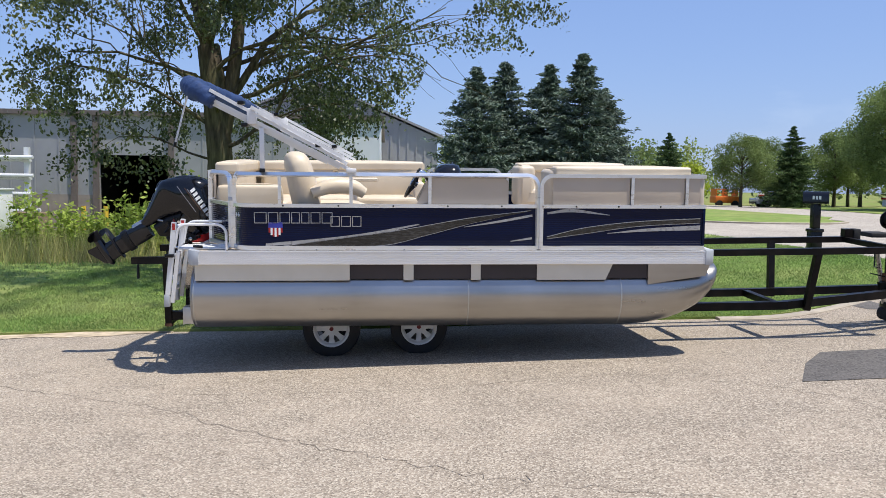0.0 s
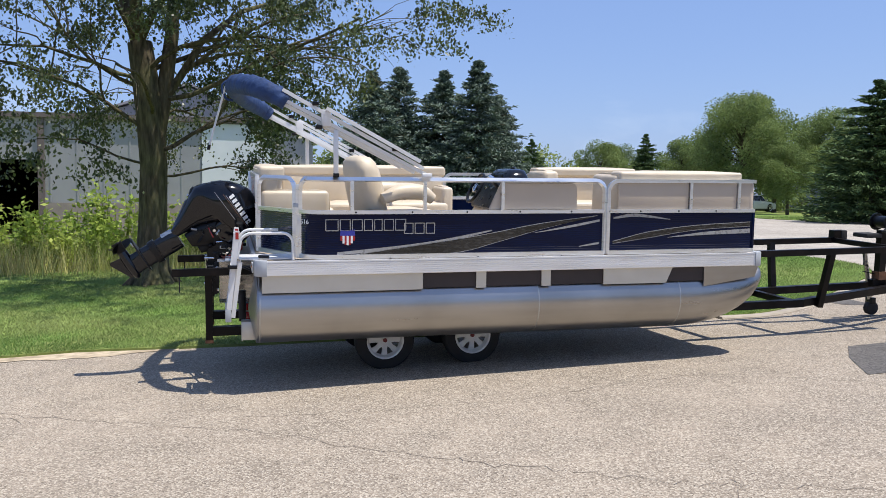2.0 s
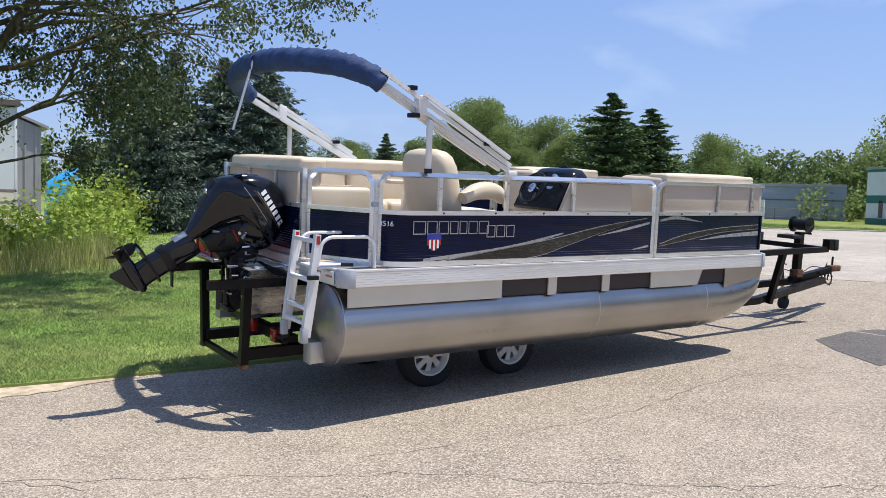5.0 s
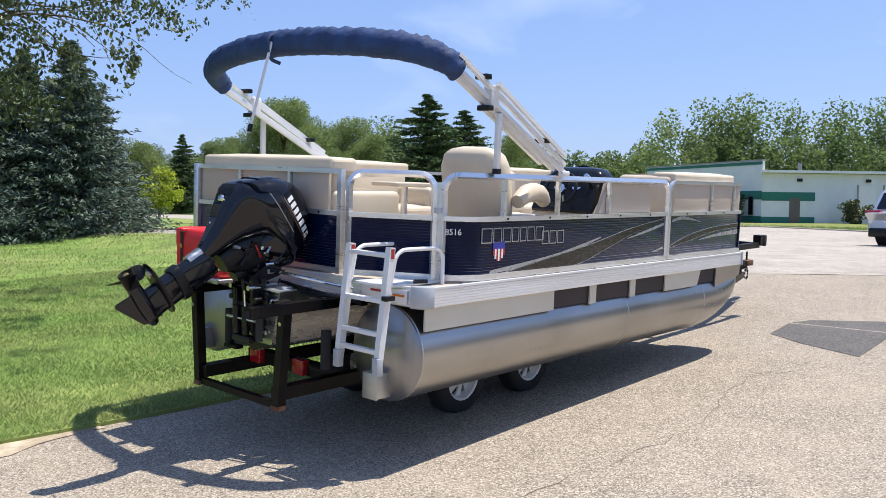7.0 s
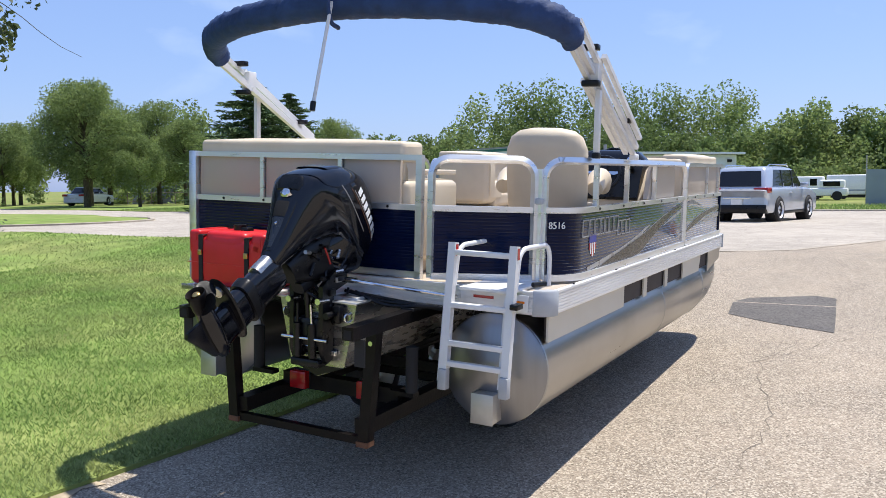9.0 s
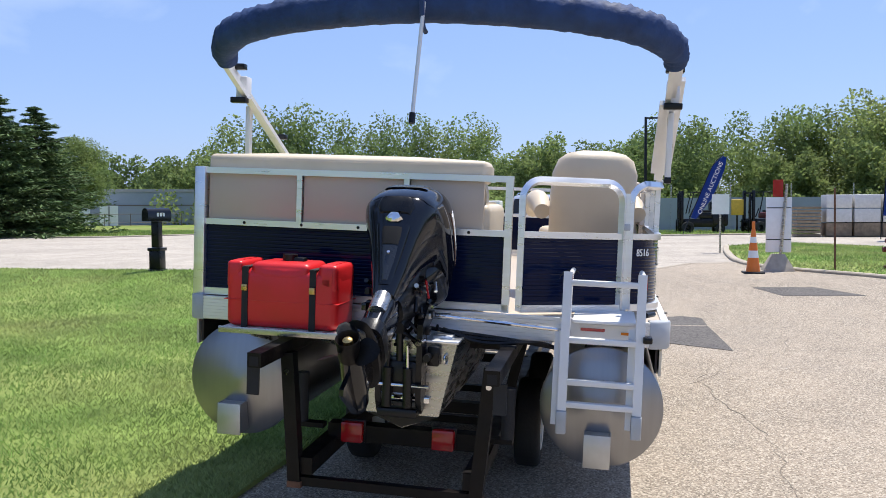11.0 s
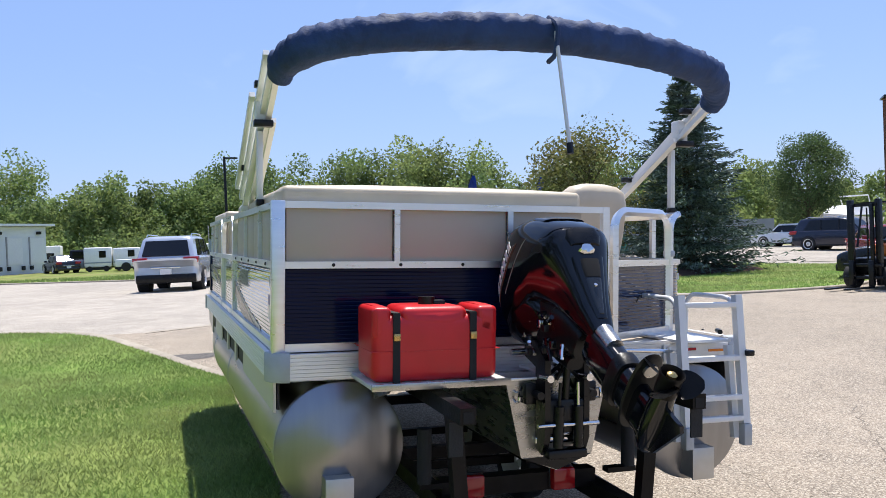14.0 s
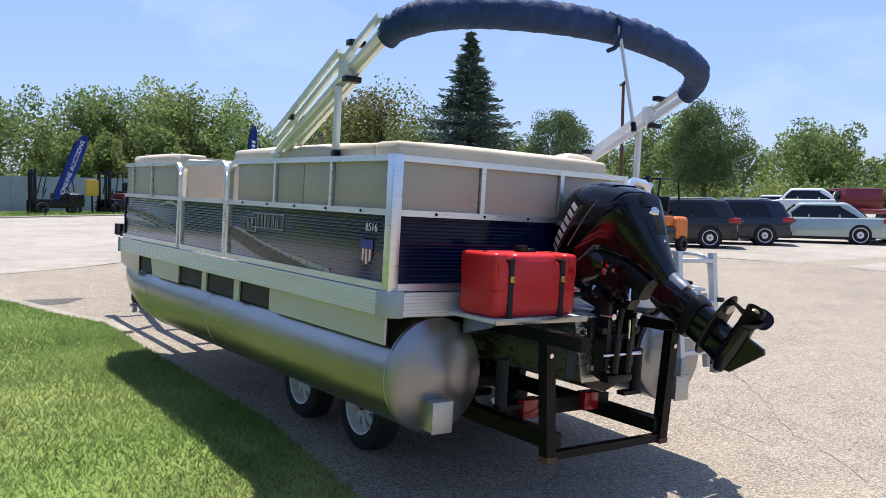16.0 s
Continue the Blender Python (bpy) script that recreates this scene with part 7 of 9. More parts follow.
# workshop behind the lawn
shop = thing("workshop", "grey metal workshop with brown base and open bay door", "building", at=(-15, 28, -0.2))
A, B_ = (-34.0, 28.0), (-1.0, 28.0)
for a0, a1 in ((-34.0, -12.85), (-9.9, -1.0)):
    wall_run(shop, (a0, 28.0), (a1, 28.0), 1.25, 3.45, M["siding"], label="grey metal siding")
    wall_run(shop, (a0, 27.97), (a1, 27.97), -0.3, 1.55, M["brownbase"], "base_wall", 0.3)
wall_run(shop, (-12.85, 28.0), (-9.9, 28.0), 2.95, 1.75, M["siding"])
wall_run(shop, (-1.0, 28.0), (-1.0, 46.0), -0.3, 4.9, M["whitewall"], "side_wall")
slab(shop, "siding_base", (-1.0, 28.0), (-1.0, 46.0), 0, 18, -0.3, 1.5, 0.01, 0.04, M["beigewall"], "beige lap siding")
wall_run(shop, (-34.0, 46.0), (-34.0, 28.0), -0.3, 4.9, M["siding"], "side_wall")
part("roof", boxes((-34.2, -0.8, 27.8, 46, 4.6, 4.8)), M["trimbr"], shop, "flat roof with brown eave")
part("bay_floor", boxes((-14, -9, 28.3, 40, -0.28, -0.22)), M["concrete"], shop)
# bay walls painted near black in place of the unlit room's shade
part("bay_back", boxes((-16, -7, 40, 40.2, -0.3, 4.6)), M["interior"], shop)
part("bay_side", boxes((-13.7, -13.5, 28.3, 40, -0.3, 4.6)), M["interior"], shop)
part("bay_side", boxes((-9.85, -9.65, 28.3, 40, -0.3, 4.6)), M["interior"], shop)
for x in (-13.85, -12.95, -9.82):
    part("downpipe", boxes((x - 0.12, x + 0.12, 27.86, 27.98, -0.2, 4.6)), M["trimbr"], shop, "brown downpipe")
for k in range(32):
    x = -33.5 + k
    if not -13.6 < x < -9.8:
        part("siding_rib", boxes((x - 0.03, x + 0.03, 27.972, 28.002, 1.26, 4.58)), M["siding"], shop)
for k in range(5):
    part("lap_board", boxes((-1.0, -0.94, 28.05, 45.8, -0.2 + k * 0.33, 0.09 + k * 0.33)), M["beigewall"], shop)
part("white_panel", boxes((-3.7, -1.0, 27.945, 27.968, 1.56, 4.55)), M["whitewall"], shop, "white painted wall panel")
part("panel_rail", boxes((-3.7, -0.93, 27.93, 27.966, 1.47, 1.555)), M["brownbase"], shop)
for k in range(5):
    part("lap_board", prism(bm_new(), [(27.90, -0.2 + k * 0.33), (27.93, 0.125 + k * 0.33), (27.966, 0.125 + k * 0.33), (27.966, -0.2 + k * 0.33)], "x", -3.7, -1.0), M["beigewall"], shop)
part("corner_post", boxes((-1.0, -0.90, 27.93, 28.30, -0.3, 4.58), bev=0.01), M["whitewall"], shop)
part("roof_vent", cyl(bm_new(), (-16.5, 30, 4.8), (-16.5, 30, 5.5), 0.12, 10), M["siding"], shop)
part("roof_vent", cyl(bm_new(), (-13.0, 32, 4.8), (-13.0, 32, 5.3), 0.10, 10), M["siding"], shop)
for x in (-8.4, -7.5):
    part("bollard", cyl(bm_new(), (-12.2 if x < -8 else -13.1, 26.8, -0.3), (-12.2 if x < -8 else -13.1, 26.8, 0.8), 0.1, 12), M["yellow"], shop, "yellow bollard")

barn = thing("ribbed_barn", "taller ribbed metal building with a sloping gable", "building", at=(-4, 45, 0))
prof = [(-14, -0.3), (2.6, -0.3), (2.6, 5.0), (-5.0, 8.2), (-14, 5.0)]
part("gable_wall", prism(bm_new(), prof, "y", 46.5, 70), M["siding"], barn, "ribbed grey metal wall", smooth=0)
for k in range(30):
    x = -13.6 + k * 0.55
    top = 8.2 - abs(x + 5.0) * (0.42 if x > -5 else 0.355)
    part("siding_rib", boxes((x - 0.05, x + 0.05, 46.43, 46.5, 0, top - 0.05)), M["siding"], barn)
bm = bm_new()
prism(bm, [(-14.4, 4.95), (-5, 8.3), (3.0, 4.95), (3.0, 5.1), (-5, 8.45), (-14.4, 5.1)], "y", 46.2, 70.2)
part("roof", bm, M["siding"], barn)

# yard clutter by the workshop
rack = thing("pipe_rack", "metal storage rack loaded with grey pipes and beams", "rack", at=(-16, 25, -0.2))
for x in (-19.2, -16.1, -14.62):
    part("rack_post", boxes((x - 0.09, x + 0.09, 25.0, 25.2, -0.25, 3.1)), M["bow"], rack)
for z in (0.55, 1.2, 1.9, 2.6):
    part("rack_arm", boxes((-19.4, -14.5, 24.95, 25.25, z - 0.06, z + 0.02)), M["bow"], rack)
    for k in range(5):
        part("pipe", cyl(bm_new(), (-19.6 + 0.2 * k, 24.6 + k * 0.16, z + 0.10), (-14.2 - 0.12 * k * (z > 1), 24.6 + k * 0.16, z + 0.10), 0.07, 8), M["bluegrey"] if k % 2 else M["bow"], rack)
bx = thing("white_cabinet", "white metal storage box in the yard", "cabinet", at=(-15.0, 22.0, -0.2))
part("cabinet_body", boxes((-17.0, -14.3, 21.2, 23.0, -0.22, 1.45), bev=0.02), M["white"], bx)
part("cabinet_lid", boxes((-17.05, -14.25, 21.15, 23.05, 1.455, 1.52), bev=0.01), M["white"], bx)
for k in range(6):
    pl = thing("pallet", "weathered wooden pallet in a stack", "pallet", "pallet stack", at=(-14.2, 24.0, -0.2 + k * 0.135))
    for j in range(6):
        part("top_board", boxes((-14.8, -13.5, 23.4 + j * 0.2, 23.55 + j * 0.2, -0.085 + k * 0.135, -0.065 + k * 0.135)), M["wood"], pl)
    for j in range(3):
        part("stringer", boxes((-14.8 + j * 0.6, -14.7 + j * 0.6, 23.4, 24.55, -0.2 + k * 0.135, -0.085 + k * 0.135)), M["wood"], pl)
tp = thing("covered_boat", "bright blue tarpaulin over a stored load by the workshop", "tarpaulin", at=(1.2, 30.0, 0.1))
rings = []
for i in range(9):
    t = i / 8
    rings.append([(0.4 + 2.6 * t, 30 + 0.9 * math.cos(a) * (0.7 + 0.3 * math.sin(math.pi * t)), 0.1 + 2.4 * max(0, math.sin(a)) * (0.75 + 0.25 * math.sin(math.pi * t)) + 0.05 * noise.noise(Vector((t * 5, a * 2, 0)))) for a in [math.pi * k / 12 for k in range(13)]])
part("tarp", loft(bm_new(), rings), M["tarp"], tp, smooth=40)

# white building with green bands
Cc, Aa, Dd = (61.9, 22.0), (70.2, 36.8), (74.9, 11.0)
wb = thing("white_office", "white single-storey building with dark green bands", "building", at=(66, 25, 0.2))
wall_run(wb, Aa, Cc, -0.1, 5.35, M["whitewall"], "front_wall")
lenA = (Vector(Cc) - Vector(Aa)).length
for z0, z1, o in ((1.15, 2.15 - 1.0, 0), (4.95, 5.2, 0.03), (2.15, 2.85, 0.03), (0.15, 0.8, 0.03)):
    if o:
        slab(wb, "green_band", Aa, Cc, 0, lenA, z0, z1, 0.004, o, M["green"], "dark green painted band")
for s in (2.0, 4.0, 8.4, 10.6, 13.2, 15.4):
    w = slab(wb, "window", Aa, Cc, s, s + 0.62, 0.85, 2.45, 0.004, 0.045, M["trimbr"])
    slab(wb, "pane", Aa, Cc, s + 0.06, s + 0.56, 0.92, 2.38, 0.046, 0.052, M["window"])
part("coping", prism(bm_new(), [tuple(on_wall(Aa, Cc, 0, 0.08)), tuple(on_wall(Aa, Cc, lenA, 0.08)), tuple(on_wall(Aa, Cc, lenA, -0.35)), tuple(on_wall(Aa, Cc, 0, -0.35))], "z", 5.252, 5.36), M["siding"], wb, smooth=0)
lenD = (Vector(Dd) - Vector(Cc)).length
wall_run(wb, Cc, Dd, -0.1, 4.4, M["whitewall"], "dock_wall")
slab(wb, "green_band", Cc, Dd, 0, 4.6, 2.05, 2.75, 0.004, 0.03, M["green"])
slab(wb, "green_band", Cc, Dd, 0, 4.6, 0.1, 0.75, 0.004, 0.03, M["green"])
dr = slab(wb, "office_door", Cc, Dd, 2.4, 3.3, 0.1, 2.25, 0.004, 0.05, M["trimbr"], "dark office door")
slab(wb, "eave", Cc, Dd, -0.2, lenD + 0.6, 4.3, 4.5, 0.0, 0.5, M["white"], "white eave")
for s in (8.4, 10.7, 13.0, 15.3):
    d = slab(wb, "dock_door", Cc, Dd, s, s + 1.5, 1.1, 3.3, 0.004, 0.05, M["white"], "white roll-up dock door")
    slab(wb, "dock_bumper", Cc, Dd, s - 0.1, s + 0.15, 0.6, 0.95, 0.004, 0.2, M["rubber"])
    slab(wb, "dock_bumper", Cc, Dd, s + 1.35, s + 1.6, 0.6, 0.95, 0.004, 0.2, M["rubber"])
    slab(wb, "door_jamb", Cc, Dd, s - 0.12, s, 1.0, 3.4, 0.004, 0.07, M["siding"])
for s in (3.0, 9.0, 12.0, 16.0):
    slab(wb, "wall_lamp", Cc, Dd, s, s + 0.35, 3.6, 3.85, 0.004, 0.25, M["dark"], "dark wall lamp")
wall_run(wb, Dd, (Dd[0] + 12, Dd[1] + 8), -0.1, 4.35, M["whitewall"], "side_wall")
part("roof", prism(bm_new(), [Cc, Dd, (Dd[0] + 12, Dd[1] + 14), (Aa[0] + 6, Aa[1])], "z", 4.25, 4.32), M["siding"], wb, smooth=0)
part("roof_pipe", cyl(bm_new(), (66, 20.5, 4.3), (66, 20.5, 5.2), 0.15, 10), M["siding"], wb)
sh1 = round_tree(51, 1.9, 1.2, M["leaf"], leaves=1800, size=0.12, trunk_h=0.08, clumps=16)
p = on_wall(Aa, Cc, lenA - 2.2, 1.6)
plant("foundation_shrub", sh1, p.x, p.y, "rounded green shrub against the white building", "shrub", "foundation shrubs", s=1.3, z=0.25)
p = on_wall(Cc, Dd, 6.8, 2.2)
plant("foundation_shrub", sh1, p.x, p.y, "broad green shrub in front of the white building", "shrub", "foundation shrubs", s=1.15, z=0.25, sz=0.95, rz=2)

# long blue-grey building
gb = thing("grey_warehouse", "long low blue-grey metal warehouse", "building", at=(72, 50, 0.2))
Ga, Gb_ = (57.0, 74.0), (77.6, 43.2)
wall_run(gb, Ga, Gb_, -0.1, 4.1, M["bluegrey"], "front_wall", 0.3)
lg = (Vector(Gb_) - Vector(Ga)).length
slab(gb, "eave_strip", Ga, Gb_, 0, lg, 3.75, 4.05, 0.004, 0.12, M["siding"])
slab(gb, "wall_band", Ga, Gb_, 0, lg, 2.3, 2.4, 0.004, 0.05, M["trimbr"])
wall_run(gb, Gb_, (Gb_[0] + 15, Gb_[1] + 10), -0.1, 4.1, M["bluegrey"], "side_wall", 0.3)
part("roof", prism(bm_new(), [Ga, Gb_, (Gb_[0] + 15, Gb_[1] + 10), (Ga[0] + 15, Ga[1] + 10)], "z", 3.9, 4.0), M["siding"], gb, smooth=0)
for k, s in enumerate((20, 22.6, 25.0, 27.6)):
    u = thing("white_container", "white upright panel container by the warehouse", "container", "white containers", at=(*on_wall(Ga, Gb_, s, 2.0), 0.2))
    slab(u, "container_body", Ga, Gb_, s, s + 1.7, 0.2, 2.3, 1.2, 2.8, M["white"])
    slab(u, "container_rib", Ga, Gb_, s + 0.75, s + 0.95, 0.25, 2.25, 2.804, 2.85, M["siding"])
for k, (s, mt) in enumerate(((18.9, M["tarp"]), (22.8, M["blue"]))):
    u = thing("waste_bin", "blue lidded waste bin by the warehouse", "bin", "waste bins", at=(*on_wall(Ga, Gb_, s, 4), 0.2))
    slab(u, "bin_body", Ga, Gb_, s, s + 1.9, 0.2, 1.1, 3.4, 4.6, mt)
    slab(u, "bin_lid", Ga, Gb_, s - 0.05, s + 1.95, 1.104, 1.2, 3.35, 4.65, M["tarp"])
wire = thing("chain_fence", "low wire fence in front of the warehouse", "fence", at=(60, 45, 0.2))
for k in range(14):
    q = on_wall(Ga, Gb_, 4 + k * 2.4, 5.2)
    part("fence_post", cyl(bm_new(), (q.x, q.y, 0.15), (q.x, q.y, 1.5), 0.04, 6), M["trimbr"], wire)
for z in (0.6, 1.45):
    q0, q1 = on_wall(Ga, Gb_, 4, 5.2), on_wall(Ga, Gb_, 35.2, 5.2)
    part("fence_rail", sweep(bm_new(), [(q0.x, q0.y, z), (q1.x, q1.y, z)], 0.025, n=5), M["trimbr"], wire)

# grey screen fence and yard beyond
fx = thing("screen_fence", "long grey fabric screen fence with thin posts", "fence", at=(43, -10, 0.3))
for k in range(12):
    y0 = -1.0 - k * 3.2
    x0 = 43.0
    part("fence_panel", boxes((x0 - 0.02, x0 + 0.02, y0 - 3.18, y0, 0.27, 2.15)), M["fencegrey"], fx)
    part("fence_post", cyl(bm_new(), (x0 + 0.06, y0, 0.2), (x0 + 0.06, y0, 2.9), 0.035, 6), M["hull"], fx)


def light_pole(x, y, h, rust=False, ang=0.0):
    r = thing("light_pole", "tall slim parking-lot light pole", "light pole", "light poles", at=(x, y, 0.27))
    r.rotation_euler = (0, 0, ang)
    part("pole_shaft", sweep(bm_new(), [(x, y, 0.25), (x, y, h)], 0.09, n=8, radii=[0.13, 0.10]), M["rust"] if rust else M["dark"], r)
    part("pole_head", boxes((x - 0.14, x + 0.14, y - 1.0, y - 0.02, h - 0.16, h - 0.04)) if not rust else boxes((x - 0.14, x + 0.14, y - 0.9, y + 0.9, h + 0.01, h + 0.12)), M["dark"], r)
    part("pole_base", cyl(bm_new(), (x, y, 0.24), (x, y, 0.9), 0.28, 12), M["concrete"], r)


light_pole(61.6, -3.4, 8.85)
light_pole(33.9, -40.2, 9.2, True, 0.9)


# ---- vehicles ----
def car(label, category, body, x, y, yaw, length=4.7, width=1.85, height=1.70, kind="suv", rimr=0.265, z=None, group="parked cars"):
    """A parked car facing +x before it is turned: shaped body, glazed upper part, lamps, bumpers and wheels."""
    L2, W2, h = length / 2, width / 2, height
    root = thing("parked_car", label, category, group)
    wr = 0.37 if kind == "suv" else 0.33
    zb = 0.30 if kind == "suv" else 0.22
    belt = h * 0.60
    if kind == "suv":
        low = [(-L2, zb + 0.12, 0.9), (-L2 + 0.02, 0.75, 0.96), (-L2 + 0.05, belt, 0.97), (L2 - 1.15, belt, 0.97), (L2 - 0.35, belt - 0.12, 0.93), (L2 - 0.05, 0.78, 0.88), (L2, 0.55, 0.86), (L2 - 0.05, zb, 0.84)]
        top = [(-L2 + 0.06, belt), (-L2 + 0.34, h - 0.13), (-L2 + 0.62, h - 0.02), (-0.4, h), (0.25, h - 0.03), (0.62, h - 0.14), (L2 - 1.15, belt)]
    else:
        low = [(-L2, zb + 0.15, 0.9), (-L2 + 0.02, 0.78, 0.95), (-L2 + 0.12, belt + 0.02, 0.96), (-L2 + 0.75, belt + 0.04, 0.97), (L2 - 1.35, belt, 0.97), (L2 - 0.35, belt - 0.16, 0.93), (L2 - 0.03, 0.62, 0.86), (L2 - 0.06, zb, 0.84)]
        top = [(-L2 + 0.72, belt + 0.03), (-L2 + 1.35, h - 0.04), (-L2 + 1.7, h), (0.25, h - 0.01), (0.55, h - 0.07), (L2 - 1.33, belt)]
    bm = bm_new()
    # lower body: profile swept across the width with rounded shoulders
    prof = [(p.x, p.z) for p in smooth_line([(px, 0, pz) for px, pz, _ in low], 3)] + [(L2 - 0.2, zb - 0.04), (-L2 + 0.15, zb - 0.02)]
    rings = []
    for f, inset in ((-1.0, 0.16), (-0.985, 0.07), (-0.95, 0.02), (-0.82, 0.0), (0.82, 0.0), (0.95, 0.02), (0.985, 0.07), (1.0, 0.16)):
        cz = (zb + belt) / 2
        rings.append([(px * (1 - inset * 0.35), W2 * f, cz + (pz - cz) * (1 - inset)) for px, pz in prof])
    loft(bm, rings)
    b = part("car_body", bm, body, root, smooth=45)
    bm = bm_new()
    rings = []
    tops = [(p.x, p.z) for p in smooth_line([(px, 0, pz) for px, pz in top], 3)]
    for f, drop in ((-0.90, 0.20), (-0.885, 0.11), (-0.85, 0.045), (-0.76, 0.008), (-0.5, 0.0), (0.5, 0.0), (0.76, 0.008), (0.85, 0.045), (0.885, 0.11), (0.90, 0.20)):
        rr = []
        for px, pz in tops:
            q = (pz - belt) / (h - belt) * (1 - drop)
            rr.append((px * (1 - drop * 0.12), W2 * f * (1 - 0.16 * q), belt - 0.02 + (pz - belt) * (1 - drop)))
        rings.append(rr)
    loft(bm, rings)
    part("cabin", bm, body, root, smooth=45)
    for s in (-1, 1):
        def yy(q, o=0.006):
            return s * (W2 * 0.895 * (1 - 0.16 * q) + o)
        n = len(top)
        gl = [(px * 0.96 - 0.0 + (0.06 if px < 0 else -0.04), pz) for px, pz in top]
        lo_, hi = belt + 0.045, h - 0.13
        tail = 0.42 if kind == "suv" else 0.16
        pts = [(gl[0][0] + tail, lo_), (gl[1][0] + tail + 0.06, hi), (gl[-2][0] - 0.06, hi), (gl[-1][0] - 0.10, lo_)]
        bm = bm_new()
        f1 = [bm.verts.new((px, yy((pz - belt) / (h - belt)), pz)) for px, pz in pts]
        f2 = [bm.verts.new((px, yy((pz - belt) / (h - belt), -0.02), pz)) for px, pz in pts]
        bm.faces.new(f1)
        bm.faces.new(f2[::-1])
        for k in range(4):
            bm.faces.new((f1[k], f1[(k + 1) % 4], f2[(k + 1) % 4], f2[k]))
        part("side_window", bm, M["window"], root, smooth=0)
        for px in (-L2 * 0.33, L2 * 0.07):
            q = 0.5
            part("door_pillar", boxes((px - 0.035, px + 0.035, min(yy(0.0, 0.0), yy(0.0, 0.012)), max(yy(0, 0), yy(0, 0.012)), lo_ - 0.01, lo_ + 0.10), ), body, root)
            bm = bm_new()
            a = [(px - 0.035, yy(0.06, 0.009), lo_), (px + 0.035, yy(0.06, 0.009), lo_), (px + 0.035, yy(0.72, 0.009), hi), (px - 0.035, yy(0.72, 0.009), hi)]
            vs = [bm.verts.new(p) for p in a]
            vb = [bm.verts.new((p[0], p[1] - s * 0.012, p[2])) for p in a]
            bm.faces.new(vs)
            for k in range(4):
                bm.faces.new((vs[k], vs[(k + 1) % 4], vb[(k + 1) % 4], vb[k]))
            part("window_pillar", bm, M["dark"], root, smooth=0)
        part("door_handle", boxes((-L2 * 0.20, -L2 * 0.20 + 0.2, min(s * (W2 - 0.01), s * (W2 + 0.02)), max(s * (W2 - 0.01), s * (W2 + 0.02)), belt - 0.16, belt - 0.12), bev=0.008), body, root)
        part("side_mirror", boxes((L2 * 0.30, L2 * 0.30 + 0.14, min(s * W2 * 0.93, s * (W2 + 0.17)), max(s * W2 * 0.93, s * (W2 + 0.17)), belt + 0.02, belt + 0.16), bev=0.03), body, root)
        part("sill", boxes((-L2 + 0.5, L2 - 0.6, min(s * (W2 - 0.06), s * (W2 + 0.004)), max(s * (W2 - 0.06), s * (W2 + 0.004)), zb - 0.06, zb + 0.04), bev=0.01), M["dark"], root)
        part("tail_lamp", boxes((-L2 - 0.09, -L2 + 0.30, min(s * W2 * 0.56, s * (W2 + 0.006)), max(s * W2 * 0.56, s * (W2 + 0.006)), belt - 0.15, belt + 0.02), bev=0.02), M["redlens"], root, "red tail lamp")
        part("head_lamp", boxes((L2 - 0.35, L2 - 0.03, min(s * W2 * 0.50, s * (W2 - 0.08)), max(s * W2 * 0.50, s * (W2 - 0.08)), 0.66, 0.78), bev=0.02), M["chrome"], root, "clear head lamp")
        for px in (-length * 0.30, length * 0.295):
            part("wheel_arch", cyl(bm_new(), (px, s * (W2 - 0.3), wr), (px, s * (W2 + 0.006), wr), wr * 1.09, 24), M["interior"], root)
            t = wheel("wheel", px, s * (W2 - 0.05), wr, wr, 0.21, rimr, s, root, M["alloy"], 7)
    # front and rear glass, plates and bumpers
    for (x0, z0), (x1, z1) in ((top[-1], top[-2]), (top[0], top[1])):
        bm = bm_new()
        sg = 1 if x0 > 0 else -1
        u0, u1 = 0.10, 0.90
        pts = []
        for u, w in ((u0, 0.80), (u0, -0.80), (u1, -0.70), (u1, 0.70)):
            pts.append((x0 + (x1 - x0) * u + sg * 0.025, W2 * 0.92 * w, z0 + (z1 - z0) * u + 0.02))
        vs = [bm.verts.new(p) for p in pts]
        vb = [bm.verts.new((p[0] - sg * 0.03, p[1], p[2] - 0.02)) for p in pts]
        bm.faces.new(vs)
        for k in range(4):
            bm.faces.new((vs[k], vs[(k + 1) % 4], vb[(k + 1) % 4], vb[k]))
        part("windscreen" if sg > 0 else "rear_window", bm, M["window"] if sg > 0 else M["black"], root, smooth=0)
    part("rear_bumper", boxes((-L2 - 0.05, -L2 + 0.25, -W2 * 0.93, W2 * 0.93, zb - 0.02, zb + 0.24), bev=0.04), M["dark"] if kind == "suv" else body, root, "dark plastic bumper" if kind == "suv" else "")
    part("front_bumper", boxes((L2 - 0.25, L2 + 0.03, -W2 * 0.9, W2 * 0.9, zb - 0.02, zb + 0.20), bev=0.04), M["dark"], root)
    part("plate_plinth", boxes((-L2 - 0.05, -L2 + 0.02, -0.42, 0.42, belt - 0.30, belt - 0.26), bev=0.008), M["chrome"], root)
    part("number_plate", boxes((-L2 - 0.06, -L2 + 0.01, -0.16, 0.16, belt - 0.48, belt - 0.32)), M["white"], root)
    if kind == "suv":
        for s in (-1, 1):
            part("roof_rail", sweep(bm_new(), [(-L2 + 0.7, s * W2 * 0.70, h - 0.03), (-L2 + 0.85, s * W2 * 0.70, h + 0.025), (0.0, s * W2 * 0.70, h + 0.025), (0.15, s * W2 * 0.70, h - 0.02)], 0.018, n=6), M["chrome"], root)
    root.matrix_world = pose(x, y, H(x, y) - 0.008 if z is None else z, 0, 0, yaw)
    return root


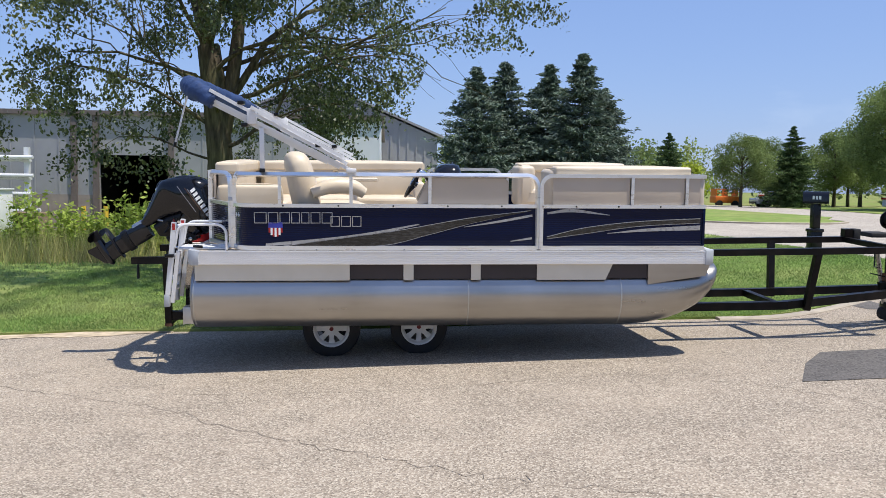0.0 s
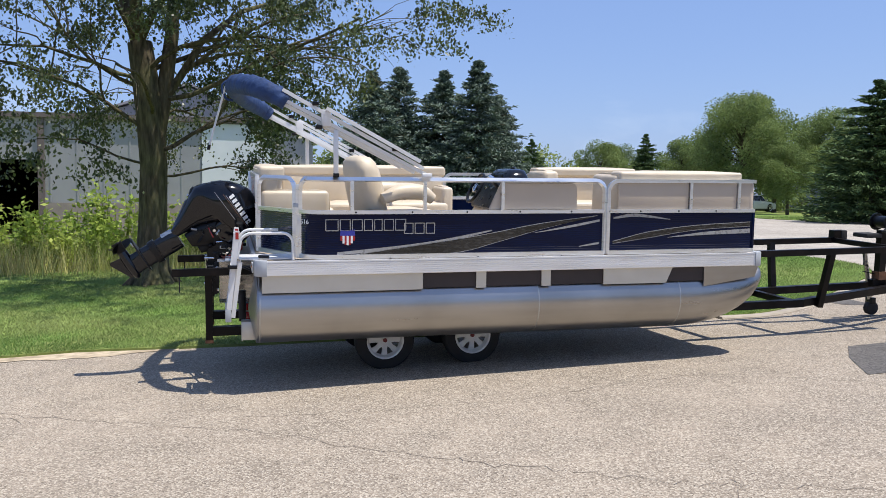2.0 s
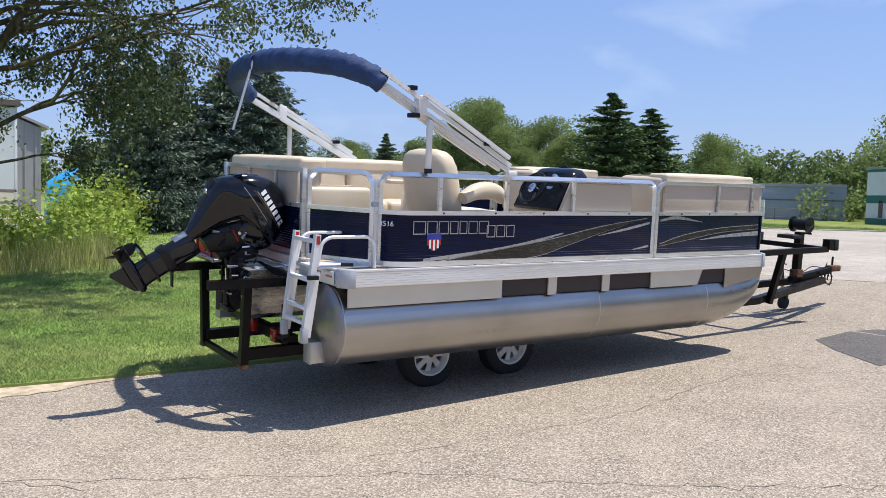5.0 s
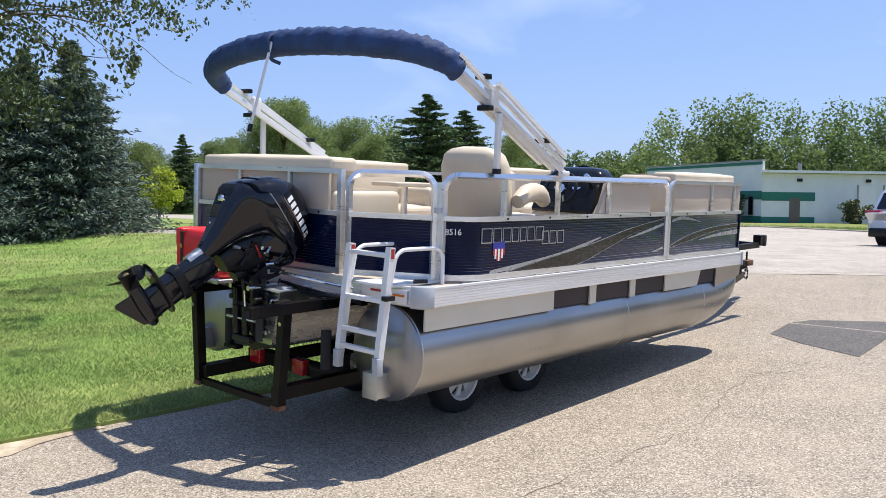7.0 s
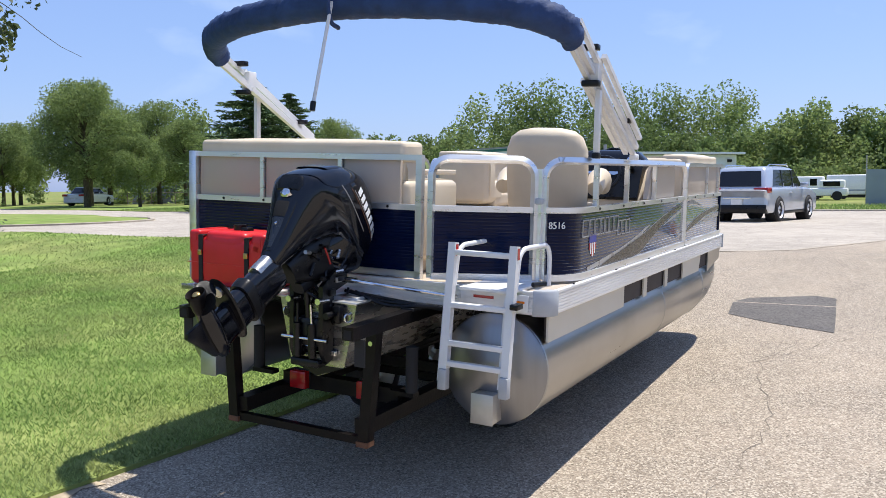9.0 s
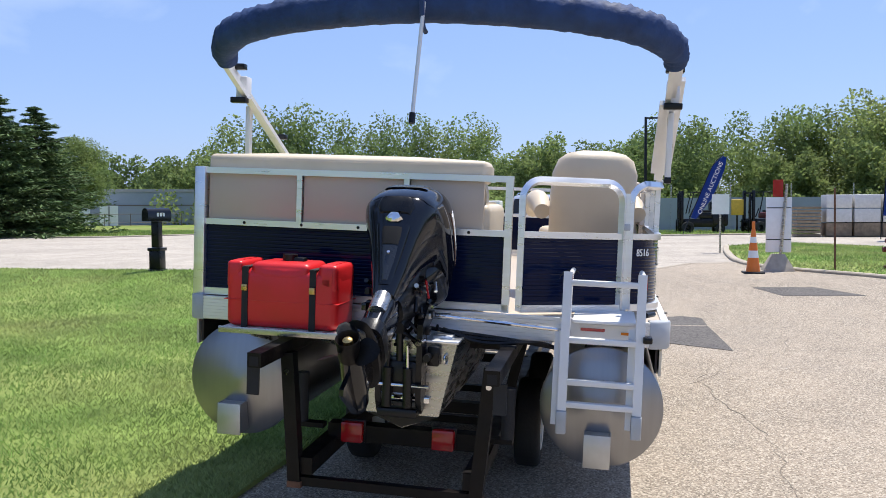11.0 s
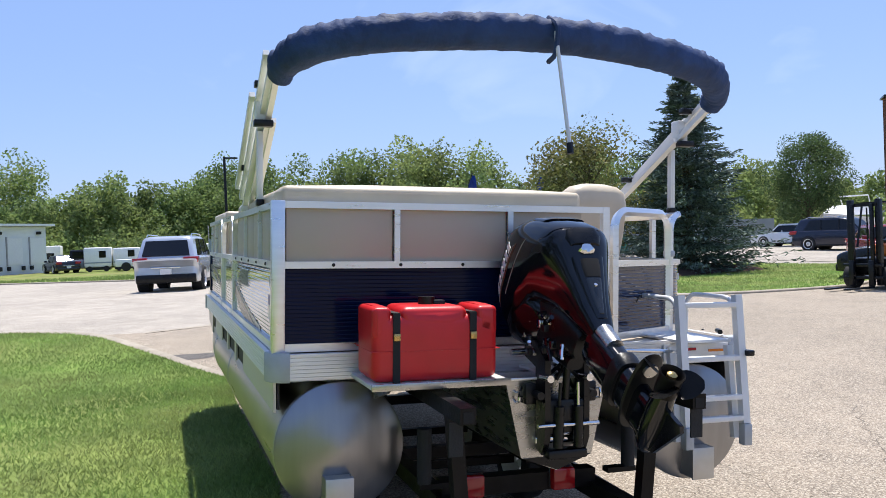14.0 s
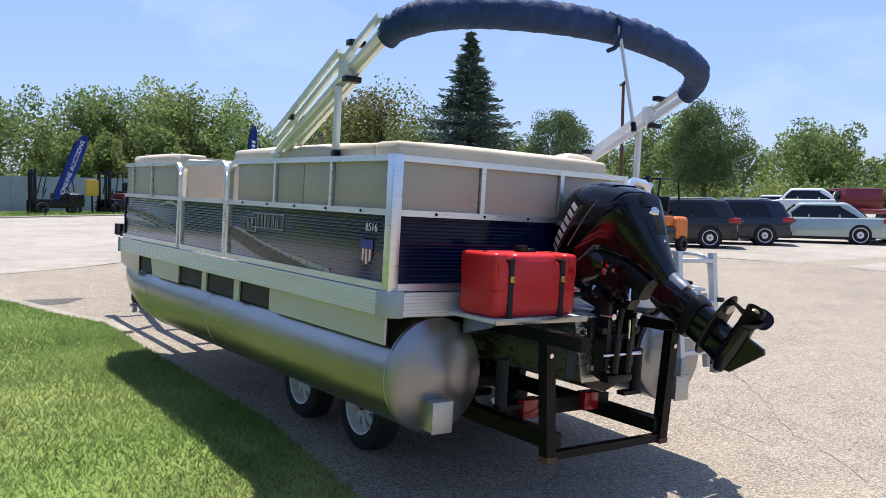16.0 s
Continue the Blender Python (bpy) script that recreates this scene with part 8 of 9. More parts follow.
silver = paint("silver_car_paint", (0.55, 0.58, 0.63), 0.5)
blackp = paint("black_car_paint", (0.008, 0.009, 0.012), 0.1)
navyp = paint("dark_blue_car_paint", (0.012, 0.016, 0.035), 0.2)
sage = paint("pale_green_car_paint", (0.36, 0.43, 0.40), 0.4)
whitep = paint("white_car_paint", (0.72, 0.73, 0.74), 0.0)
redp = paint("red_car_paint", (0.20, 0.012, 0.016), 0.2)
car("silver compact SUV standing on the pale road", "car", silver, 22.2, 1.05, -11)


def lot_height(x, y):
    """The car lot, with a raised bank at its far end."""
    return H(x, y) + 0.006 + 0.65 * ease(-y, 27, 37) * (1 - ease(x, 23, 29))


def by_rear_wheel(lab, body, wx, wy, yaw, **k):
    """Places a car by its rear-left wheel."""
    ln, wd_ = k.get("length", 4.7), k.get("width", 1.85)
    a = radians(yaw)
    hx, hy = math.cos(a), math.sin(a)
    f = k.pop("size", 1.0)
    ob = car(lab, "car", body, wx + f * (0.3 * ln * hx + 0.42 * wd_ * hy), wy + f * (0.3 * ln * hy - 0.42 * wd_ * hx), yaw, z=lot_height(wx, wy) - 0.004, **k)
    ob.scale = (f, f, f)


by_rear_wheel("black SUV parked in the lot", blackp, 10.15, -18.25, 41, length=4.5, size=0.89)
by_rear_wheel("dark blue SUV parked in the lot", navyp, 10.3, -21.3, 41, length=4.5, size=0.89)
by_rear_wheel("pale green sedan parked in the lot", sage, 9.2, -25.2, 34, length=4.9, height=1.45, kind="sedan")
by_rear_wheel("dark blue sedan parked in the lot", navyp, 6.6, -28.6, 34, length=4.8, height=1.45, kind="sedan")
car("white sedan on a raised lot", "car", whitep, 17.4, -35.0, 30, height=1.45, kind="sedan", z=lot_height(17.4, -35))
car("white sedan parked in the far lot", "car", whitep, 37.5, -36.1, 20, height=1.45, kind="sedan", z=lot_height(37.5, -36.1))
car("dark minivan parked in the far lot", "car", navyp, 28.7, -31.8, 200, height=1.72, z=lot_height(28.7, -31.8))
car("dark red sedan parked in the lot", "car", redp, 20.0, -25.6, 150, height=1.45, kind="sedan", z=lot_height(20, -25.6))
car("silver sedan parked in the far lot", "car", silver, 27.0, -47.0, 30, height=1.45, kind="sedan", z=lot_height(27, -47))
car("light blue hatchback on the road", "car", silver, 34.2, 64.6, 175, height=1.5)
car("white car parked under the trees", "car", whitep, 42.0, 57.5, 20, height=1.5, kind="sedan", z=0.55)
car("black car parked behind the white building", "car", blackp, 70.0, 9.4, 20, height=1.45, kind="sedan", z=0.28)

# gravelly car lot below the island
bm = bm_new()
bm.faces.new([bm.verts.new(p) for p in ((-60, -80, 0), (41, -80, 0), (41, -25, 0), (18, -24, 0), (12, -18.0, 0), (10.6, -15.2, 0), (-60, -15.2, 0))])
for yb in (-16.5, -18.5, -20, -22, -24, -26, -28, -30, -32, -34, -36, -45):
    bmesh.ops.bisect_plane(bm, geom=bm.verts[:] + bm.edges[:] + bm.faces[:], plane_co=(0, yb, 0), plane_no=(0, 1, 0))
for xb in range(-20, 41, 2):
    bmesh.ops.bisect_plane(bm, geom=bm.verts[:] + bm.edges[:] + bm.faces[:], plane_co=(xb, 0, 0), plane_no=(1, 0, 0))
for v in bm.verts:
    v.co.z = lot_height(v.co.x, v.co.y)
solo("parking_lot", bm, M["road"], "pale gravelly car lot beyond the grass island", "parking lot", kind="structure", smooth=0)


def forklift(x, y, z, yaw, paint_mat, lab, k=1.0):
    r = thing("forklift", lab, "forklift", "forklifts")
    for s in (-1, 1):
        part("mast_rail", boxes((0.95, 1.08, s * 0.36 - 0.06, s * 0.36 + 0.06, 0.1, 2.15), bev=0.01), M["dark"], r)
        part("inner_mast", boxes((1.085, 1.16, s * 0.25 - 0.04, s * 0.25 + 0.04, 0.1, 2.05), bev=0.01), M["dark"], r)
        part("fork_tine", boxes((1.2, 2.2, s * 0.25 - 0.06, s * 0.25 + 0.06, 0.05, 0.09), bev=0.01), M["dark"], r)
        part("fork_shank", boxes((1.17, 1.23, s * 0.25 - 0.06, s * 0.25 + 0.06, 0.05, 0.7), bev=0.01), M["dark"], r)
        part("roof_post", sweep(bm_new(), [(-0.75, s * 0.42, 1.1), (-0.6, s * 0.42, 2.08), (0.45, s * 0.42, 2.08), (0.7, s * 0.42, 1.0)], 0.03, n=6), M["dark"], r)
        wheel("wheel", 0.75, s * 0.5, 0.30, 0.30, 0.22, 0.15, s, r, M["dark"], 5)
        wheel("wheel", -0.85, s * 0.45, 0.24, 0.24, 0.18, 0.12, s, r, M["dark"], 5)
    part("mast_crosshead", boxes((0.95, 1.1, -0.36, 0.36, 1.98, 2.06)), M["dark"], r)
    part("carriage", boxes((1.10, 1.17, -0.5, 0.5, 0.25, 0.32), (1.10, 1.17, -0.5, 0.5, 0.55, 0.62), bev=0.006), M["dark"], r)
    part("chassis", boxes((-0.9, 0.9, -0.45, 0.45, 0.32, 0.75), bev=0.06), M["dark"], r)
    part("counterweight", boxes((-1.25, -0.45, -0.48, 0.48, 0.35, 1.02), bev=0.12, seg=3), paint_mat, r, "painted counterweight")
    part("hood", boxes((-0.55, 0.15, -0.38, 0.38, 0.755, 1.05), bev=0.05), paint_mat, r)
    part("seat", boxes((-0.45, 0.0, -0.25, 0.25, 1.055, 1.17), (-0.50, -0.38, -0.25, 0.25, 1.17, 1.6), bev=0.04), M["dark"], r)
    part("overhead_guard", boxes(*[(-0.6 + 0.2 * i, -0.54 + 0.2 * i, -0.42, 0.42, 2.07, 2.10) for i in range(6)]), M["dark"], r)
    part("steering_column", sweep(bm_new(), [(0.6, 0, 0.8), (0.4, 0, 1.25)], 0.03, n=6), M["dark"], r)
    part("hydraulic_hose", sweep(bm_new(), smooth_line([(1.08, 0.1, 0.5), (1.1, 0.12, 1.2), (1.08, 0.1, 1.95)], 5), 0.02, n=6), M["dark"], r)
    r.matrix_world = pose(x, y, z, 0, 0, yaw) @ Matrix.Diagonal((k, k, k, 1))
    return r


forklift(9.6, -15.0, H(9.6, -15.0), 102, M["orange"], "orange and black forklift standing at the kerb", 0.98)
forklift(38.3, -5.4, H(38), 95, M["dark"], "dark forklift in front of the screen fence")
forklift(39.0, -8.6, H(38), 120, M["maroon"], "dark red forklift in front of the screen fence")

# mailbox
mb = thing("mailbox", "black mailbox on a thick post at the lawn's edge", "mailbox", at=(7.95, 7.4, 0.57))
mx, my = 7.95, 7.4
part("post_base", boxes((mx - 0.13, mx + 0.13, my - 0.13, my + 0.13, 0.54, 0.62), (mx - 0.11, mx + 0.11, my - 0.11, my + 0.11, 0.62, 0.97), (mx - 0.13, mx + 0.13, my - 0.13, my + 0.13, 0.97, 1.03), bev=0.008), M["dark"], mb)
part("post", boxes((mx - 0.075, mx + 0.075, my - 0.075, my + 0.075, 1.035, 1.53), bev=0.006), M["dark"], mb, "square black post")
bm = bm_new()
ring = [(-0.115, 0.0), (0.115, 0.0)] + [(0.115 * math.cos(radians(a)), 0.13 + 0.115 * math.sin(radians(a))) for a in range(0, 181, 20)]
loft(bm, [[(mx + u, my + q, 1.535 + v) for u, v in ring] for q in (-0.24, 0.24)])
bmesh.ops.rotate(bm, verts=bm.verts, cent=(mx, my, 0), matrix=Matrix.Rotation(radians(60), 3, "Z"))
box_ = part("box", bm, M["black"], mb, "rounded black box")
bm = boxes((mx - 0.12, mx - 0.1165, my - 0.10, my - 0.06, 1.62, 1.69), (mx - 0.12, mx - 0.1165, my - 0.04, my, 1.62, 1.69), (mx - 0.12, mx - 0.1165, my + 0.02, my + 0.06, 1.62, 1.69))
bmesh.ops.rotate(bm, verts=bm.verts, cent=(mx, my, 0), matrix=Matrix.Rotation(radians(60), 3, "Z"))
part("white_bars", bm, M["white"], box_)

# hydrant
hy = thing("fire_hydrant", "dark red fire hydrant on the grass island", "hydrant", at=(13.9, -7.2, 0.30))
hx_, hy_ = 13.9, -7.2
part("hydrant_barrel", sweep(bm_new(), [(hx_, hy_, 0.30), (hx_, hy_, 0.36), (hx_, hy_, 0.37), (hx_, hy_, 0.88), (hx_, hy_, 0.90), (hx_, hy_, 0.95), (hx_, hy_, 1.06), (hx_, hy_, 1.09), (hx_, hy_, 1.15)], 0.1, n=16,
     radii=[0.16, 0.16, 0.115, 0.11, 0.15, 0.15, 0.09, 0.04, 0.035]), M["maroon"], hy)
for d in ((1, 0), (0, 1), (0, -1)):
    part("hose_outlet", cyl(bm_new(), (hx_, hy_, 0.74), (hx_ + d[0] * 0.2 , hy_ + d[1] * 0.19, 0.74), 0.06, 12), M["maroon"], hy)

# cone, sign stand, stakes, flags by the island's corner
co = thing("traffic_cone", "orange and white traffic cone by the kerb", "traffic cone", at=(12.9, -4.06, 0.28))
part("cone_base", boxes((12.68, 13.12, -4.28, -3.84, 0.275, 0.315), bev=0.01), M["rubber"], co)
for z0, z1, mt in ((0.315, 0.62, M["orange"]), (0.62, 0.78, M["white"]), (0.78, 0.95, M["orange"]), (0.95, 1.08, M["white"]), (1.08, 1.24, M["orange"])):
    r0, r1 = 0.15 - (z0 - 0.315) * 0.115, 0.15 - (z1 - 0.315) * 0.115
    part("cone_band", cyl(bm_new(), (12.9, -4.06, z0), (12.9, -4.06, z1), r0, 18, r1), mt, co)
part("cone_tip", cyl(bm_new(), (12.9, -4.06, 1.24), (12.9, -4.06, 1.42), 0.035, 10), M["orange"], co)
st = thing("sign_stand", "white panel sign on a grey concrete foot", "sign", at=(13.7, -4.75, 0.28))
sx, sy = 13.7, -4.75
part("concrete_foot", loft(bm_new(), [[(sx + a * q, sy + b * q, z) for a, b in ((-1, -1), (1, -1), (1, 1), (-1, 1))] for q, z in ((0.33, 0.27), (0.30, 0.34), (0.13, 0.66))]), M["concrete"], st, smooth=0)
part("sign_panel", boxes((sx - 0.04, sx - 0.01, sy - 0.28, sy + 0.27, 0.70, 1.95), bev=0.006), M["white"], st)
part("sign_board", boxes((sx - 0.045, sx - 0.041, sy - 0.27, sy + 0.26, 0.98, 1.0), (sx - 0.045, sx - 0.041, sy - 0.27, sy + 0.26, 1.7, 1.72)), M["dark"], st)
part("sign_pole", cyl(bm_new(), (sx - 0.07, sy - 0.05, 0.66), (sx - 0.09, sy - 0.16, 2.25), 0.035, 8), M["hull"], st)
part("sign_back", boxes((sx + 0.0, sx + 0.02, sy - 0.10, sy + 0.12, 1.96, 2.35)), M["redlens"], st)
sk = thing("metal_stake", "thin grey metal stake by the kerb", "stake", at=(13.4, -5.9, 0.28))
part("stake_rod", cyl(bm_new(), (13.4, -5.9, 0.25), (13.4, -5.87, 2.1), 0.022, 6), M["rust"], sk)
sg = thing("small_sign", "small white sign on a thin post", "sign", at=(20.0, -4.4, 0.3))
part("sign_post", cyl(bm_new(), (20, -4.4, 0.28), (20, -4.4, 1.9), 0.03, 6), M["hull"], sg)
part("sign_face", boxes((19.94, 19.97, -4.65, -4.15, 1.45, 2.05)), M["white"], sg)


def feather(x, y, z, h, yaw, words, lean=0.0, bars=False):
    """A blue feather flag on a curved pole."""
    r = thing("feather_flag", "blue feather flag with white lettering", "flag", "feather flags")
    part("flag_pole", sweep(bm_new(), smooth_line([(0, 0, 0), (0.0, 0, h * 0.55), (0.04, 0, h * 0.85), (0.32, 0, h)], 6), 0.02, n=6), M["dark"], r)
    bm = bm_new()
    rows = []
    for i in range(15):
        t = i / 14
        zz_ = h * (0.22 + 0.76 * t)
        x0 = 0.03 + (0.28 * ((t - 0.75) / 0.25) ** 2 if t > 0.75 else 0)
        w = 0.62 * min(1, 0.45 + t * 1.4) if t < 0.75 else 0.62 * (1 - 0.28 * ((t - 0.75) / 0.25) ** 2)
        rows.append([bm.verts.new((x0 + (w - (x0 - 0.03)) * k / 6, 0.03 * math.sin(k * 1.1 + t * 4), zz_)) for k in range(7)])
    for a, b in zip(rows, rows[1:]):
        for k in range(6):
            bm.faces.new((a[k], a[k + 1], b[k + 1], b[k]))
    bmesh.ops.solidify(bm, geom=bm.faces[:], thickness=0.004)
    f = part("flag_cloth", bm, M["flag"], r, "blue cloth", smooth=60)
    if words:
        for s in (-1, 1):
            m = Matrix.Translation((0.34, s * 0.045, h * 0.60)) @ Euler((radians(90), radians(-90) if s < 0 else radians(90), 0)).to_matrix().to_4x4()
            if s > 0:
                m = Matrix.Translation((0.34, 0.045, h * 0.60)) @ Euler((radians(90), radians(-90), radians(180))).to_matrix().to_4x4() @ Matrix.Rotation(radians(180), 4, "Z")
            text_part(words, 0.30, M["white"], f, m, name="lettering")
    else:
        for k in range(12):
            zb_ = h * 0.36 + k * h * 0.040
            if k != 8:
                part("letter_bar", boxes((0.22, 0.46, -0.045, -0.040, zb_, zb_ + h * 0.026), (0.22, 0.46, 0.040, 0.045, zb_, zb_ + h * 0.026)), M["white"], f)
    r.matrix_world = pose(x, y, z, 0, 0, yaw) @ pose(0, 0, 0, 0, lean, 0)
    return r


feather(29.6, -11.4, 0.46, 4.3, -60, "", 5)
feather(34.6, -4.2, 0.46, 4.3, -70, "ONLINE AUCTIONS", 24)
feather(31.0, -15.4, 0.46, 4.3, -60, "", 6)

# pallets, crates and stored frames beyond the island
cr = thing("crate_stack", "tan crates stacked in two rows behind the kerb", "crates", at=(33, -12, 0.3))
for i in range(3):
    for k in range(3):
        part("crate", boxes((33.0, 34.1, -11.2 - k * 1.15, -10.15 - k * 1.15, 0.30 + i * 0.62, 0.88 + i * 0.62), bev=0.03), M["tray"] if i else M["wood"], cr)
ib = thing("pallet_pile", "dark weathered pallets piled up", "pallets", at=(33, -9, 0.3))
for i in range(9):
    part("pallet_deck", boxes((32.8, 33.9, -9.9, -8.9, 0.30 + i * 0.15, 0.40 + i * 0.15)), M["wood"], ib)
fr_ = thing("steel_frames", "grey and green steel frames stored on the lot", "frames", at=(36, -20, 0.3))
for k in range(7):
    y0 = -18.0 - k * 0.9
    part("frame_tube", sweep(bm_new(), [(35.5, y0, 0.4), (35.5, y0 - 0.45, 1.9), (35.5, y0 - 0.9, 0.4)], 0.05, n=6), M["hull"], fr_)
part("frame_rail", boxes((35.4, 35.6, -24.6, -17.8, 1.9, 2.0), (35.4, 35.6, -24.6, -17.8, 0.3, 0.4)), M["hull"], fr_)
part("green_crate", boxes((36.0, 37.5, -23.5, -20.0, 0.3, 1.5), bev=0.05), M["green"], fr_)
hb = thing("grey_container", "pale grey steel container on the lot", "container", at=(38, -17.5, 0.3))
part("container_body", boxes((37.5, 40.5, -17.8, -14.6, 0.30, 2.1), bev=0.03), M["siding"], hb)
db = thing("dark_skip", "dark skip on the gravel lot", "skip", at=(39, -14, 0.3))
part("skip_body", loft(bm_new(), [[(x, y, 0.32) for x, y in round_rect(38.2, 40.2, -14.2, -11.9, 0.1, 2)], [(x, y, 1.5) for x, y in round_rect(37.9, 40.5, -14.5, -11.6, 0.1, 2)]]), M["dark"], db)

# motor cruiser stored in the lot
cb = thing("motor_cruiser", "white motor cruiser stored behind the parked cars", "boat", at=(37, -42, 1.0))
rings = []
for t, w, zk, zd in ((0, 1.25, 1.3, 2.3), (0.3, 1.3, 1.2, 2.3), (0.6, 1.15, 1.3, 2.4), (0.85, 0.6, 1.7, 2.55), (1.0, 0.03, 2.3, 2.65)):
    xx = 8.0 * t
    rings.append([(xx, w, zd), (xx, w * 0.85, (zk + zd) / 2), (xx, 0, zk), (xx, -w * 0.85, (zk + zd) / 2), (xx, -w, zd)])
bm = loft(bm_new(), rings)
bmesh.ops.transform(bm, matrix=pose(40.5, -45.0, -0.2, 0, 0, 118), verts=bm.verts)
part("hull", bm, M["white"], cb)
bm = bm_new()
loft(bm, [[(x, y, 2.1) for x, y in round_rect(1.5, 6.2, -0.95, 0.95, 0.3, 3)], [(x, y, 2.75) for x, y in round_rect(1.8, 4.6, -0.8, 0.8, 0.3, 3)]])
bmesh.ops.transform(bm, matrix=pose(40.5, -45.0, 0.2, 0, 0, 118), verts=bm.verts)
part("cabin_top", bm, M["white"], cb)
bm = sweep(bm_new(), [(1.6, -0.9, 2.6), (2.2, -0.9, 3.4), (2.2, 0.9, 3.4), (1.6, 0.9, 2.6)], 0.05, n=6)
bmesh.ops.transform(bm, matrix=pose(40.5, -45.0, 0.2, 0, 0, 118), verts=bm.verts)
part("radar_arch", bm, M["white"], cb)
part("cradle", boxes((37, 39.5, -43.5, -40, 0.6, 1.25)), M["steel"], cb)

# campers and trucks behind the silver SUV
for k, (x, y, w, h) in enumerate(((68.2, 6.45, 2.1, 1.95), (68.5, 4.25, 2.1, 1.85), (77.0, 11.4, 2.6, 2.3), (69.5, -0.2, 6.4, 1.95))):
    cv = thing("white_camper", "white camper van parked in the far yard", "camper", "campers", at=(x, y, 0.28))
    part("camper_body", boxes((x, x + 2.2, y - w / 2, y + w / 2, 0.62, h + 0.3), bev=0.12, seg=3), M["white"], cv)
    part("camper_window", boxes((x - 0.012, x + 0.02, y - w * 0.3, y - w * 0.05, 1.4, 1.95)), M["window"], cv)
    part("camper_stripe", boxes((x - 0.01, x + 0.02, y - w * 0.48, y + w * 0.48, 0.95, 1.05)), M["bluegrey"], cv)
    for s in (-0.3, 0.3):
        part("camper_wheel", cyl(bm_new(), (x - 0.01, y + w * s, 0.50), (x + 0.25, y + w * s, 0.50), 0.23, 16), M["rubber"], cv)
    part("camper_skirt", boxes((x + 0.05, x + 2.1, y - w * 0.45, y + w * 0.45, 0.40, 0.63)), M["dark"], cv)

pk = thing("pickup_truck", "white pickup truck in the far yard", "truck", at=(66, 3.1, 0.28))
part("truck_body", boxes((65.2, 66.9, 1.2, 5.0, 0.62, 1.20), bev=0.08), M["white"], pk)
part("truck_cab", boxes((65.3, 66.8, 1.4, 3.2, 1.205, 1.85), bev=0.15, seg=3), M["white"], pk)
part("cab_window", boxes((65.285, 65.3, 1.7, 2.9, 1.35, 1.72)), M["window"], pk)
for y in (1.9, 4.2):
    part("truck_wheel", cyl(bm_new(), (65.15, y, 0.62), (65.4, y, 0.62), 0.36, 16), M["rubber"], pk)
dt = thing("dark_truck", "dark lorry parked beside the far trailers", "truck", at=(70, 8.6, 0.28))
part("truck_body", boxes((69, 71.2, 7.4, 8.6, 0.7, 2.1), bev=0.1), M["dark"], dt)
part("truck_hood", boxes((68.6, 69.0, 7.5, 9.2, 0.6, 1.3), bev=0.08), M["bluegrey"], dt)
part("cab_window", boxes((68.98, 69.0, 7.6, 8.4, 1.45, 1.95)), M["window"], dt)
rt_ = thing("red_truck", "dark red flatbed truck behind the parked cars", "truck", at=(15.5, -36, 1.2))
bm = boxes((-0.9, 0.9, -1.4, 0.2, 0.35, 1.55), (-0.8, 0.8, 0.2, 1.3, 0.35, 0.95), (-0.95, 0.95, -5.5, -1.45, 0.4, 0.62), bev=0.06)
bmesh.ops.transform(bm, matrix=pose(15.6, -36.0, 1.1, 0, 0, -122), verts=bm.verts)
part("truck_body", bm, redp, rt_)
for sx_ in (0.91, -0.91):
    bm = boxes((sx_ - 0.005, sx_ + 0.005, -0.9, 0.0, 0.95, 1.4))
    bmesh.ops.transform(bm, matrix=pose(15.6, -36.0, 1.1, 0, 0, -122), verts=bm.verts)
    part("cab_window", bm, M["window"], rt_)
for wx, wy in ((0.8, 0.8), (-0.8, 0.8), (0.8, -4.2), (-0.8, -4.2)):
    bm = bm_new()
    cyl(bm, (wx - 0.12, wy, 0.36), (wx + 0.12, wy, 0.36), 0.36, 16)
    bmesh.ops.transform(bm, matrix=pose(15.6, -36.0, 0.94, 0, 0, -122), verts=bm.verts)
    part("truck_wheel", bm, M["rubber"], rt_)

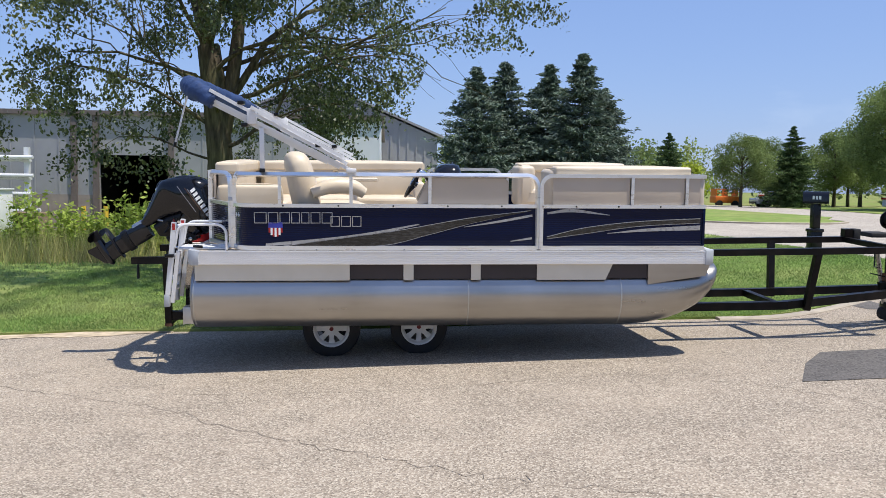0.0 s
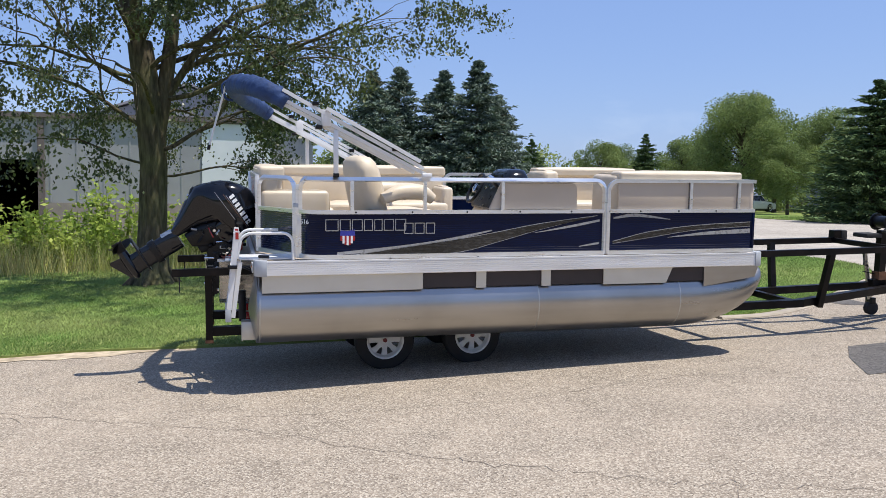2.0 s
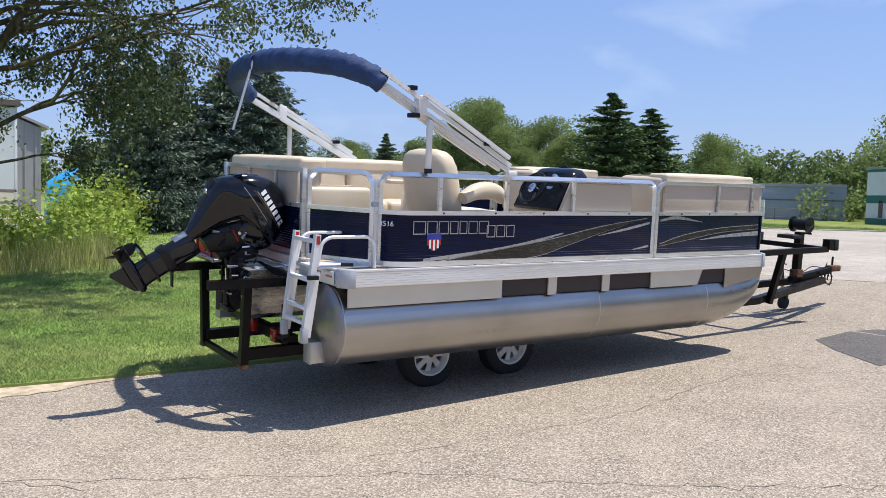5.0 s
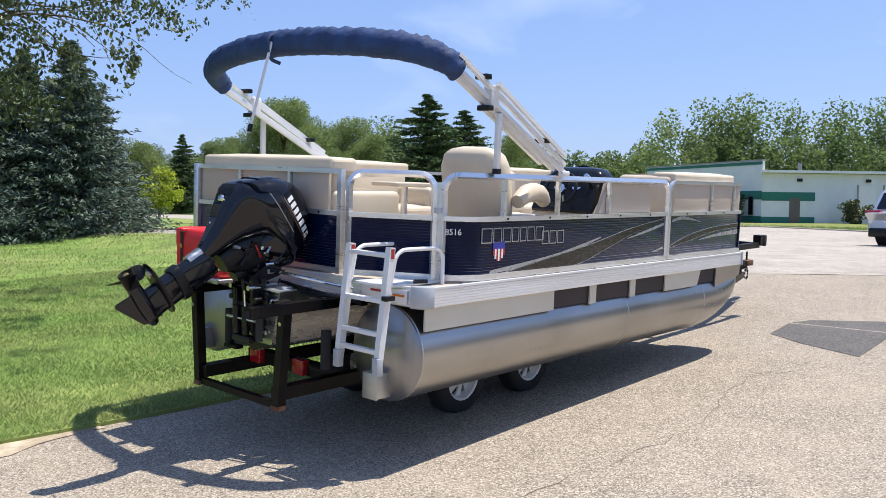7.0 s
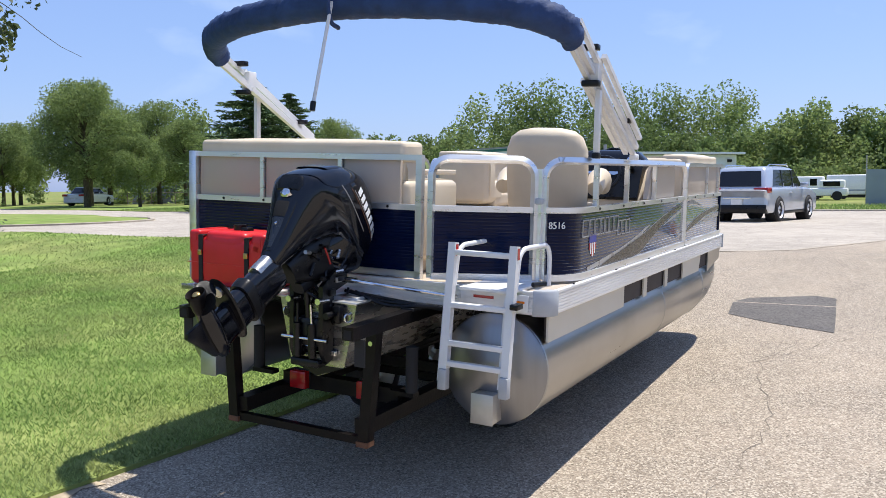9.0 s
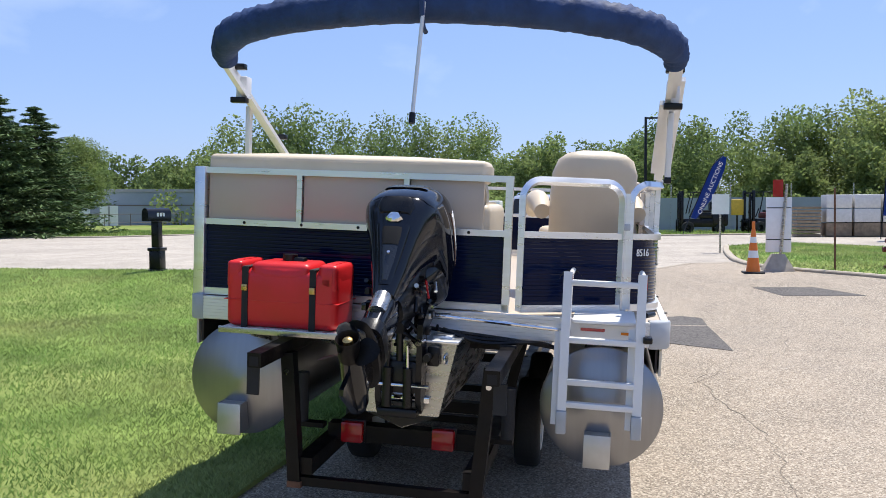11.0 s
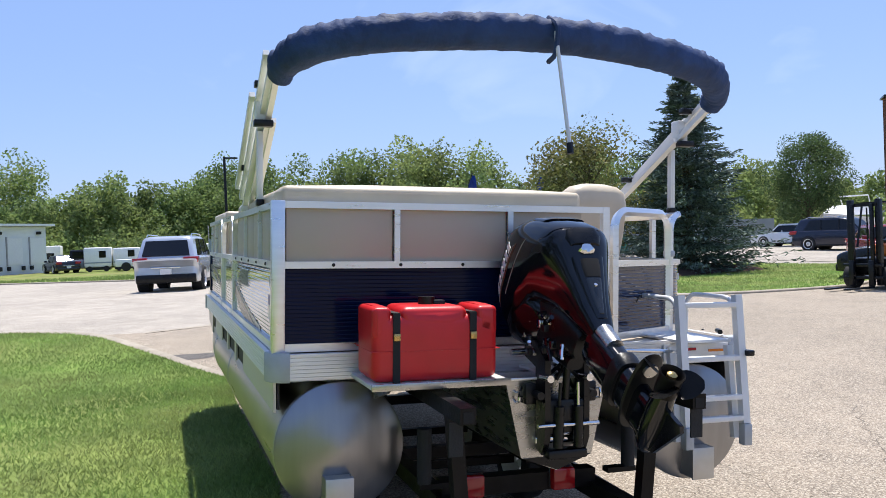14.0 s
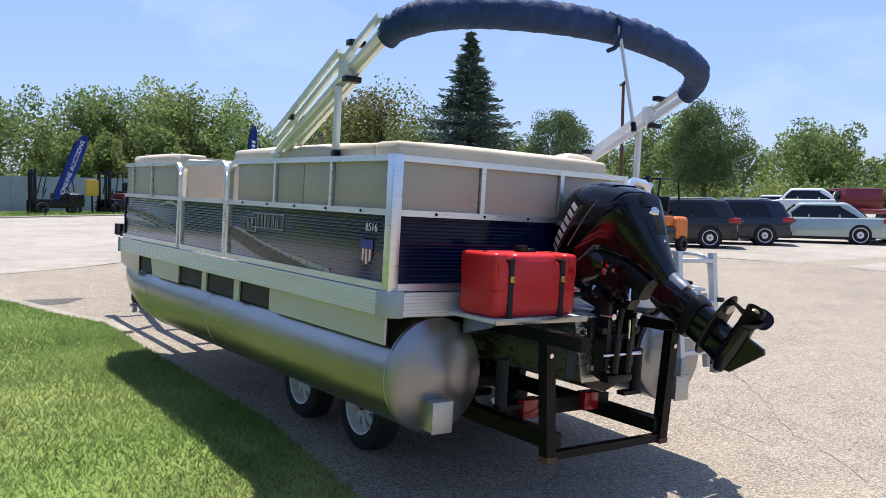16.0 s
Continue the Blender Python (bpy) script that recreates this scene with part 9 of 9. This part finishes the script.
# orange lift machine and roadside sign at the far end of the road
om = thing("orange_lift", "orange lift machine far up the road", "machine", at=(33, 74, 0.25))
part("lift_body", boxes((31.5, 34.5, 73, 75, 0.75, 1.6), bev=0.1), M["orange"], om)
part("lift_cage", boxes((31.6, 31.7, 73.1, 74.9, 1.62, 2.5), (33.0, 33.1, 73.1, 74.9, 1.62, 2.5), (34.3, 34.4, 73.1, 74.9, 1.62, 2.5), (31.6, 34.4, 73.1, 73.2, 2.4, 2.5), (31.6, 34.4, 73.1, 73.2, 1.9, 2.0)), M["orange"], om)
for x in (32.0, 34.0):
    part("lift_wheel", cyl(bm_new(), (x, 72.9, 0.66), (x, 73.3, 0.66), 0.42, 16), M["rubber"], om)
ys_ = thing("yard_sign", "small red and white yard sign on two legs", "sign", at=(39, 78, 0.3))
part("sign_face", boxes((38.2, 39.8, 77.98, 78.02, 0.75, 1.7)), M["white"], ys_)
part("sign_stripe", boxes((38.3, 39.7, 77.95, 77.978, 0.9, 1.1), (38.3, 39.7, 77.95, 77.978, 1.3, 1.5)), M["redlens"], ys_)
for x in (38.3, 39.7):
    part("sign_leg", boxes((x - 0.05, x + 0.05, 77.98, 78.02, 0.2, 0.745)), M["white"], ys_)
tr_ = thing("yellow_stand", "yellow traffic signal stand by the fence", "stand", at=(38.8, -7.1, 0.28))
part("stand_head", boxes((38.6, 38.9, -7.5, -6.9, 1.2, 2.0), bev=0.04), M["yellow"], tr_)
part("stand_leg", sweep(bm_new(), [(38.75, -7.2, 1.2), (38.75, -7.2, 0.27)], 0.05, n=6), M["dark"], tr_)

# things that stand on the road's level
for ob in (fx, cr, ib, fr_, hb, db, tr_):
    ob.location.z += swell(ob.location.x, ob.location.y)
for ob, x, y, k in ((hy, 10.0, -6.05, 0.8), (co, 8.97, -3.5, 0.8), (st, 9.6, -4.02, 0.8), (sk, 9.4, -4.95, 0.8), (sg, 16.0, -3.75, 0.85)):
    ob.location = (x, y, H(x, y) + (0.03 if ob in (hy, sk) else 0.0))
    ob.scale = (k, k, k)
om.scale = (0.8, 0.8, 0.8)
rt_.location.z -= 0.4
